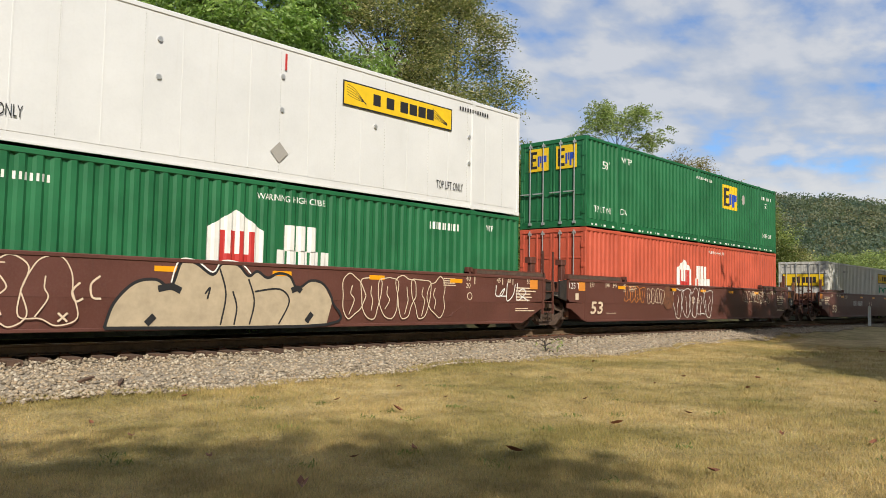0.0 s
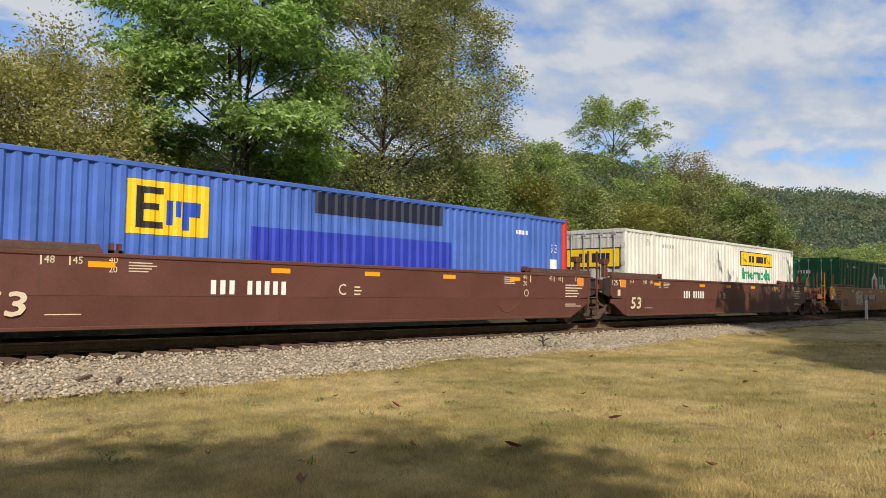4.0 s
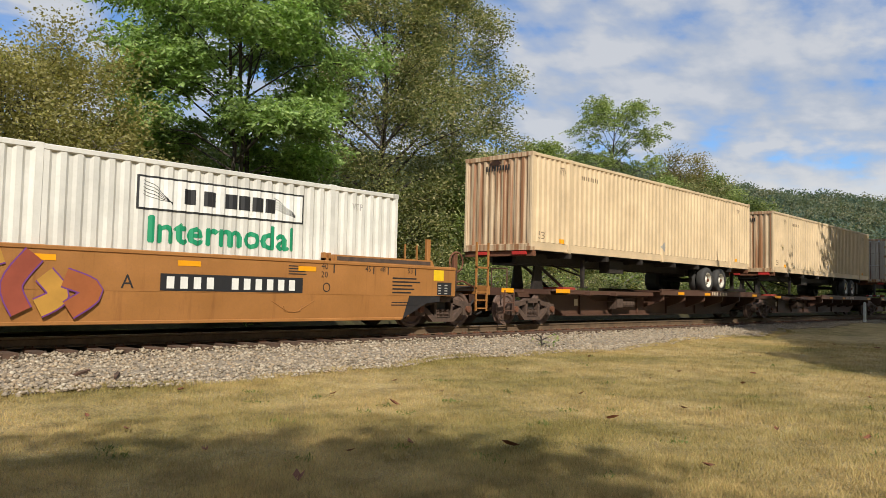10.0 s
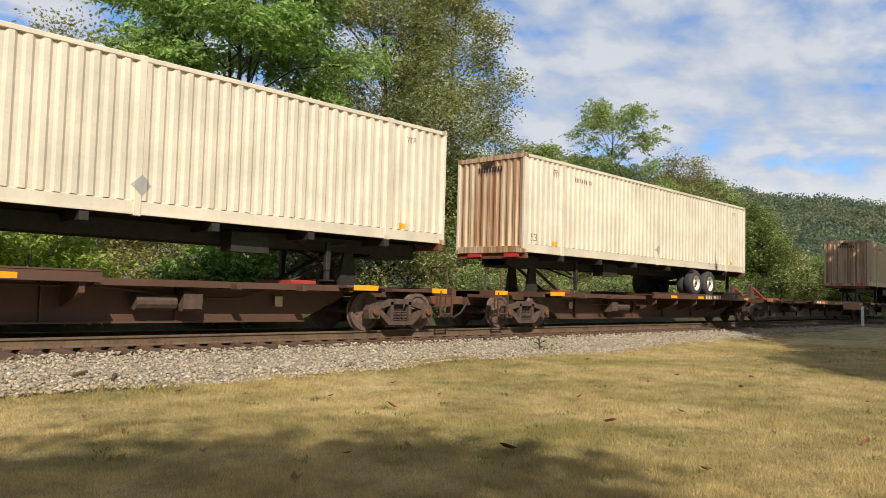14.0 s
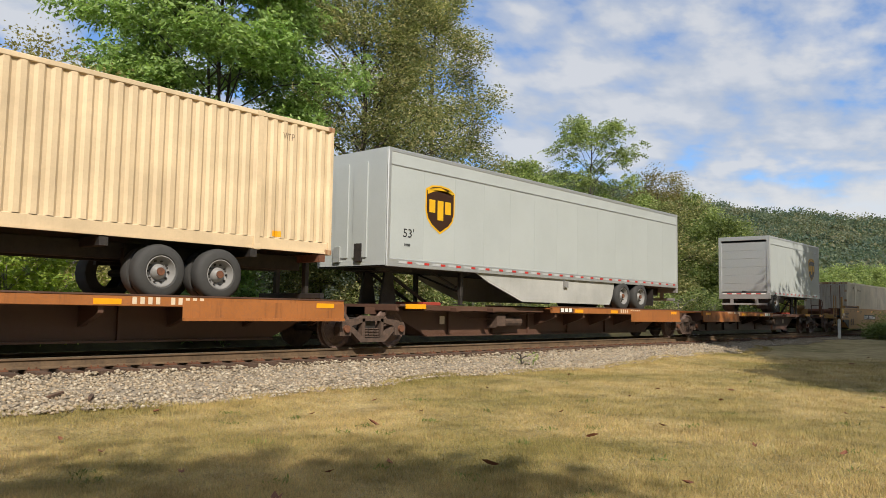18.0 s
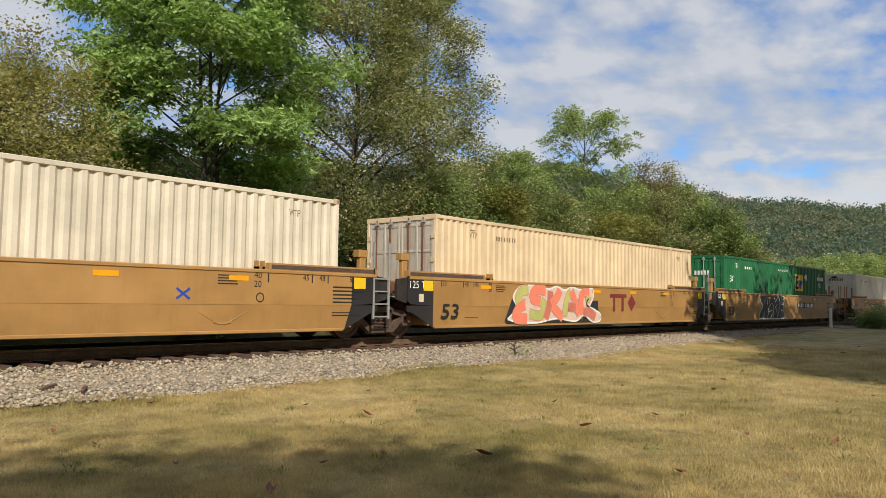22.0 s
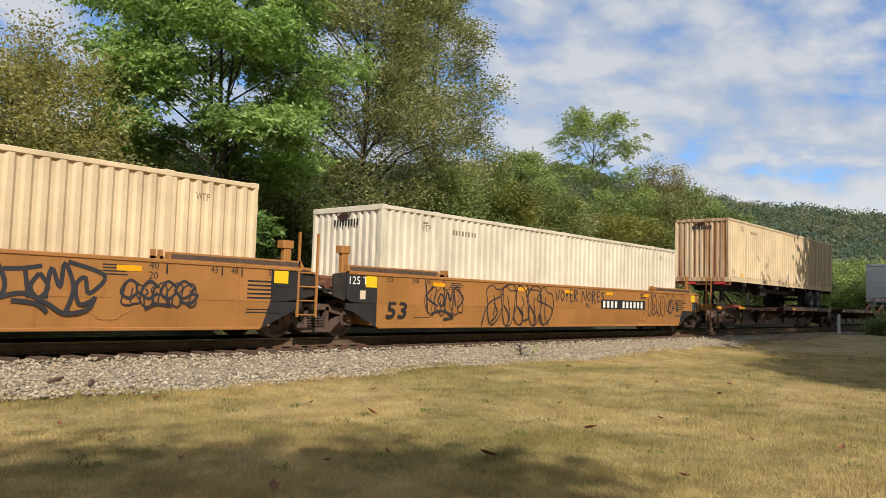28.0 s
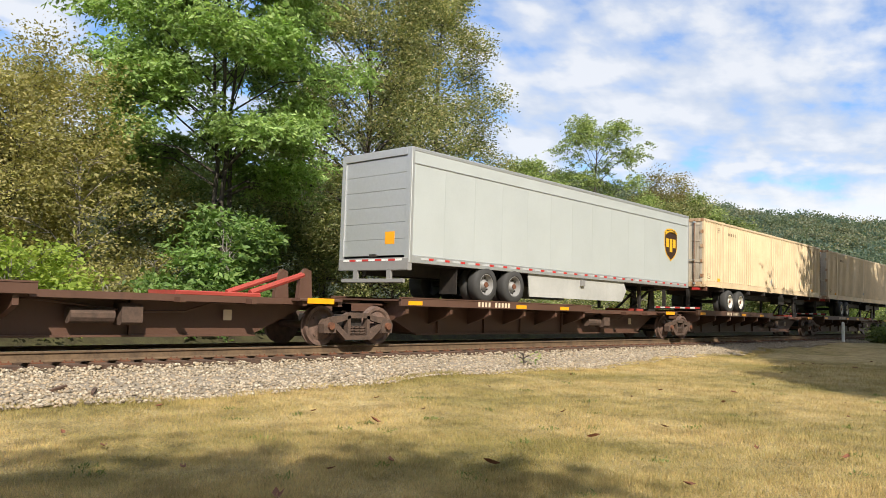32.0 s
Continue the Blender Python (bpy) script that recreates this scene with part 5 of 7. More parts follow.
def grass_ground():
    m, t = material("mown_dry_grass")
    co = node(t, "ShaderNodeTexCoord").outputs["Object"]
    col, mid = lawn_colour(t, co)
    fine = node(t, "ShaderNodeTexNoise", i0=co, Scale=30.0, Detail=6.0, Roughness=0.75).outputs[0]
    col = mix(t, 1.0, col, ramp(t, fine, (0.36, 0.4), (0.64, 1.15)), "MULTIPLY")
    sep = node(t, "ShaderNodeSeparateXYZ", i0=co)
    # leafmould behind the track, kept extra dark to carry the train's shade
    leafmould_shade = ramp(t, mid, (0.35, (0.03, 0.024, 0.014)), (0.7, (0.075, 0.07, 0.03)))
    col = mix(t, ramp(t, maths(t, "MULTIPLY", maths(t, "SUBTRACT", sep.outputs[1], 16.0), 0.6), (0.1, 0.0), (0.7, 1.0)), col, leafmould_shade)
    finish(t, col, 0.9, 0.0, maths(t, "ADD", fine, mid), 0.03, 0.2)
    return m


def blade_mat():
    m, t = material("dry_grass_blades")
    co = node(t, "ShaderNodeTexCoord").outputs["Object"]
    col, mid = lawn_colour(t, co)
    one = node(t, "ShaderNodeNewGeometry").outputs["Random Per Island"]
    col = mix(t, 1.0, col, ramp(t, one, (0.0, (0.62, 0.66, 0.55)), (0.25, (1.15, 1.08, 1.0)), (0.5, (0.85, 0.95, 0.75)), (0.75, (1.3, 1.2, 1.1)), (1.0, (0.95, 0.9, 0.8))), "MULTIPLY")
    b = node(t, "ShaderNodeBsdfPrincipled", Roughness=0.75, Base_Color=col)
    b.inputs["Specular IOR Level"].default_value = 0.15
    tr = node(t, "ShaderNodeBsdfTranslucent", Color=col)
    sh = node(t, "ShaderNodeMixShader", i0=0.3, i1=b.outputs[0], i2=tr.outputs[0])
    t.links.new(sh.outputs[0], node(t, "ShaderNodeOutputMaterial").inputs[0])
    return m


GRASS = grass_ground()


def lay_ground():
    xs = sorted(set(list(np.arange(-30, 70, 1.0)) + [-3000, -1500, -700, -300, -150, -80, -50, 75, 82, 90, 100, 115, 135, 160, 200, 260, 350, 500, 800, 1500, 3000]))
    ys = sorted(set(list(np.arange(-20, 24, 0.5)) + [-3000, -1500, -600, -300, -150, -80, -50, -35, -26, 26, 28, 31, 35, 40, 48, 60, 80, 110, 150, 220, 320, 500, 900, 1700, 3000]))
    g = Geo()
    g.v = [(x, y, ground_at(x, y)) for y in ys for x in xs]
    n = len(xs)
    g.f = [[j * n + i, j * n + i + 1, (j + 1) * n + i + 1, (j + 1) * n + i] for j in range(len(ys) - 1) for i in range(n - 1)]
    ob = new("ground", mesh_of("ground", g, GRASS, True))
    tagged(ob, "mown, sun-dried lawn with brown and green patches", "ground", kind="structure")


lay_ground()


def fast_mesh(name, verts, quads, mat, tri=False):
    """A mesh from arrays of vertices (n, 3) and faces (m, 4) or (m, 3)."""
    k = quads.shape[1]
    me = bpy.data.meshes.new(name)
    me.vertices.add(len(verts))
    me.vertices.foreach_set("co", np.ascontiguousarray(verts, dtype=np.float32).ravel())
    me.loops.add(quads.size)
    me.loops.foreach_set("vertex_index", np.ascontiguousarray(quads, dtype=np.int32).ravel())
    me.polygons.add(len(quads))
    me.polygons.foreach_set("loop_start", np.arange(0, quads.size, k, dtype=np.int32))
    me.materials.append(mat)
    me.update(calc_edges=True)
    return me


def blades():
    """Short mown grass: single bent blades, thicker towards the camera's side, longer along the stones."""
    r = np.random.default_rng(5)
    n = 700000
    d = np.abs(4.6 + 25.0 * r.random(n) ** 1.7 + r.normal(0, 1.0, n))
    a = np.radians(r.uniform(10, 84, n) + r.normal(0, 5, n))
    k = n // 14
    d[:k], a[:k] = 7.0 * np.sqrt(r.random(k)), r.uniform(-3.1416, 3.1416, k)
    x, y = d * np.sin(a), d * np.cos(a)
    k = n // 12
    grid = np.linspace(-10, 40, 500)
    edge = np.array([lawn_edge(v) for v in grid])
    x[-k:] = -4 + 38 * r.random(k) ** 1.3
    y[-k:] = np.interp(x[-k:], grid, edge) + r.normal(-0.1, 0.3, k)
    lim = np.interp(x, grid, edge)
    ok = y < lim - 0.08 + r.exponential(0.16, n)
    x, y, lim = x[ok], y[ok], lim[ok]
    n = len(x)
    gx, gy = np.arange(-12, 41, 0.25), np.arange(-8, 14.1, 0.25)
    table = np.array([[ground_at(p, q) for p in gx] for q in gy])
    fx, fy = np.clip((x + 12) / 0.25, 0, len(gx) - 1.001), np.clip((y + 8) / 0.25, 0, len(gy) - 1.001)
    i, j = fx.astype(int), fy.astype(int)
    u, w = fx - i, fy - j
    z = table[j, i] * (1 - u) * (1 - w) + table[j, i + 1] * u * (1 - w) + table[j + 1, i] * (1 - u) * w + table[j + 1, i + 1] * u * w
    tuft = 1 + 0.35 * np.sin(x * 2.3 + 1.5 * np.sin(y * 1.9)) * np.sin(y * 2.1 + x)
    h = r.uniform(0.018, 0.05, n) * tuft * (1 + 1.1 * np.exp(-((lim - y) / 0.25) ** 2))
    w = r.uniform(0.0014, 0.0032, n) * (1 + np.hypot(x, y) * 0.09)
    t, lean = r.uniform(0, 6.283, n), r.normal(0, 0.02, (n, 2))
    v = np.empty((n, 3, 3), np.float32)
    v[:, 0] = np.stack([x - w * np.cos(t), y - w * np.sin(t), z - 0.006], 1)
    v[:, 1] = np.stack([x + w * np.cos(t), y + w * np.sin(t), z - 0.006], 1)
    v[:, 2] = np.stack([x + lean[:, 0], y + lean[:, 1], z + h], 1)
    ob = new("grass", fast_mesh("grass", v.reshape(-1, 3), np.arange(3 * n).reshape(-1, 3), BLADE))
    tagged(ob, "short dry straw-coloured grass with green tufts", "grass", kind="stuff")


BLADE = blade_mat()


def stones(name, x0, x1, y0, y1, n, height, lo, hi, seed, mat):
    """Crushed stone: uneven eight-sided lumps strewn over the bed."""
    r = np.random.default_rng(seed)
    base = np.array([(1, 0, 0), (0, 1, 0), (-1, 0, 0), (0, -1, 0), (0, 0, 1), (0, 0, -1)], float)
    tri = np.array([(0, 1, 4), (1, 2, 4), (2, 3, 4), (3, 0, 4), (1, 0, 5), (2, 1, 5), (3, 2, 5), (0, 3, 5)])
    u = r.random(n)
    x = x0 + (x1 - x0) * u ** 1.8
    y = y0 + (y1 - y0) * r.random(n)
    ok = np.array([height(p, q) is not None for p, q in zip(x, y)])
    x, y = x[ok], y[ok]
    n = len(x)
    z = np.array([height(p, q) for p, q in zip(x, y)]) + r.uniform(-0.012, 0.03, n)
    s = r.uniform(lo, hi, n)[:, None, None] * r.uniform(0.6, 1.25, (n, 6, 1)) * base[None]
    s *= np.array([1, 1, 0.6])
    t = r.uniform(0, 6.283, n)
    c, q = np.cos(t)[:, None], np.sin(t)[:, None]
    tilt = r.uniform(-0.7, 0.7, n)[:, None]
    a = s[..., 0] * np.cos(tilt) - s[..., 2] * np.sin(tilt)
    b = s[..., 0] * np.sin(tilt) + s[..., 2] * np.cos(tilt)
    v = np.stack([a * c - s[..., 1] * q + x[:, None], a * q + s[..., 1] * c + y[:, None], b + z[:, None]], 2)
    f = (tri[None] + 6 * np.arange(n)[:, None, None]).reshape(-1, 3)
    return fast_mesh(name, v.reshape(-1, 3), f, mat)


def stone_mat(name, *tones):
    m, t = material(name)
    isl = node(t, "ShaderNodeNewGeometry").outputs["Random Per Island"]
    co = node(t, "ShaderNodeTexCoord").outputs["Object"]
    fine = node(t, "ShaderNodeTexNoise", i0=co, Scale=60.0, Detail=3.0).outputs[0]
    wide = node(t, "ShaderNodeTexNoise", i0=co, Scale=0.6, Detail=4.0).outputs[0]
    col = ramp(t, isl, *[(i / (len(tones) - 1), c) for i, c in enumerate(tones)])
    col = mix(t, maths(t, "MULTIPLY", wide, 0.35), col, (0.40, 0.31, 0.20))
    finish(t, mix(t, 1.0, col, ramp(t, fine, (0.3, (0.76, 0.73, 0.67)), (0.7, (1.18, 1.14, 1.06))), "MULTIPLY"), 0.85, 0.0, fine, 0.006)
    return m


BED = plain("dusty_stone_grit", (0.24, 0.20, 0.15), 0.95, vary=0.5, scale=18.0)
STONE = stone_mat("crushed_ballast_stone", (0.42, 0.36, 0.285), (0.22, 0.185, 0.145), (0.49, 0.43, 0.355), (0.10, 0.085, 0.07), (0.42, 0.335, 0.24), (0.33, 0.255, 0.18), (0.58, 0.53, 0.45), (0.20, 0.17, 0.135), (0.45, 0.395, 0.32))


def bed_at(x, y):
    """Profile of the ballast: level between the ties, then a slope down to the lawn."""
    e = lawn_edge(x)
    if y < e - 0.3 or y > 18.2:
        return None
    if y < 13.15:
        k = min(1.0, max(0, (13.15 - y) / max(0.3, 13.15 - e)))
        return -0.30 * (1 - k) + (ground_at(x, e) + 0.005) * k
    if y > 16.2:
        return -0.27 - 0.25 * (y - 16.2)
    return -0.27


def lay_track():
    g, xs = Geo(), sorted(set(list(np.arange(-20, 60, 0.5)) + list(np.arange(-90, 320, 5.0))))
    for x in xs:
        e = lawn_edge(x)
        for y, z in ((e - 0.35, -0.95), (e - 0.3, ground_at(x, e) - 0.06), (e, ground_at(x, e) + 0.0), (min(13.05, (e + 13.2) / 2), None), (13.15, -0.30), (16.2, -0.30), (18.2, -0.72), (18.3, -1.0)):
            g.v.append((x, y, z if z is not None else (ground_at(x, e) - 0.30) / 2 + 0.02))
    n = 8
    g.f = [[i * n + j, (i + 1) * n + j, (i + 1) * n + j + 1, i * n + j + 1] for i in range(len(xs) - 1) for j in range(n - 1)]
    bed = new("ballast_bed", mesh_of("ballast_bed", g, BED))
    tagged(bed, "grey crushed stone bed under the railway", "ballast", kind="structure")
    ob = new("ballast_stones", stones("ballast_stones", -3, 55, 10.3, 13.6, 46000, bed_at, 0.018, 0.058, 3, STONE))
    tagged(ob, "loose pale grey crushed stone along the track", "ballast", kind="stuff")
    ob = new("ballast_stones", stones("ballast_stones", -3, 40, 13.6, 17.6, 4000, bed_at, 0.025, 0.05, 4, STONE))
    tagged(ob, "loose grey crushed stone between the rails", "ballast", kind="stuff")
    tr = thing("railway_track", "rusty steel rails spiked to dark timber ties", "railway track", kind="structure")
    head = [(-0.075, -0.185), (0.075, -0.185), (0.075, -0.17), (0.012, -0.145), (0.009, -0.05), (0.036, -0.035), (0.036, -0.003), (0.028, 0.0), (-0.028, 0.0), (-0.036, -0.003), (-0.036, -0.035), (-0.009, -0.05), (-0.012, -0.145), (-0.075, -0.17)]
    for y in (YC - 0.753, YC + 0.753):
        rail = part("rail", Geo().ext([(p + y, q) for p, q in head], "x", -90, 320), RAIL, tr, "brown rusted steel rail")
        part("rail_head", Geo().box(-90, 320, y - 0.026, y + 0.026, 0.0, 0.003), RAILTOP, rail, "wheel-polished rail top")
    tie = mesh_of("tie", Geo().box(-0.115, 0.115, -1.38, 1.38, -0.20, -0.01, 0.012, "y"), TIE)
    pl = mesh_of("tie_plate", Geo().box(-0.09, 0.09, -0.19, 0.19, -0.012, 0.012).tube((-0.06, -0.12, 0.0), (-0.06, -0.12, 0.045), 0.014, 5).tube((0.06, -0.12, 0.0), (0.06, -0.12, 0.045), 0.014, 5), RUST)
    r = random.Random(8)
    for k in range(250):
        x = -14 + k * 0.495
        o = new("tie", tie)
        o.parent = tr
        o.matrix_basis = pose(x, YC + r.uniform(-0.05, 0.05), -0.19 + r.uniform(-0.006, 0.004), 0, 0, r.uniform(-1.2, 1.2))
        q = new("tie_plate", pl)
        q.parent = o
        q.matrix_basis = pose(0, -0.753, 0)


RAIL = rusty("rail_rust", (0.15, 0.095, 0.052), (0.06, 0.039, 0.024), 0.8, scale=3.0)
TIE = rusty("weathered_timber_tie", (0.12, 0.068, 0.043), (0.035, 0.024, 0.018), 0.9, scale=4.0)
lay_track()
blades()

# ---- trees ----
BARK = rusty("grey_brown_bark", (0.07, 0.057, 0.045), (0.03, 0.025, 0.02), 0.9, scale=5.0)
PALE_BARK = rusty("pale_mottled_bark", (0.24, 0.22, 0.19), (0.11, 0.10, 0.085), 0.9, scale=4.0)
L_BRIGHT = leafy("bright_green_leaves", (0.225, 0.335, 0.11), (0.34, 0.47, 0.16), (0.115, 0.18, 0.058), (0.47, 0.58, 0.23), through=0.45)
L_OLIVE = leafy("olive_yellowing_leaves", (0.175, 0.199, 0.079), (0.286, 0.302, 0.131), (0.509, 0.445, 0.229), (0.087, 0.108, 0.048), (0.222, 0.246, 0.098), (0.127, 0.151, 0.06))
L_BROWN = leafy("brown_autumn_leaves", (0.343, 0.31, 0.119), (0.277, 0.271, 0.099), (0.462, 0.396, 0.172), (0.172, 0.172, 0.066))
# also used where low growth has to look deeply shaded
L_DARK = leafy("dark_green_leaves", (0.126, 0.174, 0.06), (0.228, 0.282, 0.1), (0.067, 0.101, 0.035), (0.365, 0.392, 0.152))
L_SHRUB = leafy("sumac_green_leaves", (0.127, 0.218, 0.06), (0.207, 0.31, 0.094), (0.069, 0.127, 0.036), (0.299, 0.391, 0.129))
L_LIME = leafy("yellow_green_leaves", (0.312, 0.408, 0.072), (0.396, 0.468, 0.096), (0.204, 0.3, 0.054))
L_MID = leafy("mixed_green_leaves", (0.111, 0.163, 0.055), (0.208, 0.273, 0.094), (0.364, 0.39, 0.152), (0.052, 0.081, 0.03))
L_FRESH = leafy("light_green_leaves", (0.161, 0.23, 0.074), (0.253, 0.322, 0.112), (0.38, 0.425, 0.165), (0.081, 0.121, 0.042))
L_GOLD = leafy("yellowing_leaves", (0.22, 0.21, 0.055), (0.28, 0.26, 0.07), (0.17, 0.17, 0.045), (0.12, 0.125, 0.036))
L_RUSSET = leafy("russet_autumn_leaves", (0.24, 0.18, 0.08), (0.31, 0.25, 0.11), (0.15, 0.14, 0.055), (0.20, 0.21, 0.07))


def leaves(points, out, size, r, droop=0.25, aspect=0.5, tri=False):
    """Single leaves, each a folded rhombus (tri: a plain one for far crowns), at the points; out: the way each one points."""
    n = len(points)
    d = out + r.normal(0, 0.55, (n, 3)) + np.array([0, 0, -droop])
    d /= np.linalg.norm(d, axis=1, keepdims=True) + 1e-9
    up = np.array([0, 0, 1.0]) + r.normal(0, 0.85, (n, 3))
    w = np.cross(d, up)
    w /= np.linalg.norm(w, axis=1, keepdims=True) + 1e-9
    nn = np.cross(w, d)
    s = size * r.uniform(0.6, 1.3, (n, 1))
    if tri:
        v = np.stack([points + w * s * aspect * 0.6, points + d * s, points - w * s * aspect * 0.6], 1)
        return v.reshape(-1, 3), np.arange(3 * n).reshape(-1, 3)
    v = np.empty((n, 4, 3))
    v[:, 0] = points
    v[:, 1] = points + d * s * 0.5 + w * s * aspect * 0.5 + nn * s * 0.08
    v[:, 2] = points + d * s
    v[:, 3] = points + d * s * 0.5 - w * s * aspect * 0.5 + nn * s * 0.08
    return v.reshape(-1, 3), np.arange(4 * n).reshape(-1, 4)


def fronds(points, out, r, length=0.55, pairs=6, leaflet=0.16):
    """Compound leaves: leaflets in pairs along a drooping stalk."""
    n = len(points)
    d = out * np.array([1, 1, 0.35]) + r.normal(0, 0.4, (n, 3))
    d /= np.linalg.norm(d, axis=1, keepdims=True) + 1e-9
    side = np.cross(d, np.array([0, 0, 1.0]))
    side /= np.linalg.norm(side, axis=1, keepdims=True) + 1e-9
    p, o = [], []
    L = length * r.uniform(0.7, 1.3, (n, 1))
    for k in range(pairs):
        u = (k + 0.8) / pairs
        c = points + d * L * u + np.array([0, 0, -0.32]) * L * u * u
        for sgn in (-1, 1):
            p.append(c)
            o.append(side * sgn + d * 0.35)
    p, o = np.concatenate(p), np.concatenate(o)
    return leaves(p, o, leaflet, r, 0.3, 0.42)


def tree(label, x, y, high, wide, mat, bark, seed, bare=0.32, leaf=0.16, clumps=260, per=34, kind="leaf", spread=0.5, trunk=0.2, lean=(0, 0), stems=1, airy=0.0, base=None, name="tree", group="trees behind the railway", flat=0.45, tri=False):
    """A tree: tapered trunk, limbs, twigs, and leaves in clumps round the twig ends, uneven and with gaps."""
    r = np.random.default_rng(seed)
    rr = random.Random(seed)
    t = thing(name, label, name, group)
    wood = Geo()
    tips, outs = [], []
    for st in range(stems):
        a0 = rr.uniform(0, 6.28)
        root = Vector((math.cos(a0) * 0.35 * (stems > 1), math.sin(a0) * 0.35 * (stems > 1), -0.2))
        top = Vector((lean[0] + rr.uniform(-0.4, 0.4) + math.cos(a0) * wide * 0.18 * (stems > 1), lean[1] + math.sin(a0) * wide * 0.18 * (stems > 1), high * rr.uniform(0.80, 0.9)))
        n = 8
        line = []
        for i in range(n + 1):
            f = i / n
            p = root.lerp(top, f) + Vector((rr.uniform(-1, 1), rr.uniform(-1, 1), 0)) * 0.012 * high * math.sin(f * 3.14)
            line.append(p)
        rad = lambda f: trunk * (1 - 0.85 * f) + 0.015
        for i in range(n):
            wood.tube(line[i], line[i + 1], rad(i / n), 8, rad((i + 1) / n))
        limbs = max(7, int(clumps / stems / 9))
        for k in range(limbs):
            f = bare + (0.98 - bare) * (k + rr.random()) / limbs
            i = min(n - 1, int(f * n))
            p = line[i].lerp(line[i + 1], f * n - i)
            az = k * 2.4 + rr.uniform(-0.5, 0.5)
            e = (f - bare) / (1 - bare)
            reach = wide * 0.5 * (0.45 + 0.75 * math.sin(3.14 * min(1, 0.22 + 0.75 * e))) * rr.uniform(0.55, 1.1)
            rise = reach * (0.2 + 0.6 * e)
            tip = p + Vector((math.cos(az) * reach, math.sin(az) * reach, rise))
            mid = p.lerp(tip, 0.5) + Vector((0, 0, reach * 0.10))
            w0 = max(0.02, rad(f) * 0.5)
            wood.tube(p, mid, w0, 6, w0 * 0.6)
            wood.tube(mid, tip, w0 * 0.6, 5, 0.012)
            for q in range(9):
                g = rr.uniform(0.45, 1.0)
                b = (p.lerp(mid, g * 2) if g < 0.5 else mid.lerp(tip, g * 2 - 1))
                az2 = az + rr.uniform(-1.5, 1.5)
                l2 = reach * rr.uniform(0.15, 0.40)
                e2 = b + Vector((math.cos(az2) * l2, math.sin(az2) * l2, l2 * rr.uniform(-0.2, 0.7)))
                if not tri or q % 4 == 0:
                    wood.tube(b, e2, 0.014, 3, 0.006)
                if rr.random() > airy:
                    tips.append(e2)
                    outs.append((math.cos(az2), math.sin(az2), 0.2))
    tips, outs = np.array(tips), np.array(outs)
    # keep to the height and width that were asked for
    kz = (high - spread * 0.6) / tips[:, 2].max()
    kw = max(0.3, wide / 2 - spread * 0.6) / np.percentile(np.hypot(tips[:, 0] - lean[0], tips[:, 1] - lean[1]), 94)
    kw = min(kw, 1.6)
    tips = tips * np.array([kw, kw, kz])
    wood.v = [(a * kw, b * kw, c * kz) for a, b, c in wood.v]
    part("trunk", wood, bark, t, "", True)
    pick = np.concatenate([np.arange(len(tips)), r.integers(0, len(tips), clumps)])[:clumps]
    c = tips[pick] + r.normal(0, 0.12, (len(pick), 3))
    pts = np.repeat(c, per, 0) + np.clip(r.normal(0, 1, (len(pick) * per, 3)), -1.7, 1.7) * np.array([spread, spread, spread * flat])
    away = np.repeat(outs[pick], per, 0)
    if kind == "frond":
        v, f = fronds(pts[::6], away[::6], r, leaflet=leaf)
    else:
        v, f = leaves(pts, away, leaf, r, tri=tri)
    part("crown", fast_mesh("crown", v, f, mat), mat, t)
    t.matrix_basis = pose(x, y, (ground_at(x, y) if base is None else base))
    return t


def at(az, y):
    """The point of the line of sight at that bearing where it crosses y."""
    return y * math.tan(radians(az)), y


# the large ones that stand out
x, y = at(32.6, 24.5)
tree("tall bright green tree with feathery compound leaves", x, y, 16.6, 9.2, L_BRIGHT, BARK, 21, bare=0.39, leaf=0.205, clumps=480, per=108, kind="frond", spread=0.46, trunk=0.15, stems=3, airy=0.2)
x, y = at(42.6, 27.5)
tree("tall thinning tree with olive and yellowing leaves", x, y, 20.0, 9.8, L_OLIVE, BARK, 22, bare=0.12, leaf=0.165, clumps=470, per=215, spread=0.50, trunk=0.26, flat=0.85)
x, y = at(47.4, 29.5)
tree("tall thinning tree with olive and yellowing leaves", x, y, 20.5, 7.6, L_OLIVE, BARK, 23, bare=0.15, leaf=0.165, clumps=300, per=180, spread=0.46, trunk=0.24, flat=0.85)
x, y = at(18.4, 25.0)
tree("brownish autumn tree with thin twigs", x, y, 9.2, 6.2, L_BROWN, BARK, 24, bare=0.1, leaf=0.12, clumps=300, per=150, spread=0.40, trunk=0.16, flat=0.8)
x, y = at(14.0, 24.0)
tree("brownish autumn tree with thin twigs", x, y, 9.2, 6.4, L_BROWN, BARK, 25, bare=0.1, leaf=0.12, clumps=240, per=130, spread=0.40, trunk=0.16, flat=0.8)
x, y = at(23.2, 23.0)
tree("thin brownish sapling with few leaves", x, y, 6.4, 4.2, L_BROWN, PALE_BARK, 26, bare=0.1, leaf=0.14, clumps=260, per=28, spread=0.34, trunk=0.08, airy=0.3)
x, y = at(59.4, 31.0)
tree("tall light green tree standing above the woods", x, y, 17.0, 7.2, L_FRESH, BARK, 27, bare=0.40, leaf=0.19, clumps=260, per=54, kind="frond", spread=0.42, trunk=0.16, airy=0.1)
x, y = at(64.2, 30.0)
tree("thin half-bare russet tree above the woods", x, y, 13.8, 7.0, L_RUSSET, BARK, 28, bare=0.22, leaf=0.18, clumps=320, per=84, spread=0.5, trunk=0.16, airy=0.2, flat=0.8)
x, y = at(54.2, 31.5)
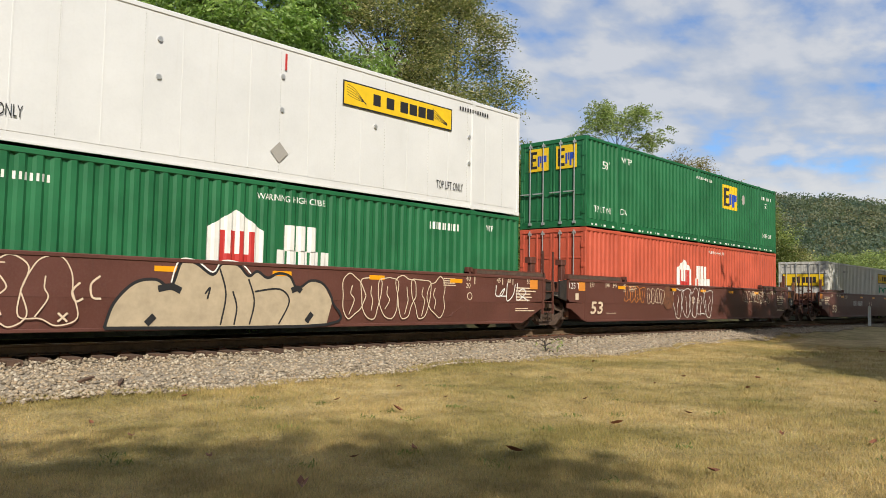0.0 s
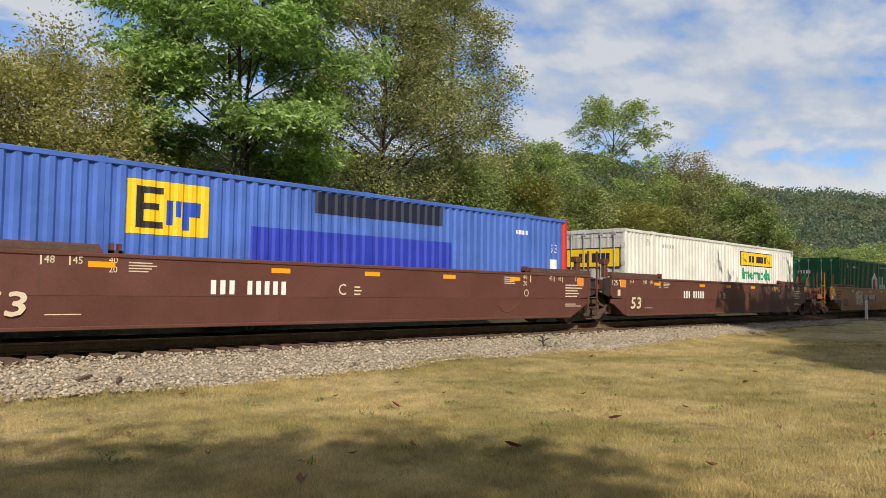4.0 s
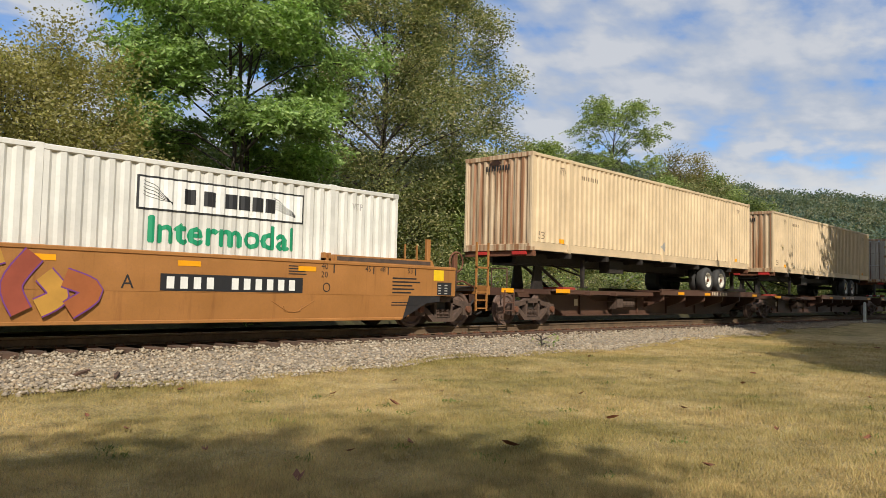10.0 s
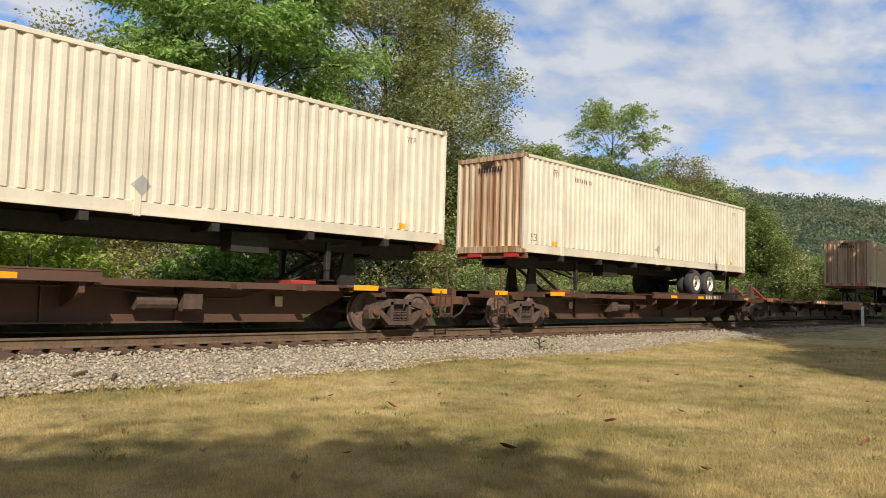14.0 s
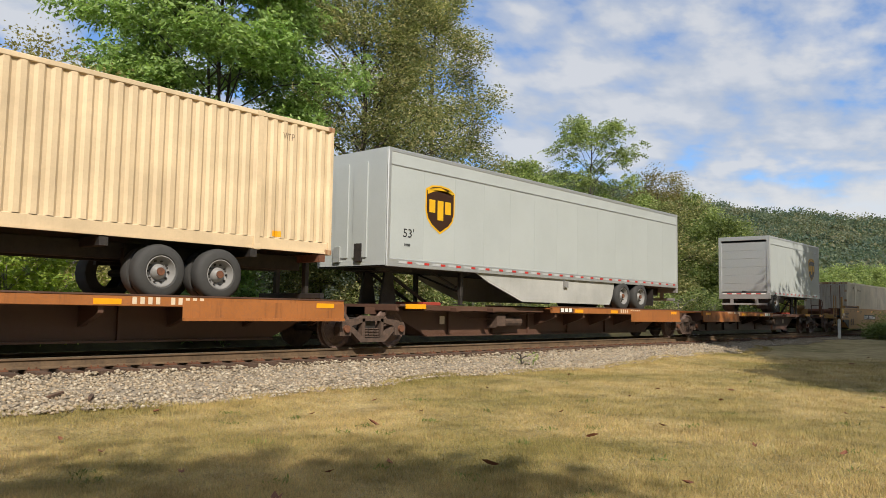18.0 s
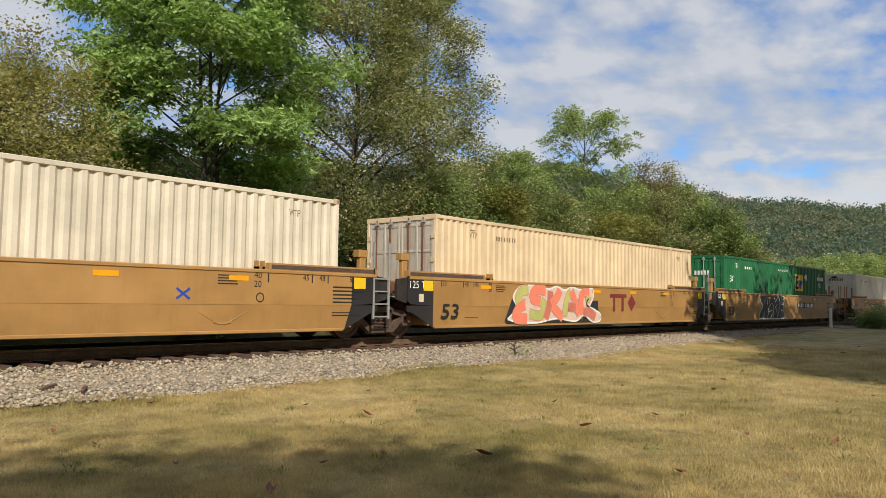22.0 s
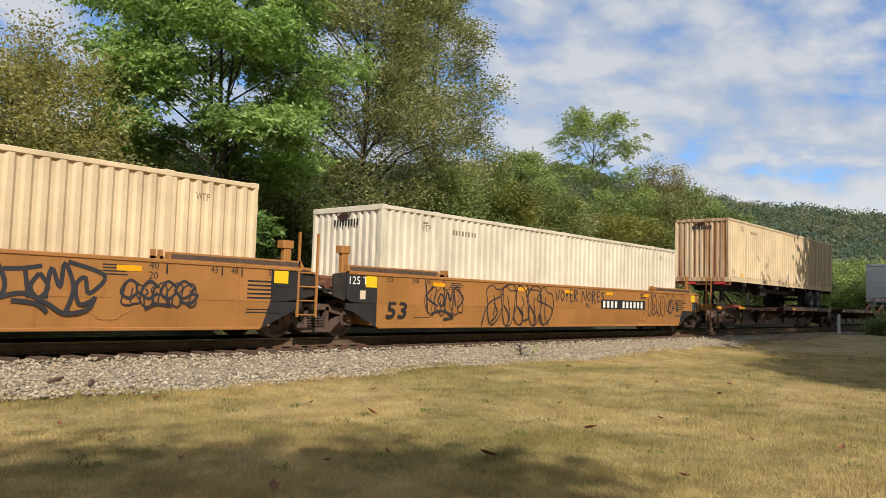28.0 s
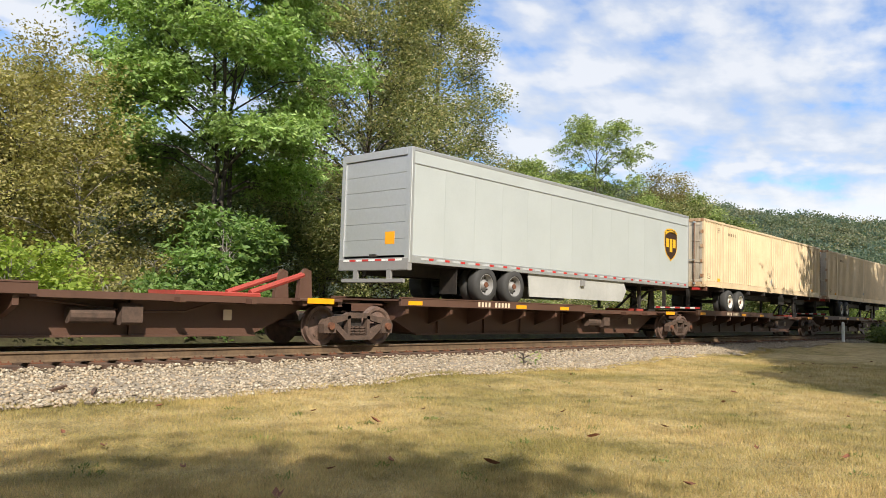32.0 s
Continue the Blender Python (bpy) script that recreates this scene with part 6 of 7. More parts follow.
tree("light green tree behind the railway", x, y, 12.2, 4.2, L_FRESH, BARK, 29, bare=0.3, leaf=0.2, clumps=220, per=60, spread=0.38, trunk=0.15)

# the wood between and behind them
spots = [(25.5, 31, 8.4, 6, L_BROWN), (28.0, 33, 8.4, 7, L_DARK), (31.0, 35, 8.6, 7, L_DARK), (34.0, 33, 8.2, 6, L_DARK), (37.0, 34, 8.6, 7, L_DARK), (39.6, 31, 7.4, 6, L_DARK),
         (44.5, 26, 6.6, 6, L_OLIVE), (48.5, 25, 8.0, 6, L_MID), (50.3, 28, 9.6, 7, L_FRESH), (51.8, 27, 8.6, 6, L_DARK), (53.2, 26, 8.4, 5.5, L_GOLD), (55.6, 28, 9.4, 7, L_MID),
         (57.5, 27, 8.6, 6.0, L_OLIVE), (60.0, 28, 9.6, 6.4, L_DARK), (61.6, 25, 7.6, 6, L_GOLD), (63.0, 28, 11.2, 6.4, L_FRESH), (64.6, 26, 10.4, 6.4, L_OLIVE), (66.0, 28, 11.6, 7, L_MID), (67.2, 26, 10.8, 6.4, L_FRESH),
         (68.3, 24, 9.2, 5.6, L_DARK), (69.4, 23, 7.8, 6, L_MID), (70.8, 22, 6.2, 6, L_OLIVE), (72.5, 21, 5.4, 6, L_DARK), (74.2, 20.5, 5.6, 7, L_FRESH), (75.6, 20, 6.2, 7, L_MID), (77.0, 20, 7.0, 8, L_FRESH), (78.3, 20, 7.4, 9, L_MID),
         (16.5, 31, 9.0, 8, L_BROWN), (21.0, 31, 8.0, 7, L_OLIVE)]
LOOK = {L_BROWN: "brownish autumn", L_DARK: "dark green", L_OLIVE: "olive-green", L_MID: "green", L_FRESH: "light green", L_GOLD: "yellowing", L_SHRUB: "green sumac-like", L_LIME: "yellow-green weedy"}
for k, (az, yy, hh, ww, m) in enumerate(spots):
    x, y = at(az, yy)
    far = math.hypot(x, y)
    tree(LOOK[m] + " tree in a dense wood", x, y, hh, ww, m, BARK, 100 + k, bare=0.05, leaf=0.11 + far * 0.0012, clumps=200, per=86, spread=0.40, trunk=0.10, flat=0.8, tri=True)


def shrub(label, x, y, high, wide, mat, seed, leaf=0.11, kind="leaf", clumps=150, per=26):
    return tree(label, x, y, high, wide, mat, PALE_BARK, seed, bare=0.04, leaf=leaf, clumps=clumps, per=per, kind=kind, spread=0.3, trunk=0.04, stems=3, name="shrub", group="undergrowth behind the railway")


# L_DARK from bearing 36 to 44.5: deep shade put into the leaf colour
for k, (az, yy, hh, ww, m, kd, lf) in enumerate([(19.6, 19.5, 3.2, 3.4, L_LIME, "leaf", 0.17), (21.8, 20.0, 2.5, 2.4, L_LIME, "leaf", 0.15), (24.0, 21.0, 2.6, 2.4, L_BROWN, "leaf", 0.1), (26.5, 21, 2.2, 2.6, L_OLIVE, "leaf", 0.1),
                                                 (32.3, 19.3, 3.9, 2.7, L_SHRUB, "frond", 0.22), (29.8, 19.2, 2.0, 2.4, L_SHRUB, "frond", 0.22), (36.0, 23.5, 1.8, 2.6, L_DARK, "leaf", 0.1), (39.0, 20.5, 1.7, 2.4, L_DARK, "frond", 0.16), (41.5, 22, 1.8, 3, L_DARK, "leaf", 0.11),
                                                 (44.5, 22, 2.0, 3.0, L_DARK, "leaf", 0.12), (47.5, 22, 2.2, 3.0, L_OLIVE, "leaf", 0.12), (50.0, 21, 3.0, 3.4, L_MID, "leaf", 0.13), (52.5, 20.5, 2.8, 3.4, L_OLIVE, "leaf", 0.13), (55.0, 20.5, 3.0, 3.6, L_MID, "leaf", 0.14),
                                                 (57.5, 20.5, 2.8, 3.6, L_OLIVE, "leaf", 0.14), (60.0, 20.5, 3.2, 4, L_MID, "leaf", 0.15), (62.5, 20.5, 3.2, 4.2, L_OLIVE, "leaf", 0.15), (65.0, 20.5, 3.4, 4.6, L_MID, "leaf", 0.16), (67.5, 20.5, 3.6, 5, L_MID, "leaf", 0.16),
                                                 (16.0, 19.8, 3.0, 3.2, L_LIME, "leaf", 0.16), (34.3, 29.5, 3.6, 3.0, L_DARK, "leaf", 0.12), (27.8, 23, 3.6, 2.8, L_BROWN, "leaf", 0.12), (38.5, 28.5, 3.4, 3.2, L_OLIVE, "leaf", 0.12)]):
    x, y = at(az, yy)
    shrub(LOOK[m] + " shrub by the line", x, y, hh, ww, m, 300 + k, lf, kd)
# the dark shrub and small growth at the ballast's edge
x, y = at(78.0, 11.5)
shrub("dark shaded shrub at the edge of the lawn", x, y, 1.1, 2.2, L_DARK, 401, 0.12)
x, y = at(79.0, 11.0)
shrub("dark shaded shrub at the edge of the lawn", x, y, 1.8, 3.6, L_DARK, 402, 0.12)
x, y = at(54.6, 11.6)
tree("small green weed growing from the ballast", x, y, 0.42, 0.4, L_MID, BARK, 403, bare=0.05, leaf=0.06, clumps=26, per=10, spread=0.05, trunk=0.008, base=-0.5, name="weed", group="weeds")

# ---- the wooded hills ----
HILL = [(-40, 9.0), (0, 9.5), (30, 10.2), (45, 10.9), (56.5, 10.6), (62, 9.2), (70, 7.5), (73.6, 7.05), (78, 6.6), (84, 6.3), (95, 6.0), (110, 6.5)]


def hill_top(az):
    return np.interp(az, [a for a, _ in HILL], [b for _, b in HILL])


HILLSIDE = plain("dark_forest_floor", (0.035, 0.045, 0.022), 0.95, vary=0.4, scale=0.1)


def make_hills():
    g = Geo()
    azs = np.arange(-40, 111, 1.5)
    steps = (0.0, 0.15, 0.3, 0.45, 0.6, 0.75, 0.9, 1.0, 1.25)
    for a in azs:
        for f in steps:
            d = 230 + 190 * f
            z = math.tan(radians(hill_top(a))) * 420 * (f ** 1.1 if f <= 1 else 2 - f) * 0.97 + 2.0 * math.sin(a * 0.7 + f * 5)
            g.v.append((d * math.sin(radians(a)), d * math.cos(radians(a)), z - 2.0))
    n = len(steps)
    g.f = [[i * n + j, i * n + j + 1, (i + 1) * n + j + 1, (i + 1) * n + j] for i in range(len(azs) - 1) for j in range(n - 1)]
    h = thing("hill", "long wooded hillside in the distance", "hill", kind="structure")
    part("hillside", mesh_of("hillside", g, HILLSIDE, True), HILLSIDE, h)
    r = np.random.default_rng(9)
    n = 1400
    a, f = r.uniform(52, 81, n), np.sqrt(r.random(n)) * 1.02
    d = 230 + 190 * f
    z = np.tan(np.radians(hill_top(a))) * 420 * np.minimum(1, f) ** 1.1 * 0.97
    c = np.stack([d * np.sin(np.radians(a)), d * np.cos(np.radians(a)), z - 3.0], 1)
    per = 170
    dirs = r.normal(0, 1, (n, per, 3))
    dirs /= np.linalg.norm(dirs, axis=2, keepdims=True)
    dirs[..., 2] = np.abs(dirs[..., 2])
    size = r.uniform(2.8, 7.4, (n, 1, 1))
    p = c[:, None] + dirs * size * np.array([1, 1, 1.05]) * r.uniform(0.7, 1.05, (n, per, 1))
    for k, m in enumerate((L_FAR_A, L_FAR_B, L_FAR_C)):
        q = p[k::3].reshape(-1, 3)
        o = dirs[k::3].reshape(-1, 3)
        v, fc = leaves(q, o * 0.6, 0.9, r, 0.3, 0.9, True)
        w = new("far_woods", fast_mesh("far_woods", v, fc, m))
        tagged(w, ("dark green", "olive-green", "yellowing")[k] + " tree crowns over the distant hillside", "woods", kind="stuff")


# crown tones greyed and blued: distance haze is mixed into the leaf colour
L_FAR_A = leafy("hazed_dark_green_crowns", (0.095, 0.14, 0.108), (0.13, 0.177, 0.131), (0.068, 0.104, 0.085), rough=0.9)
L_FAR_B = leafy("hazed_olive_crowns", (0.154, 0.184, 0.119), (0.128, 0.161, 0.112), (0.201, 0.225, 0.147), rough=0.9)
L_FAR_C = leafy("hazed_yellowing_crowns", (0.24, 0.229, 0.14), (0.18, 0.185, 0.126), (0.13, 0.163, 0.112), rough=0.9)
make_hills()

# ---- small things on the lawn ----
post = thing("marker_post", "white painted wooden marker post beside the track", "post")
part("shaft", Geo().box(-0.07, 0.07, -0.07, 0.07, -0.25, 1.10, 0.015, "z"), M_WHITE, post)
part("cap", Geo().tube((0, 0, 1.10), (0, 0, 1.15), 0.09, 4, 0.02), CLEAN_WHITE, post)
post.matrix_basis = pose(*at(75.66, 12.5), -0.30)
DRY_LEAF = plain("dry_brown_leaf", (0.17, 0.06, 0.025), 0.7, vary=0.4)
rl = random.Random(12)
for x, y, a in ((4.75, 11.55, 35), (5.1, 11.2, 60)):
    stick = new("wood_splinter", mesh_of("wood_splinter", Geo().ext([(-0.18, -0.02), (0.16, -0.035), (0.19, 0.01), (0.02, 0.03), (-0.2, 0.015)], "z", 0.0, 0.035), TIE))
    tagged(stick, "dark splinter of old tie timber on the ballast", "wood splinter", "wood splinters")
    stick.matrix_basis = pose(x, y, (bed_at(x, y) or -0.5) + 0.035, 4, -6, a)

fixed = [(6.45, 2.85), (4.62, 5.42), (3.75, 7.9), (7.0, 8.6), (9.8, 6.3), (15.3, 3.9)]
for k in range(70):
    if k < len(fixed):
        x, y = fixed[k]
    else:
        az, d = radians(rl.uniform(22, 82)), rl.uniform(5, 32)
        x, y = d * math.sin(az), d * math.cos(az)
        if y > lawn_edge(x) - 0.3:
            continue
    g, q = Geo(), 0.045 + 0.05 * rl.random()
    g.v = [(0, 0, 0), (q, q * 0.4, q * 0.3), (q * 1.6, 0.02, 0.02), (q * 0.9, -q * 0.5, q * 0.35), (q * 0.8, 0, 0.0), (-q * 0.5, q * 0.3, q * 0.2), (-q * 0.4, -q * 0.5, q * 0.25)]
    g.f = [[0, 4, 1], [4, 2, 1], [4, 3, 2], [0, 3, 4], [0, 1, 5], [0, 6, 3]]
    leaf = new("fallen_leaf", mesh_of("fallen_leaf", g, DRY_LEAF))
    tagged(leaf, "curled dry brown leaf lying on the grass", "leaf", "fallen leaves")
    leaf.matrix_basis = pose(x, y, ground_at(x, y) + 0.045, rl.uniform(-20, 20), rl.uniform(-20, 20), rl.uniform(0, 360))

TUFT = leafy("green_lawn_weed", (0.14, 0.17, 0.05), (0.19, 0.22, 0.065), (0.10, 0.13, 0.035), through=0.3)
verts, faces, rr = [], [], np.random.default_rng(700)
for k in range(60):
    az, d = radians(rl.uniform(24, 80)), 4.5 + 20 * rl.random() ** 1.3
    x, y = d * math.sin(az), d * math.cos(az)
    if y > lawn_edge(x) + 0.15:
        continue
    n = 24
    p = np.stack([rr.normal(0, 0.07, n) + x, rr.normal(0, 0.07, n) + y, np.full(n, ground_at(x, y) + 0.005)], 1)
    v, f = leaves(p, np.stack([rr.normal(0, 1, n), rr.normal(0, 1, n), rr.uniform(0.4, 1.4, n)], 1), 0.055, rr, 0.0, 0.3)
    faces.append(f + 4 * n * len(verts))
    verts.append(v)
weeds = new("lawn_weeds", fast_mesh("lawn_weeds", np.concatenate(verts), np.concatenate(faces), TUFT))
tagged(weeds, "low green weeds growing among dry grass", "weeds", kind="stuff")

# ---- trees on the camera's side, which shade the lawn ----
for k, (x, y, hh, ww, bb) in enumerate(((-9.1, -11.8, 19.0, 6.8, 0.58), (-13.7, -10.5, 18.8, 7.6, 0.58), (-5.6, -10.6, 13.6, 4.2, 0.66), (12.1, -7.3, 13.8, 3.4, 0.78), (15.3, -6.5, 13.8, 3.8, 0.78), (18.8, -5.7, 14.4, 4.6, 0.74),
                                       (26.2, -0.5, 14.4, 7.0, 0.44), (32.4, -0.5, 14.6, 8.0, 0.40), (40.0, 0.2, 20.0, 8.0, 0.36), (46.0, 0.5, 20.0, 9.0, 0.36), (50.6, 0.5, 20.0, 9.0, 0.36), (58.0, 1.0, 20.0, 9.0, 0.36))):
    tree("leafy tree on the lawn that shades the grass", x, y, hh, ww, L_MID, BARK, 501 + k, bare=bb, leaf=0.34 if k < 6 else 0.42, clumps=200 if k < 6 else 270, per=34, spread=0.6, trunk=0.3, group="trees on the lawn", flat=0.7, tri=True)
# an unseen wood added behind the camera: closes the lawn, blocks low sky light
for k in range(26):
    az = radians(88 + k * 7.6)
    d = 46 + 7 * math.sin(k * 2.3)
    x, y = d * math.sin(az), d * math.cos(az)
    tree("unseen tall green tree added to cut the sky light", x, y, 17 + 3 * math.sin(k * 1.7), 11.0, (L_MID, L_DARK, L_FRESH)[k % 3], BARK, 560 + k, bare=0.08, leaf=0.9, clumps=220, per=11, spread=0.9, trunk=0.3, group="trees behind the lawn", flat=0.8, tri=True)


# ---- the train, from its leading car back ----
LOW = 0.31           # floor of a well
W_BROWN, W_ORANGE, W_YELLOW = "brown steel well car with pale stencils and grime", "rusty orange-yellow steel well car with dark stencils", "yellow-ochre steel well car with dark stencils"
SIDE = -1.43

# two stacked units with sprayed sides
u = well_car(-237.5, BROWN, "brown steel well car covered in pale graffiti", M_TAN, True, False, 3, "none")
box = (4.55, 9.45, 0.28, 1.5)
patch(u, box, [(0, 0), (0.03, 0.35), (0.1, 0.64), (0.18, 0.7), (0.24, 0.6), (0.28, 0.98), (0.34, 0.96), (0.41, 0.8), (0.45, 0.98), (0.52, 0.97), (0.57, 0.8), (0.61, 0.88), (0.66, 0.78),
               (0.71, 0.86), (0.77, 0.82), (0.81, 0.62), (0.88, 0.76), (0.95, 0.7), (1, 0.4), (0.97, 0.0)], M_CREAMSPRAY, SIDE, M_BLACK, 0.055)
tag(u, box, [[(0.44, 0.9), (0.47, 0.5), (0.45, 0.02)], [(0.5, 0.55), (0.52, 0.3), (0.51, 0.02)], [(0.57, 0.75), (0.6, 0.4), (0.58, 0.02)], [(0.6, 0.55), (0.72, 0.6), (0.77, 0.4), (0.72, 0.02)], [(0.38, 0.5), (0.4, 0.6), (0.39, 0.42)]], M_BLACK, 0.035, SIDE, 0.008)
tag(u, box, [[(0.19, 0.56), (0.24, 0.6), (0.28, 0.54)], [(0.78, 0.58), (0.81, 0.62), (0.83, 0.57)], [(0.15, 0.05), (0.18, 0.17)], [(0.86, 0.05), (0.89, 0.2)]], M_BLACK, 0.12, SIDE, 0.01)
tag(u, box, [[(0.24, 0.66), (0.27, 1.0), (0.34, 1.0), (0.41, 0.84), (0.45, 1.02), (0.53, 1.0), (0.58, 0.84)]], M_WHITE, 0.03, SIDE, 0.009)
throw_up(u, 0.3, 4.0, 0.32, 1.46, 7, M_TAN, SIDE, 5)
tag(u, (4.0, 4.6, 0.3, 1.5), [[(0.2, 0.62), (0.0, 0.5), (0.1, 0.36), (0.3, 0.4)], [(0.75, 0.72), (0.5, 0.6), (0.55, 0.42), (0.8, 0.4)], [(-0.35, 0.2), (-0.1, 0.08)], [(-0.35, 0.08), (-0.1, 0.2)]], M_TAN, 0.035, SIDE)
throw_up(u, 9.75, 13.0, 0.40, 1.42, 8, M_TAN, SIDE, 6)
scrawl(u, 15.0, 16.4, 0.8, 1.4, 9, M_WHITE, SIDE, 0.03, 3)
c = container("green ribbed steel container below a white one", GREEN, True, -237.5, LOW)
badge_house(c, 6.5, 0.5, 1.75)
box_marks(c, M_WHITE)
word(c, "WARNING HIGH CUBE", 7.6, 2.52, 0.13, M_WHITE, -HALF, 1.7)
bars(c, 12.6, 2.3, 1.1, 0.18, M_WHITE, -HALF, 1, 10, 0.4)
word(c, "53", 15.2, 0.95, 0.24, M_WHITE, -HALF)
c = container("smooth white sheet-sided container stacked on a green one", CLEAN_WHITE, True, -237.5, LOW + TALL + 0.03, plain_side=True)
sign_yellow(c, 9.7, 1.93, 3.6, 0.57)
for xx in (2.15, 12.77):
    word(c, "TOP LIFT ONLY", xx, 0.42, 0.2, M_BLACK, -HALF, 1.0)
diamond(c, 8.06, 0.6, 0.22, M_GREY)
bars(c, 13.6, 2.55, 1.2, 0.1, M_BLACK, -HALF, 1, 12, 0.4)
plate(c, 8.14, 2.35, 0.05, 0.35, M_RED, -HALF, "stripe", "short red stripe")
for xx, zz in ((5.4, 2.3), (5.4, 1.6), (8.1, 2.2), (8.1, 1.5), (10.7, 2.3), (10.7, 1.6), (14.0, 1.9), (14.0, 1.2)):
    part("fitting", Geo().tube((xx, -HALF + 0.02, zz), (xx, -HALF - 0.012, zz), 0.05, 12), ALU, c)

u = well_car(-217.9, BROWN, "brown steel well car covered in pale graffiti", M_TAN, False, True, 4, "none", "B")
throw_up(u, 5.7, 8.9, 0.32, 1.45, 15, M_WHITE, SIDE, 5)
throw_up(u, 2.2, 3.5, 0.85, 1.4, 16, M_ORANGE_PLATE, SIDE, 4, 0.018)
throw_up(u, 3.7, 4.9, 0.8, 1.35, 18, M_TAN, SIDE, 4, 0.018)
throw_up(u, 12.0, 15.0, 0.9, 1.38, 17, M_TAN, SIDE, 7, 0.022)
part("graffiti", Geo().lathe([(0.02, -0.006), (0.42, -0.006), (0.42, -0.004)], (5.24, SIDE, 1.03), 26), RUST, u, "round rust-coloured sprayed disc")
c = container("faded red ribbed container below a green one", RED, True, -217.9, LOW)
badge_house(c, 6.25, 0.54, 1.65)
word(c, "WARNING HIGH CUBE", 8.95, 2.52, 0.12, M_WHITE, -HALF, 1.5)
c = container("green ribbed container stacked on a faded red one", GREEN, True, -217.9, LOW + TALL + 0.03)
badge_square(c, 10.3, 1.56, 1.54, high=1.0)
badge_square(c, 0.95, 1.9, 0.8, 0.0, True)
badge_square(c, -0.15, 1.9, 0.8, 0.0, True)
diamond(c, 12.47, 2.1, 0.22, M_GREY)
word(c, "53'", 1.05, 1.95, 0.26, M_WHITE, -HALF)
word(c, "53'", 14.9, 1.98, 0.22, M_WHITE, -HALF)
bars(c, 14.5, 2.34, 1.15, 0.14, M_WHITE, -HALF, 1, 10, 0.4, skip=4)
word(c, "WTP", 2.25, 2.3, 0.2, M_WHITE, -HALF)
word(c, "DA", 2.2, 0.55, 0.2, M_WHITE, -HALF)
word(c, "TOP LIFT ONLY", 0.55, 0.5, 0.2, M_WHITE, -HALF, 1.05)
word(c, "TOP LIFT ONLY", 14.5, 0.62, 0.18, M_WHITE, -HALF, 1.2)
word(c, "WARNING HIGH CUBE", 7.9, 2.48, 0.12, M_WHITE, -HALF, 1.4)
for k in range(26):
    plate(c, 0.35 + k * 0.6, 0.06, 0.32, 0.06, M_WHITE, -HALF, "edge_mark")

# three brown units
u = well_car(-194.2, BROWN, W_BROWN, M_TAN, True, False, 5, "word", "B")
c = container("white ribbed container with a yellow sign, in a brown well car", WHITE, True, -194.2, LOW, DIRTY_END)
box_marks(c, M_GREY, False)
sign_yellow(c, 9.8, 1.96, 3.7, 0.6)
sign_yellow(c, 1.1, 1.55, 2.2, 0.7, 0.0, True)
word(c, "Intermodal", 10.04, 1.39, 0.46, M_GREEN, -HALF, 3.25, bold=0.02)
plate(c, 8.6, 2.15, 0.05, 0.32, M_RED, -HALF, "stripe", "short red stripe")
u = well_car(-174.6, BROWN, W_BROWN, M_TAN, False, False, 6, "word", "C")
c = container("blue ribbed container with darker patches, in a brown well car", BLUE, True, -174.6, LOW)
badge_square(c, 2.45, 1.6, 1.6, high=0.98)
badge_square(c, 0.95, 1.75, 0.85, 0.0, True)
badge_square(c, -0.15, 1.75, 0.85, 0.0, True)
plate(c, 6.6, 2.3, 4.0, 0.47, NAVY, -HALF, "tarpaulin_patch", "dark navy patch along the top")
plate(c, 5.0, 0.95, 6.0, 0.95, DEEP_BLUE, -HALF, "paint_patch", "darker blue paint patch")
for xx in (-0.006, LONG - 0.2):
    part("red_edge", Geo().box(xx, xx + 0.2, -HALF - 0.006, -HALF, 0.0, TALL), M_RED, c, "red painted corner edge")
word(c, "53", 15.35, 1.85, 0.25, M_WHITE, -HALF)
bars(c, 13.7, 2.3, 0.5, 0.12, M_WHITE, -HALF, 1, 5)
plate(c, 15.3, 1.25, 0.4, 0.4, M_WHITE, -HALF, "notice", "white notice")
u = well_car(-154.9, BROWN, W_BROWN, M_TAN, False, True, 7, "word", "A")
c = container("white ribbed container with a yellow sign, in a brown well car", WHITE, True, -154.9, LOW, DIRTY_END)
box_marks(c, M_GREY, False)
sign_yellow(c, 9.75, 1.96, 3.65, 0.62)
sign_yellow(c, 1.1, 1.55, 2.2, 0.7, 0.0, True)
word(c, "Intermodal", 10.02, 1.39, 0.46, M_GREEN, -HALF, 3.2, bold=0.02)

# three rusty orange units
u = well_car(-131.3, ORANGE, W_ORANGE, M_BLACK, True, False, 8, "none")
throw_up(u, 2.57, 3.95, 0.55, 1.35, 22, M_WHITE, SIDE, 5, 0.032)
scrawl(u, 2.6, 3.95, 0.5, 1.3, 25, M_WHITE, SIDE, 0.025, 4)
scrawl(u, 7.6, 11.5, 0.4, 1.4, 23, M_UMBER, SIDE, 0.018, 6)
scrawl(u, 11.0, 15.6, 0.35, 1.42, 24, M_UMBER, SIDE, 0.018, 6)
plate(u, 4.04, 0.80, 2.7, 0.27, M_BLACK, SIDE, "number_panel", "dark panel with pale blocks")
bars(u, 4.15, 0.85, 2.45, 0.26, M_TAN, SIDE - 0.006, 1, 11, 0.35, skip=4)
c = container("green ribbed container with a white badge, in an orange well car", GREEN, True, -131.3, LOW)
box_marks(c, M_WHITE, False)
badge_house(c, 6.62, 0.48, 1.74)
word(c, "53", 0.7, 1.45, 0.24, M_WHITE, -HALF)
word(c, "53", 15.2, 1.2, 0.2, M_WHITE, -HALF)
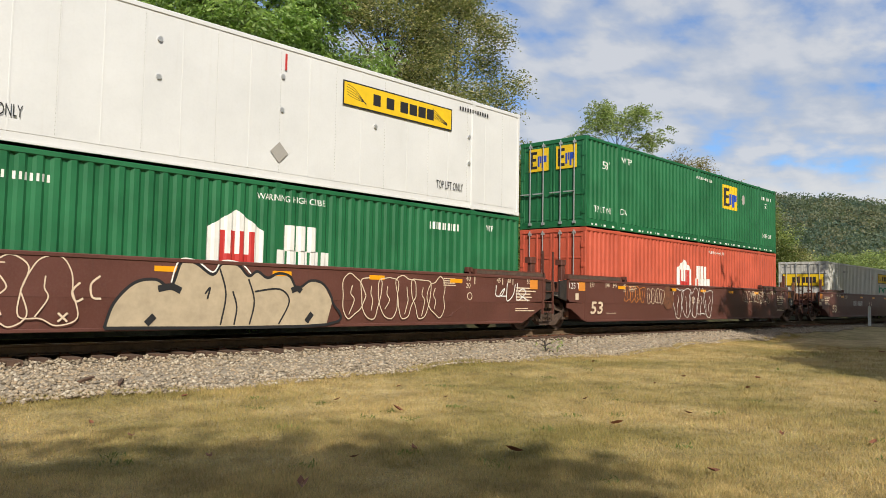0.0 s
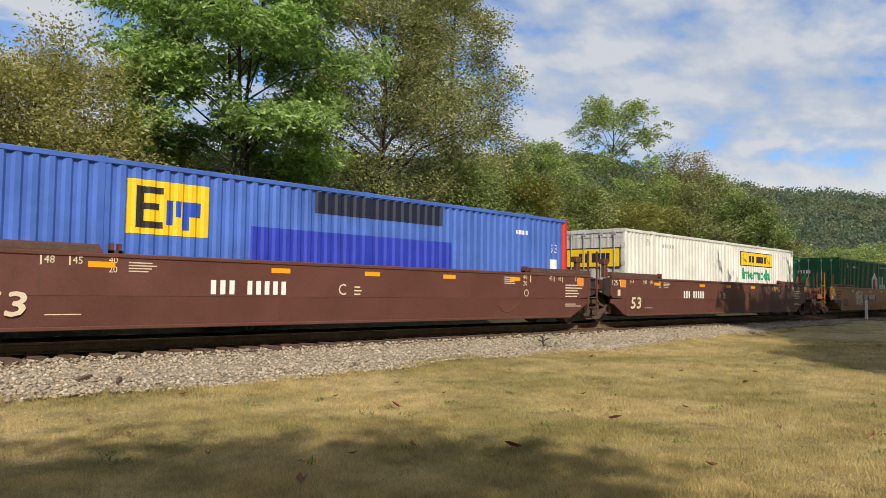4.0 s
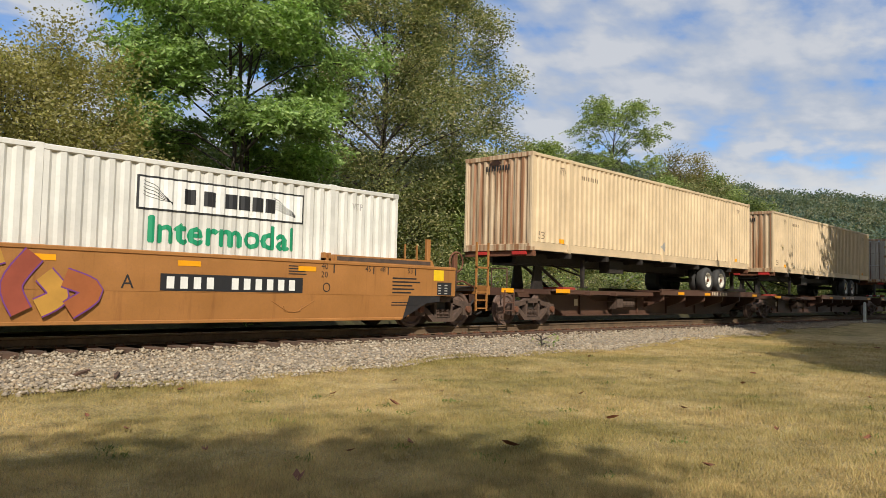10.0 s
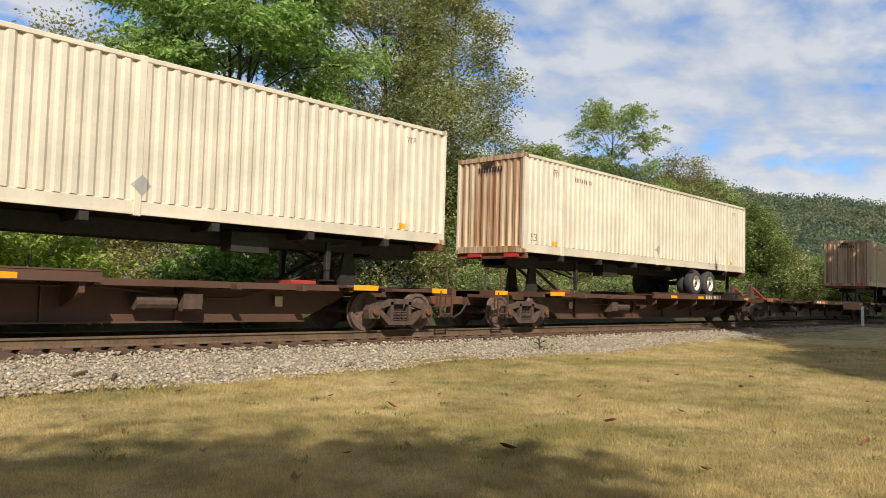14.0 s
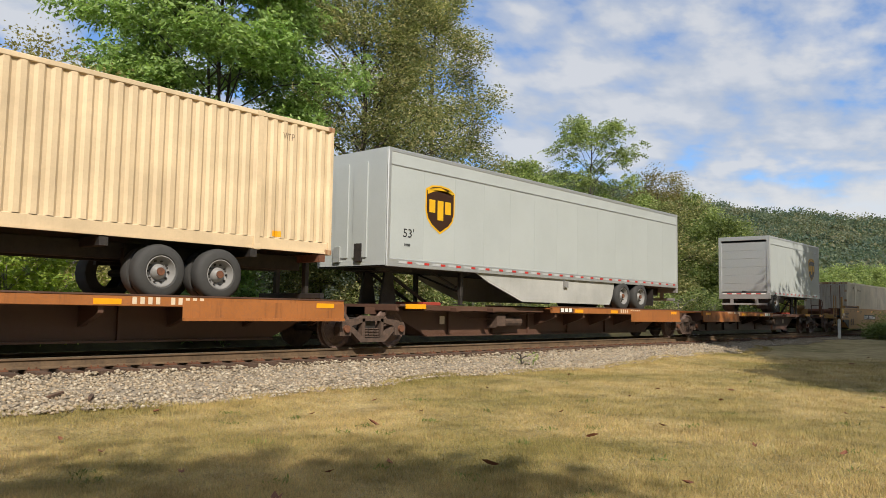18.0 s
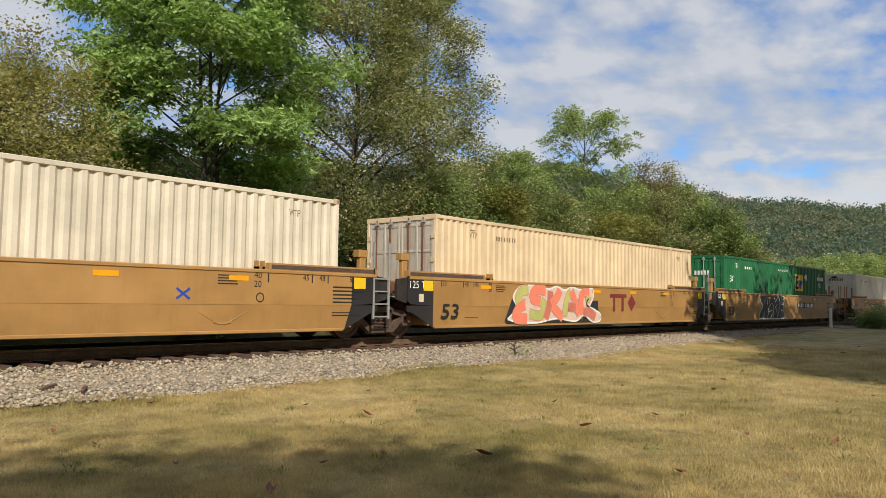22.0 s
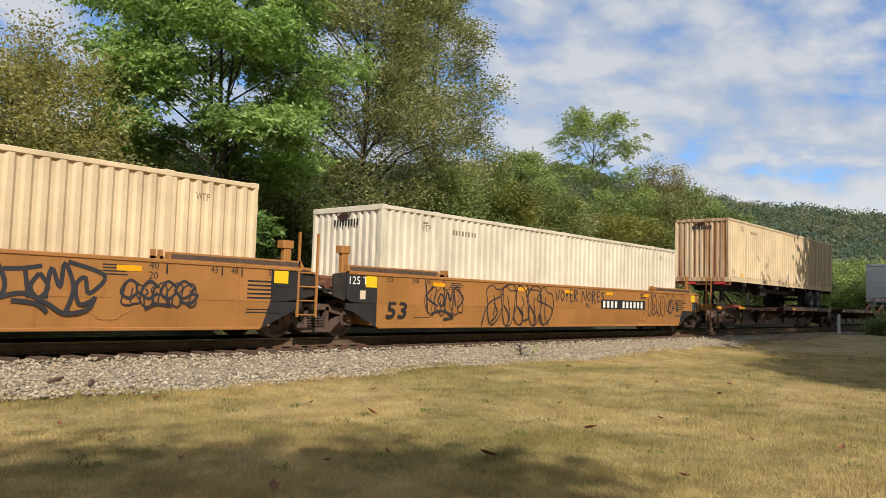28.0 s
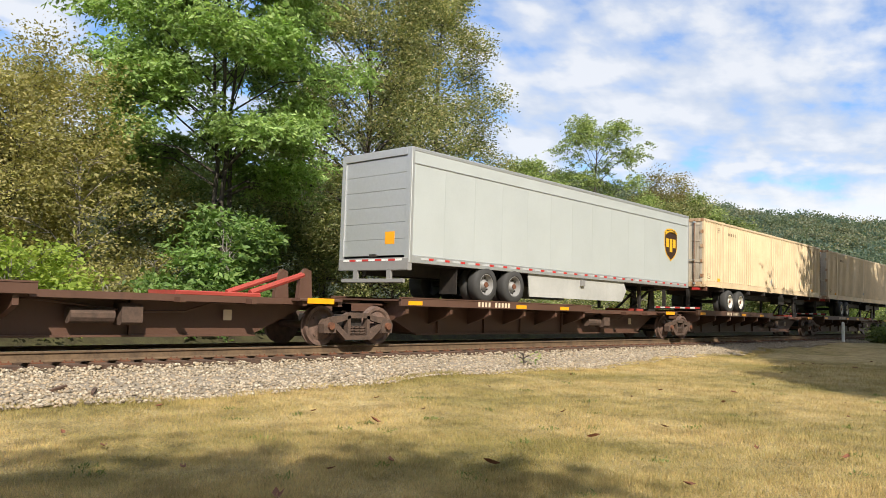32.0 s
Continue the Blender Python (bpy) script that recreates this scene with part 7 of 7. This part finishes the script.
word(c, "WARNING HIGH CUBE", 8.45, 2.52, 0.12, M_WHITE, -HALF, 1.7)
bars(c, 13.2, 2.2, 1.1, 0.16, M_WHITE, -HALF, 1, 10, 0.4)
bars(c, 0.95, 2.0, 0.75, 0.2, M_WHITE, -0.004, 1, 5, 0.4, end=True)
u = well_car(-111.6, ORANGE, "rusty orange well car with large pink and purple graffiti letters", M_BLACK, False, False, 9, "none", "")
g = Geo().flat([(0.95, 0.30), (9.15, 0.30), (9.2, 1.44), (0.85, 1.44)], SIDE - 0.001)
part("graffiti", g, M_BLACK, u, "black sprayed backing of large letters")
for k, (ch, xx, ww) in enumerate((("S", 1.02, 1.4), ("T", 2.5, 1.35), ("A", 3.85, 1.5), ("P", 5.4, 1.25), ("L", 6.75, 1.0), ("E", 7.85, 1.25))):
    word(u, ch, xx, 0.34, 1.06, (M_PINK, M_PINK, M_PINK, M_MAUVE, M_MAUVE, M_MAUVE)[k], SIDE - 0.006, ww, name="graffiti", bold=0.085)
tag(u, (9.4, 12.6, 0.3, 1.42), [[(0.1, 0.98), (0.13, 0.5), (0.2, 0.12), (0.27, 0.5), (0.22, 0.8)], [(0.38, 0.9), (0.28, 0.5), (0.24, 0.1)], [(0.65, 0.95), (0.58, 0.6), (0.5, 0.35), (0.44, 0.12), (0.62, 0.42), (0.85, 0.4), (1.0, 0.08)]], M_CREAMSPRAY, 0.07, SIDE)
tag(u, (11.0, 12.6, 0.75, 1.4), [[(0.0, 0.7), (0.3, 0.9), (0.45, 0.6), (0.7, 0.85), (1.0, 0.7)]], M_SKYSPRAY, 0.08, SIDE, 0.01)
tag(u, (9.3, 10.3, 0.6, 1.2), [[(0.0, 0.6), (0.5, 0.75), (1.0, 0.6)], [(0.3, 0.95), (0.35, 0.4), (0.3, 0.1)]], M_DULL_RED, 0.16, SIDE, 0.001)
scrawl(u, 13.0, 14.4, 0.75, 1.05, 34, M_BLACK, SIDE, 0.035, 6)
c = container("white ribbed container with a yellow sign, in an orange well car", WHITE, True, -111.6, LOW, DIRTY_END)
box_marks(c, M_GREY, False)
sign_yellow(c, 9.74, 1.98, 3.67, 0.62)
sign_yellow(c, 1.1, 1.55, 2.2, 0.7, 0.0, True)
word(c, "Intermodal", 10.01, 1.39, 0.46, M_GREEN, -HALF, 3.15, bold=0.02)
plate(c, 8.2, 2.1, 0.05, 0.35, M_RED, -HALF, "stripe", "short red stripe")
diamond(c, 8.2, 1.6, 0.22, M_WHITE)
u = well_car(-92.0, ORANGE, "rusty orange well car with a many-coloured graffiti piece", M_BLACK, False, True, 10, "panel_right", "A")
box = (1.1, 9.06, 0.34, 1.42)
piece(u, box, [(2, [(0.02, 0.95), (0.06, 0.65)]), (3, [(0.2, 0.92), (0.31, 0.95), (0.28, 0.55)]), (3, [(0.31, 0.6), (0.3, 0.12)]), (0, [(0.02, 0.55), (0.08, 0.62), (0.12, 0.25), (0.17, 0.66), (0.21, 0.7), (0.22, 0.08)]),
               (2, [(0.1, 0.3), (0.06, 0.08)]), (0, [(0.38, 0.93), (0.46, 0.9), (0.41, 0.66)]), (1, [(0.46, 0.6), (0.41, 0.38), (0.49, 0.28), (0.39, 0.07)]), (3, [(0.55, 0.8), (0.66, 0.72)])], [M_DULL_GOLD, M_DULL_RED, M_PURPLE, M_RUSTSPRAY], M_PURPLE, SIDE, 0.30, 0.05)
piece(u, box, [(0, [(0.52, 0.05), (0.56, 0.6), (0.64, 0.55), (0.65, 0.08)]), (1, [(0.70, 0.92), (0.72, 0.5)]), (0, [(0.81, 0.95), (0.75, 0.75), (0.75, 0.45)]), (3, [(0.68, 0.12), (0.74, 0.2), (0.78, 0.6)]),
               (1, [(0.87, 0.95), (0.83, 0.5), (0.85, 0.1)]), (0, [(0.88, 0.15), (0.92, 0.35), (0.89, 0.66)]), (3, [(0.93, 0.62), (0.99, 0.42), (0.94, 0.12)])], [M_DULL_GOLD, M_DULL_RED, M_PURPLE, M_RUSTSPRAY], M_PURPLE, SIDE, 0.30, 0.05, 0.02)
tag(u, box, [[(0.0, 0.5), (0.08, 0.72), (0.12, 0.4), (0.18, 0.75), (0.25, 0.75), (0.26, 0.1)], [(0.36, 0.98), (0.48, 0.95), (0.49, 0.7), (0.44, 0.2)], [(0.5, 0.1), (0.54, 0.7), (0.68, 0.7)]], M_UMBER, 0.03, SIDE, 0.034)
c = container("white ribbed container with a framed sign, in an orange well car", WHITE, True, -92.0, LOW, DIRTY_END)
box_marks(c, M_GREY, False)
sign_yellow(c, 9.74, 1.96, 3.65, 0.62, back=M_WHITE)
sign_yellow(c, 1.1, 1.55, 2.2, 0.7, 0.0, True)
word(c, "Intermodal", 10.0, 1.39, 0.46, M_GREEN, -HALF, 3.15, bold=0.02)

# spine cars with cream boxes on chassis
S_BROWN, S_ORANGE = "brown steel spine car, dusty and rust-streaked", "orange-decked steel spine car, worn and rusty"
spine_car(-70.1, 17.95, True, SPINE, S_BROWN, True, False, True, 1)
chassis(-70.5, True, 1.12, tail=11.9)
cream_box(False, -70.5, 2.17, False, on="carried on a chassis")
spine_car(-52.15, 18.25, True, SPINE, S_BROWN, False, False, True, 2)
chassis(-51.5, True, 1.12, tail=11.3)
cream_box(False, -51.5, 2.17, False, on="carried on a chassis")
spine_car(-33.9, 17.6, False, SPINE, S_BROWN, False, True, True, 3)
chassis(-31.2, False, 1.12, tail=11.85)
cream_box(True, -31.2, 2.17, True, on="carried on a chassis")
spine_car(-11.2, 17.4, True, SPINE, S_BROWN, True, False, True, 4)
chassis(-11.7, True, 1.12, tail=11.3)
cream_box(True, -11.7, 2.17, False, on="carried on a chassis")
spine_car(6.2, 17.6, True, DECK_ORANGE, "empty " + S_ORANGE, False, False, False, 5)
spine_car(23.8, 18.0, True, DECK_ORANGE, S_ORANGE, False, False, True, 6)
chassis(24.1, True, rim=RIM_DARK)
cream_box(False, 24.1, 2.11, False, on="carried on a chassis")
spine_car(41.8, 17.6, True, DECK_ORANGE, S_ORANGE, False, False, True, 7)
trailer(42.0, LONG, True)
spine_car(59.4, 16.8, False, DECK_ORANGE, S_ORANGE, False, True, True, 8)
trailer(68.85, 8.3, False)

# three ochre units
u = well_car(83.1, YELLOW, W_YELLOW, M_BLACK, True, False, 11, "panel", "B")
g = Geo()
ribbon(g, [(12.08, 0.9), (12.36, 1.1)], 0.045, SIDE - 0.004)
ribbon(g, [(12.08, 1.1), (12.36, 0.9)], 0.045, SIDE - 0.005)
part("cross_mark", g, M_BLUE, u, "blue painted cross")
cream_box(True, 83.1, LOW, True)
u = well_car(102.6, YELLOW, "yellow-ochre well car with a red and lime graffiti piece", M_BLACK, False, False, 12, "big")
box = (2.9, 8.33, 0.29, 1.47)
patch(u, box, [(0.0, 0.1), (0.03, 0.35), (0.06, 0.62), (0.1, 0.5), (0.3, 0.2), (0.6, 0.05), (0.8, 0.1), (0.9, 0.6), (0.97, 0.62), (0.98, 0.3), (0.96, 0.02), (0.02, 0.02)], M_SLATE, SIDE)
patch(u, box, [(0.02, 0.12), (0.1, 0.4), (0.07, 0.66), (0.12, 0.9), (0.22, 0.98), (0.32, 0.94), (0.42, 0.9), (0.5, 0.97), (0.58, 0.88), (0.66, 0.96), (0.78, 0.9), (0.9, 0.95), (0.91, 0.7), (0.87, 0.45), (0.93, 0.36), (1.0, 0.22), (0.99, 0.04), (0.9, 0.02), (0.8, 0.2), (0.7, 0.04), (0.5, 0.12), (0.3, 0.02), (0.12, 0.04)], M_PALESPRAY, SIDE, M_WHITE, 0.05, 0.009)
piece(u, box, [(1, [(0.21, 0.86), (0.13, 0.78), (0.12, 0.55), (0.18, 0.48)]), (0, [(0.18, 0.48), (0.12, 0.38), (0.09, 0.16), (0.2, 0.12)]), (0, [(0.38, 0.84), (0.28, 0.86), (0.25, 0.64), (0.33, 0.56)]), (1, [(0.33, 0.56), (0.38, 0.4), (0.32, 0.2), (0.22, 0.26)]),
               (2, [(0.43, 0.84), (0.42, 0.5), (0.38, 0.12)]), (0, [(0.44, 0.5), (0.5, 0.7), (0.53, 0.88)]), (0, [(0.45, 0.46), (0.5, 0.3), (0.56, 0.14)])], [M_CORAL, M_DULL_LIME, M_DULL_CORAL], M_DULL_PINK, SIDE, 0.27, 0.06, 0.013)
piece(u, box, [(1, [(0.58, 0.18), (0.6, 0.6), (0.65, 0.86)]), (0, [(0.65, 0.86), (0.7, 0.55), (0.74, 0.2)]), (2, [(0.62, 0.44), (0.7, 0.42)]), (0, [(0.86, 0.84), (0.78, 0.8), (0.76, 0.5), (0.79, 0.28)]), (2, [(0.79, 0.28), (0.86, 0.3), (0.93, 0.14)]), (1, [(0.84, 0.58), (0.85, 0.74)])], [M_CORAL, M_DULL_LIME, M_DULL_CORAL], M_DULL_PINK, SIDE, 0.25, 0.06, 0.024)
tag(u, box, [[(0.85, 0.66), (0.83, 0.6), (0.83, 0.48), (0.86, 0.44)]], M_BLACK, 0.05, SIDE, 0.036)
cream_box(False, 102.6, LOW, True, stain=False)
u = well_car(122.4, YELLOW, "yellow-ochre well car with a black and white graffiti piece", M_BLACK, False, True, 13, "panel_right", "A")
box = (4.05, 7.95, 0.29, 1.46)
patch(u, box, [(0.0, 0.0), (0.02, 0.18), (0.08, 0.36), (0.15, 0.55), (0.09, 0.68), (0.05, 0.92), (0.16, 1.0), (0.97, 0.98), (0.96, 0.62), (0.93, 0.36), (0.97, 0.25), (0.96, 0.0)], M_SLATE, SIDE, M_WHITE, 0.06)
tag(u, box, [[(0.30, 1), (0.32, 0.65), (0.36, 0.3), (0.31, 0.04)], [(0.42, 0.95), (0.38, 0.5), (0.48, 0.65), (0.56, 0.5), (0.52, 0.2), (0.42, 0.02)], [(0.36, 0.3), (0.45, 0.32), (0.5, 0.38)], [(0.60, 0.9), (0.62, 0.72), (0.7, 0.85), (0.75, 0.97), (0.81, 0.7), (0.78, 0.4), (0.70, 0.04)],
             [(0.70, 0.04), (0.67, 0.4), (0.62, 0.45), (0.7, 0.62)], [(0.88, 0.95), (0.86, 0.62), (0.92, 0.6)], [(0.88, 0.4), (0.82, 0.06)], [(0.22, 0.34), (0.17, 0.05)], [(0.22, 0.78), (0.22, 0.62)], [(0.56, 0.32), (0.53, 0.05)], [(0.94, 0.9), (0.93, 0.35)]], M_WHITE, 0.042, SIDE, 0.009)
g = Geo()
ribbon(g, [(3.42, 0.92), (3.7, 1.14)], 0.045, SIDE - 0.004)
ribbon(g, [(3.42, 1.14), (3.7, 0.92)], 0.045, SIDE - 0.005)
part("cross_mark", g, M_MAROON, u, "maroon painted cross")
c = container("green ribbed container with a yellow badge, in an ochre well car", GREEN, True, 122.4, LOW)
box_marks(c, M_WHITE, False)
badge_square(c, 10.33, 1.46, 1.47, high=0.92)
diamond(c, 12.38, 2.26, 0.26, M_WHITE)
word(c, "53'", 0.75, 1.7, 0.3, M_WHITE, -HALF)
word(c, "53'", 14.95, 1.72, 0.26, M_WHITE, -HALF)
word(c, "WARNING HIGH CUBE", 7.45, 2.44, 0.12, M_WHITE, -HALF, 1.75)
bars(c, 14.7, 2.15, 1.15, 0.2, M_WHITE, -HALF, 1, 10, 0.4, skip=4)
badge_square(c, 0.95, 1.75, 0.7, 0.0, True)
bars(c, 0.1, 2.0, 0.75, 0.2, M_WHITE, -0.004, 1, 5, 0.4, end=True)

# three orange units
u = well_car(146.2, ORANGE, W_ORANGE, M_BLACK, True, False, 14, "panel", "B")
scrawl(u, 8.85, 12.2, 0.72, 1.35, 71, M_BLACK, SIDE, 0.04, 6)
scrawl(u, 12.5, 15.9, 0.72, 1.3, 72, M_BLACK, SIDE, 0.04, 6)
cream_box(True, 146.2, LOW, False, stain=False)
u = well_car(165.9, ORANGE, "orange-yellow well car with black sprayed tags", M_BLACK, False, False, 15, "big")
tag(u, (4.5, 6.0, 0.6, 1.38), [[(0.3, 0.95), (0.05, 0.85), (0.1, 0.5), (0.35, 0.55), (0.1, 0.4), (0.05, 0.1), (0.4, 0.12)], [(0.85, 0.95), (0.55, 0.85), (0.6, 0.55), (0.85, 0.45), (0.8, 0.12), (0.5, 0.1)], [(0.2, 0.0), (0.6, 0.04), (0.95, 0.0)]], M_SLATE, 0.05, SIDE)
tag(u, (6.1, 8.1, 0.6, 1.38), [[(0.0, 0.9), (0.06, 0.4), (0.1, 0.1), (0.17, 0.5), (0.2, 0.95)], [(0.34, 0.75), (0.26, 0.5), (0.32, 0.25), (0.41, 0.45), (0.34, 0.75)], [(0.44, 0.9), (0.52, 0.55), (0.6, 0.95)], [(0.52, 0.55), (0.48, 0.1)], [(0.76, 0.9), (0.66, 0.8), (0.64, 0.3), (0.76, 0.2)], [(0.64, 0.52), (0.74, 0.56)],
    [(0.84, 0.05), (0.83, 0.95), (0.98, 0.8), (0.86, 0.5), (1.0, 0.1)], [(0.05, 0.0), (0.4, 0.06), (0.7, 0.0)]], M_SLATE, 0.055, SIDE)
tag(u, (9.75, 10.75, 1.0, 1.42), [[(0.24, 0.85), (0.05, 0.7), (0.08, 0.2), (0.25, 0.3), (0.16, 0.45)], [(0.3, 0.05), (0.4, 0.95), (0.5, 0.05)], [(0.33, 0.4), (0.47, 0.42)], [(0.56, 0.0), (0.56, 0.95), (0.7, 0.75), (0.58, 0.5), (0.73, 0.0)], [(0.95, 0.95), (0.82, 0.9), (0.82, 0.1), (0.97, 0.1)], [(0.82, 0.5), (0.93, 0.52)]], M_SLATE, 0.04, SIDE)
tag(u, (10.7, 11.1, 0.8, 1.1), [[(0.0, 0.6), (0.9, 0.4)], [(0.5, 0.95), (0.95, 0.4), (0.5, 0.0)]], M_SLATE, 0.05, SIDE)
tag(u, (11.15, 13.0, 0.5, 1.40), [[(0.05, 1), (0.14, 0.6), (0.12, 0.35), (0.02, 0.45)], [(0.12, 0.8), (0.28, 0.82), (0.44, 0.88)], [(0.3, 0.8), (0.34, 0.3)], [(0.42, 0.75), (0.35, 0.5), (0.42, 0.3), (0.5, 0.5), (0.42, 0.75)], [(0.48, 0.3), (0.52, 0.85), (0.6, 0.5), (0.63, 0.95), (0.72, 0.5), (0.66, 0.05)],
    [(0.66, 0.98), (1.0, 0.75), (0.86, 0.4), (0.82, 0.7), (0.74, 0.55), (0.78, 0.2), (0.92, 0.3)], [(0.1, 0.3), (0.3, 0.38), (0.5, 0.2), (0.65, 0.03), (0.85, 0.1), (0.92, 0.35)], [(0.2, 0.25), (0.4, 0.2), (0.5, 0.05)]], M_SLATE, 0.075, SIDE)
throw_up(u, 13.35, 14.75, 0.66, 1.1, 75, M_SLATE, SIDE, 5, 0.03)
tag(u, (13.3, 14.8, 0.55, 1.15), [[(0.22, 0.8), (0.1, 0.95), (0.0, 0.6), (0.1, 0.42), (0.22, 0.6)], [(0.47, 0.75), (0.35, 0.95), (0.25, 0.6), (0.35, 0.42), (0.46, 0.6)], [(0.7, 0.8), (0.58, 0.95), (0.5, 0.6), (0.6, 0.42), (0.7, 0.6)], [(0.92, 0.8), (0.8, 0.98), (0.7, 0.7), (0.8, 0.45), (0.92, 0.6)],
    [(0.95, 0.8), (0.92, 0.6), (1, 0.55), (0.9, 0.3), (0.75, 0.35)], [(0.3, 0.1), (0.45, 0.25), (0.65, 0.2)]], M_SLATE, 0.055, SIDE)
cream_box(False, 165.9, LOW, False, stain=False)
u = well_car(185.6, ORANGE, "orange-yellow well car with black sprayed tags", M_BLACK, False, True, 16, "panel_right")
throw_up(u, 1.5, 2.9, 0.55, 1.3, 86, M_SLATE, SIDE, 4, 0.024)
tag(u, (1.4, 2.95, 0.46, 1.38), [[(0.05, 0.95), (0.1, 0.2)], [(0.3, 0.95), (0.08, 0.6), (0.35, 0.35)], [(0.42, 0.7), (0.35, 0.5), (0.45, 0.35), (0.52, 0.55), (0.42, 0.7)], [(0.52, 0.3), (0.58, 0.75), (0.66, 0.5), (0.74, 0.8), (0.8, 0.35)], [(0.75, 0.9), (1.0, 0.6), (0.85, 0.3)], [(0.2, 0.15), (0.5, 0.22), (0.75, 0.05), (0.5, 0.0)]], M_SLATE, 0.05, SIDE)
throw_up(u, 4.0, 7.2, 0.30, 1.44, 87, M_SLATE, SIDE, 5, 0.035)
tag(u, (3.75, 7.3, 0.27, 1.45), [[(0, 0), (0.08, 0.5), (0.25, 0.72), (0.28, 0.92), (0.4, 1), (0.45, 0.8)], [(0.15, 0.55), (0.2, 0.3), (0.12, 0.1)], [(0.45, 0.8), (0.5, 1), (0.6, 0.98), (0.62, 0.7)], [(0.62, 0.8), (0.7, 1), (0.8, 0.9), (0.75, 0.65), (0.86, 0.55), (0.98, 0.4), (0.9, 0.02)],
    [(0.28, 0.5), (0.35, 0.25), (0.33, 0.0)], [(0.45, 0.5), (0.54, 0.25), (0.52, 0)], [(0.64, 0.5), (0.73, 0.2), (0.7, 0)], [(0.8, 0.3), (0.83, 0)]], M_SLATE, 0.045, SIDE)
tag(u, (7.4, 8.7, 1.0, 1.40), [[(0.0, 0.8), (0.08, 0.1), (0.18, 1.0)], [(0.3, 0.9), (0.22, 0.5), (0.3, 0.1), (0.38, 0.5), (0.3, 0.9)], [(0.42, 0.95), (0.5, 0.5), (0.58, 1.0)], [(0.5, 0.5), (0.48, 0.0)], [(0.74, 0.95), (0.64, 0.9), (0.66, 0.1), (0.76, 0.1)], [(0.65, 0.5), (0.74, 0.55)], [(0.84, 0.05), (0.84, 0.95), (0.97, 0.75), (0.85, 0.5), (1.0, 0.05)]], M_SLATE, 0.045, SIDE)
tag(u, (8.9, 10.35, 0.98, 1.40), [[(0.02, 0.0), (0.06, 0.9), (0.18, 0.2), (0.22, 1.0)], [(0.34, 0.9), (0.26, 0.5), (0.34, 0.2), (0.42, 0.6), (0.34, 0.9)], [(0.48, 0.0), (0.48, 0.95), (0.6, 0.75), (0.5, 0.5), (0.64, 0.0)], [(0.8, 0.95), (0.7, 0.9), (0.7, 0.2), (0.82, 0.2)], [(0.7, 0.55), (0.79, 0.58)], [(1.0, 0.9), (0.88, 0.8), (0.98, 0.45), (0.86, 0.15)]], M_SLATE, 0.045, SIDE)
tag(u, (8.9, 9.4, 0.85, 1.0), [[(0.5, 0.0), (0.7, 0.9), (0.95, 0.0)], [(0.55, 0.3), (0.9, 0.3)]], M_SLATE, 0.03, SIDE)
throw_up(u, 13.6, 14.9, 0.6, 1.35, 85, M_SLATE, SIDE, 4, 0.03)
scrawl(u, 15.0, 16.2, 0.65, 1.3, 88, M_SLATE, SIDE, 0.05, 3)
cream_box(True, 185.6, LOW, False, stain=False)

# spine cars at the tail
spine_car(207.6, 16.8, True, SPINE, S_BROWN, True, False, True, 21)
chassis(207.3, True, 1.12, rim=RIM_DARK)
cream_box(False, 207.3, 2.17, False, on="carried on a chassis")
spine_car(224.4, 17.3, False, SPINE, "empty brown spine car with a folded red hitch", False, False, False, 22)
spine_car(241.7, 17.3, False, SPINE, S_BROWN, False, False, True, 23)
trailer(243.1, LONG, False, 1.12)
spine_car(259.0, 17.4, False, SPINE, S_BROWN, False, False, True, 24)
chassis(260.8, False, 1.12)
cream_box(False, 260.8, 2.17, True, on="carried on a chassis")
spine_car(276.4, 17.4, False, SPINE, S_BROWN, False, True, True, 25)
chassis(278.5, False, 1.12)
cream_box(False, 278.5, 2.17, True, on="carried on a chassis")


# ---- what moves ----
def even_run(t):
    """The train's even roll at t seconds; it slows a little."""
    v = t / 16 - 1
    return 10 * v * (23.4316 + v * (-0.5260 + v * (-0.0426 + v * 0.0755)))


def run_of(t):
    """How far the train has rolled, with its small surges."""
    return even_run(t) + LATE.get(t, 0.0)


LATE = {0: -0.25, 1: 0.46, 8: 0.65, 14: -0.1, 17: -0.07, 18: -0.27, 20: 0.43, 22: 0.4, 23: -0.06, 25: -0.04, 28: -0.09, 29: 0.46}


def motions():
    for ob, s, z, tilt in MOVING:
        walk(ob, [(t, pose(s - run_of(t), YC, z, 0, tilt)) for t in range(0, 33)])
    # wheels turn while they are near enough to be told from a plain disc
    for ob, s, (x, y, z) in SPIN:
        near = [t / 30 for t in range(0, 961) if -6 < s - run_of(t / 30) < 40]
        if not near:
            continue
        rows = [(t, pose(x, y, z, 0, -math.degrees(even_run(t) / 0.457) % 360)) for t in near[::1]]
        if near[0] > 0:
            rows.insert(0, (0.0, rows[0][1]))
        if near[-1] < 32:
            rows.append((32.0, rows[-1][1]))
        walk(ob, rows)


motions()
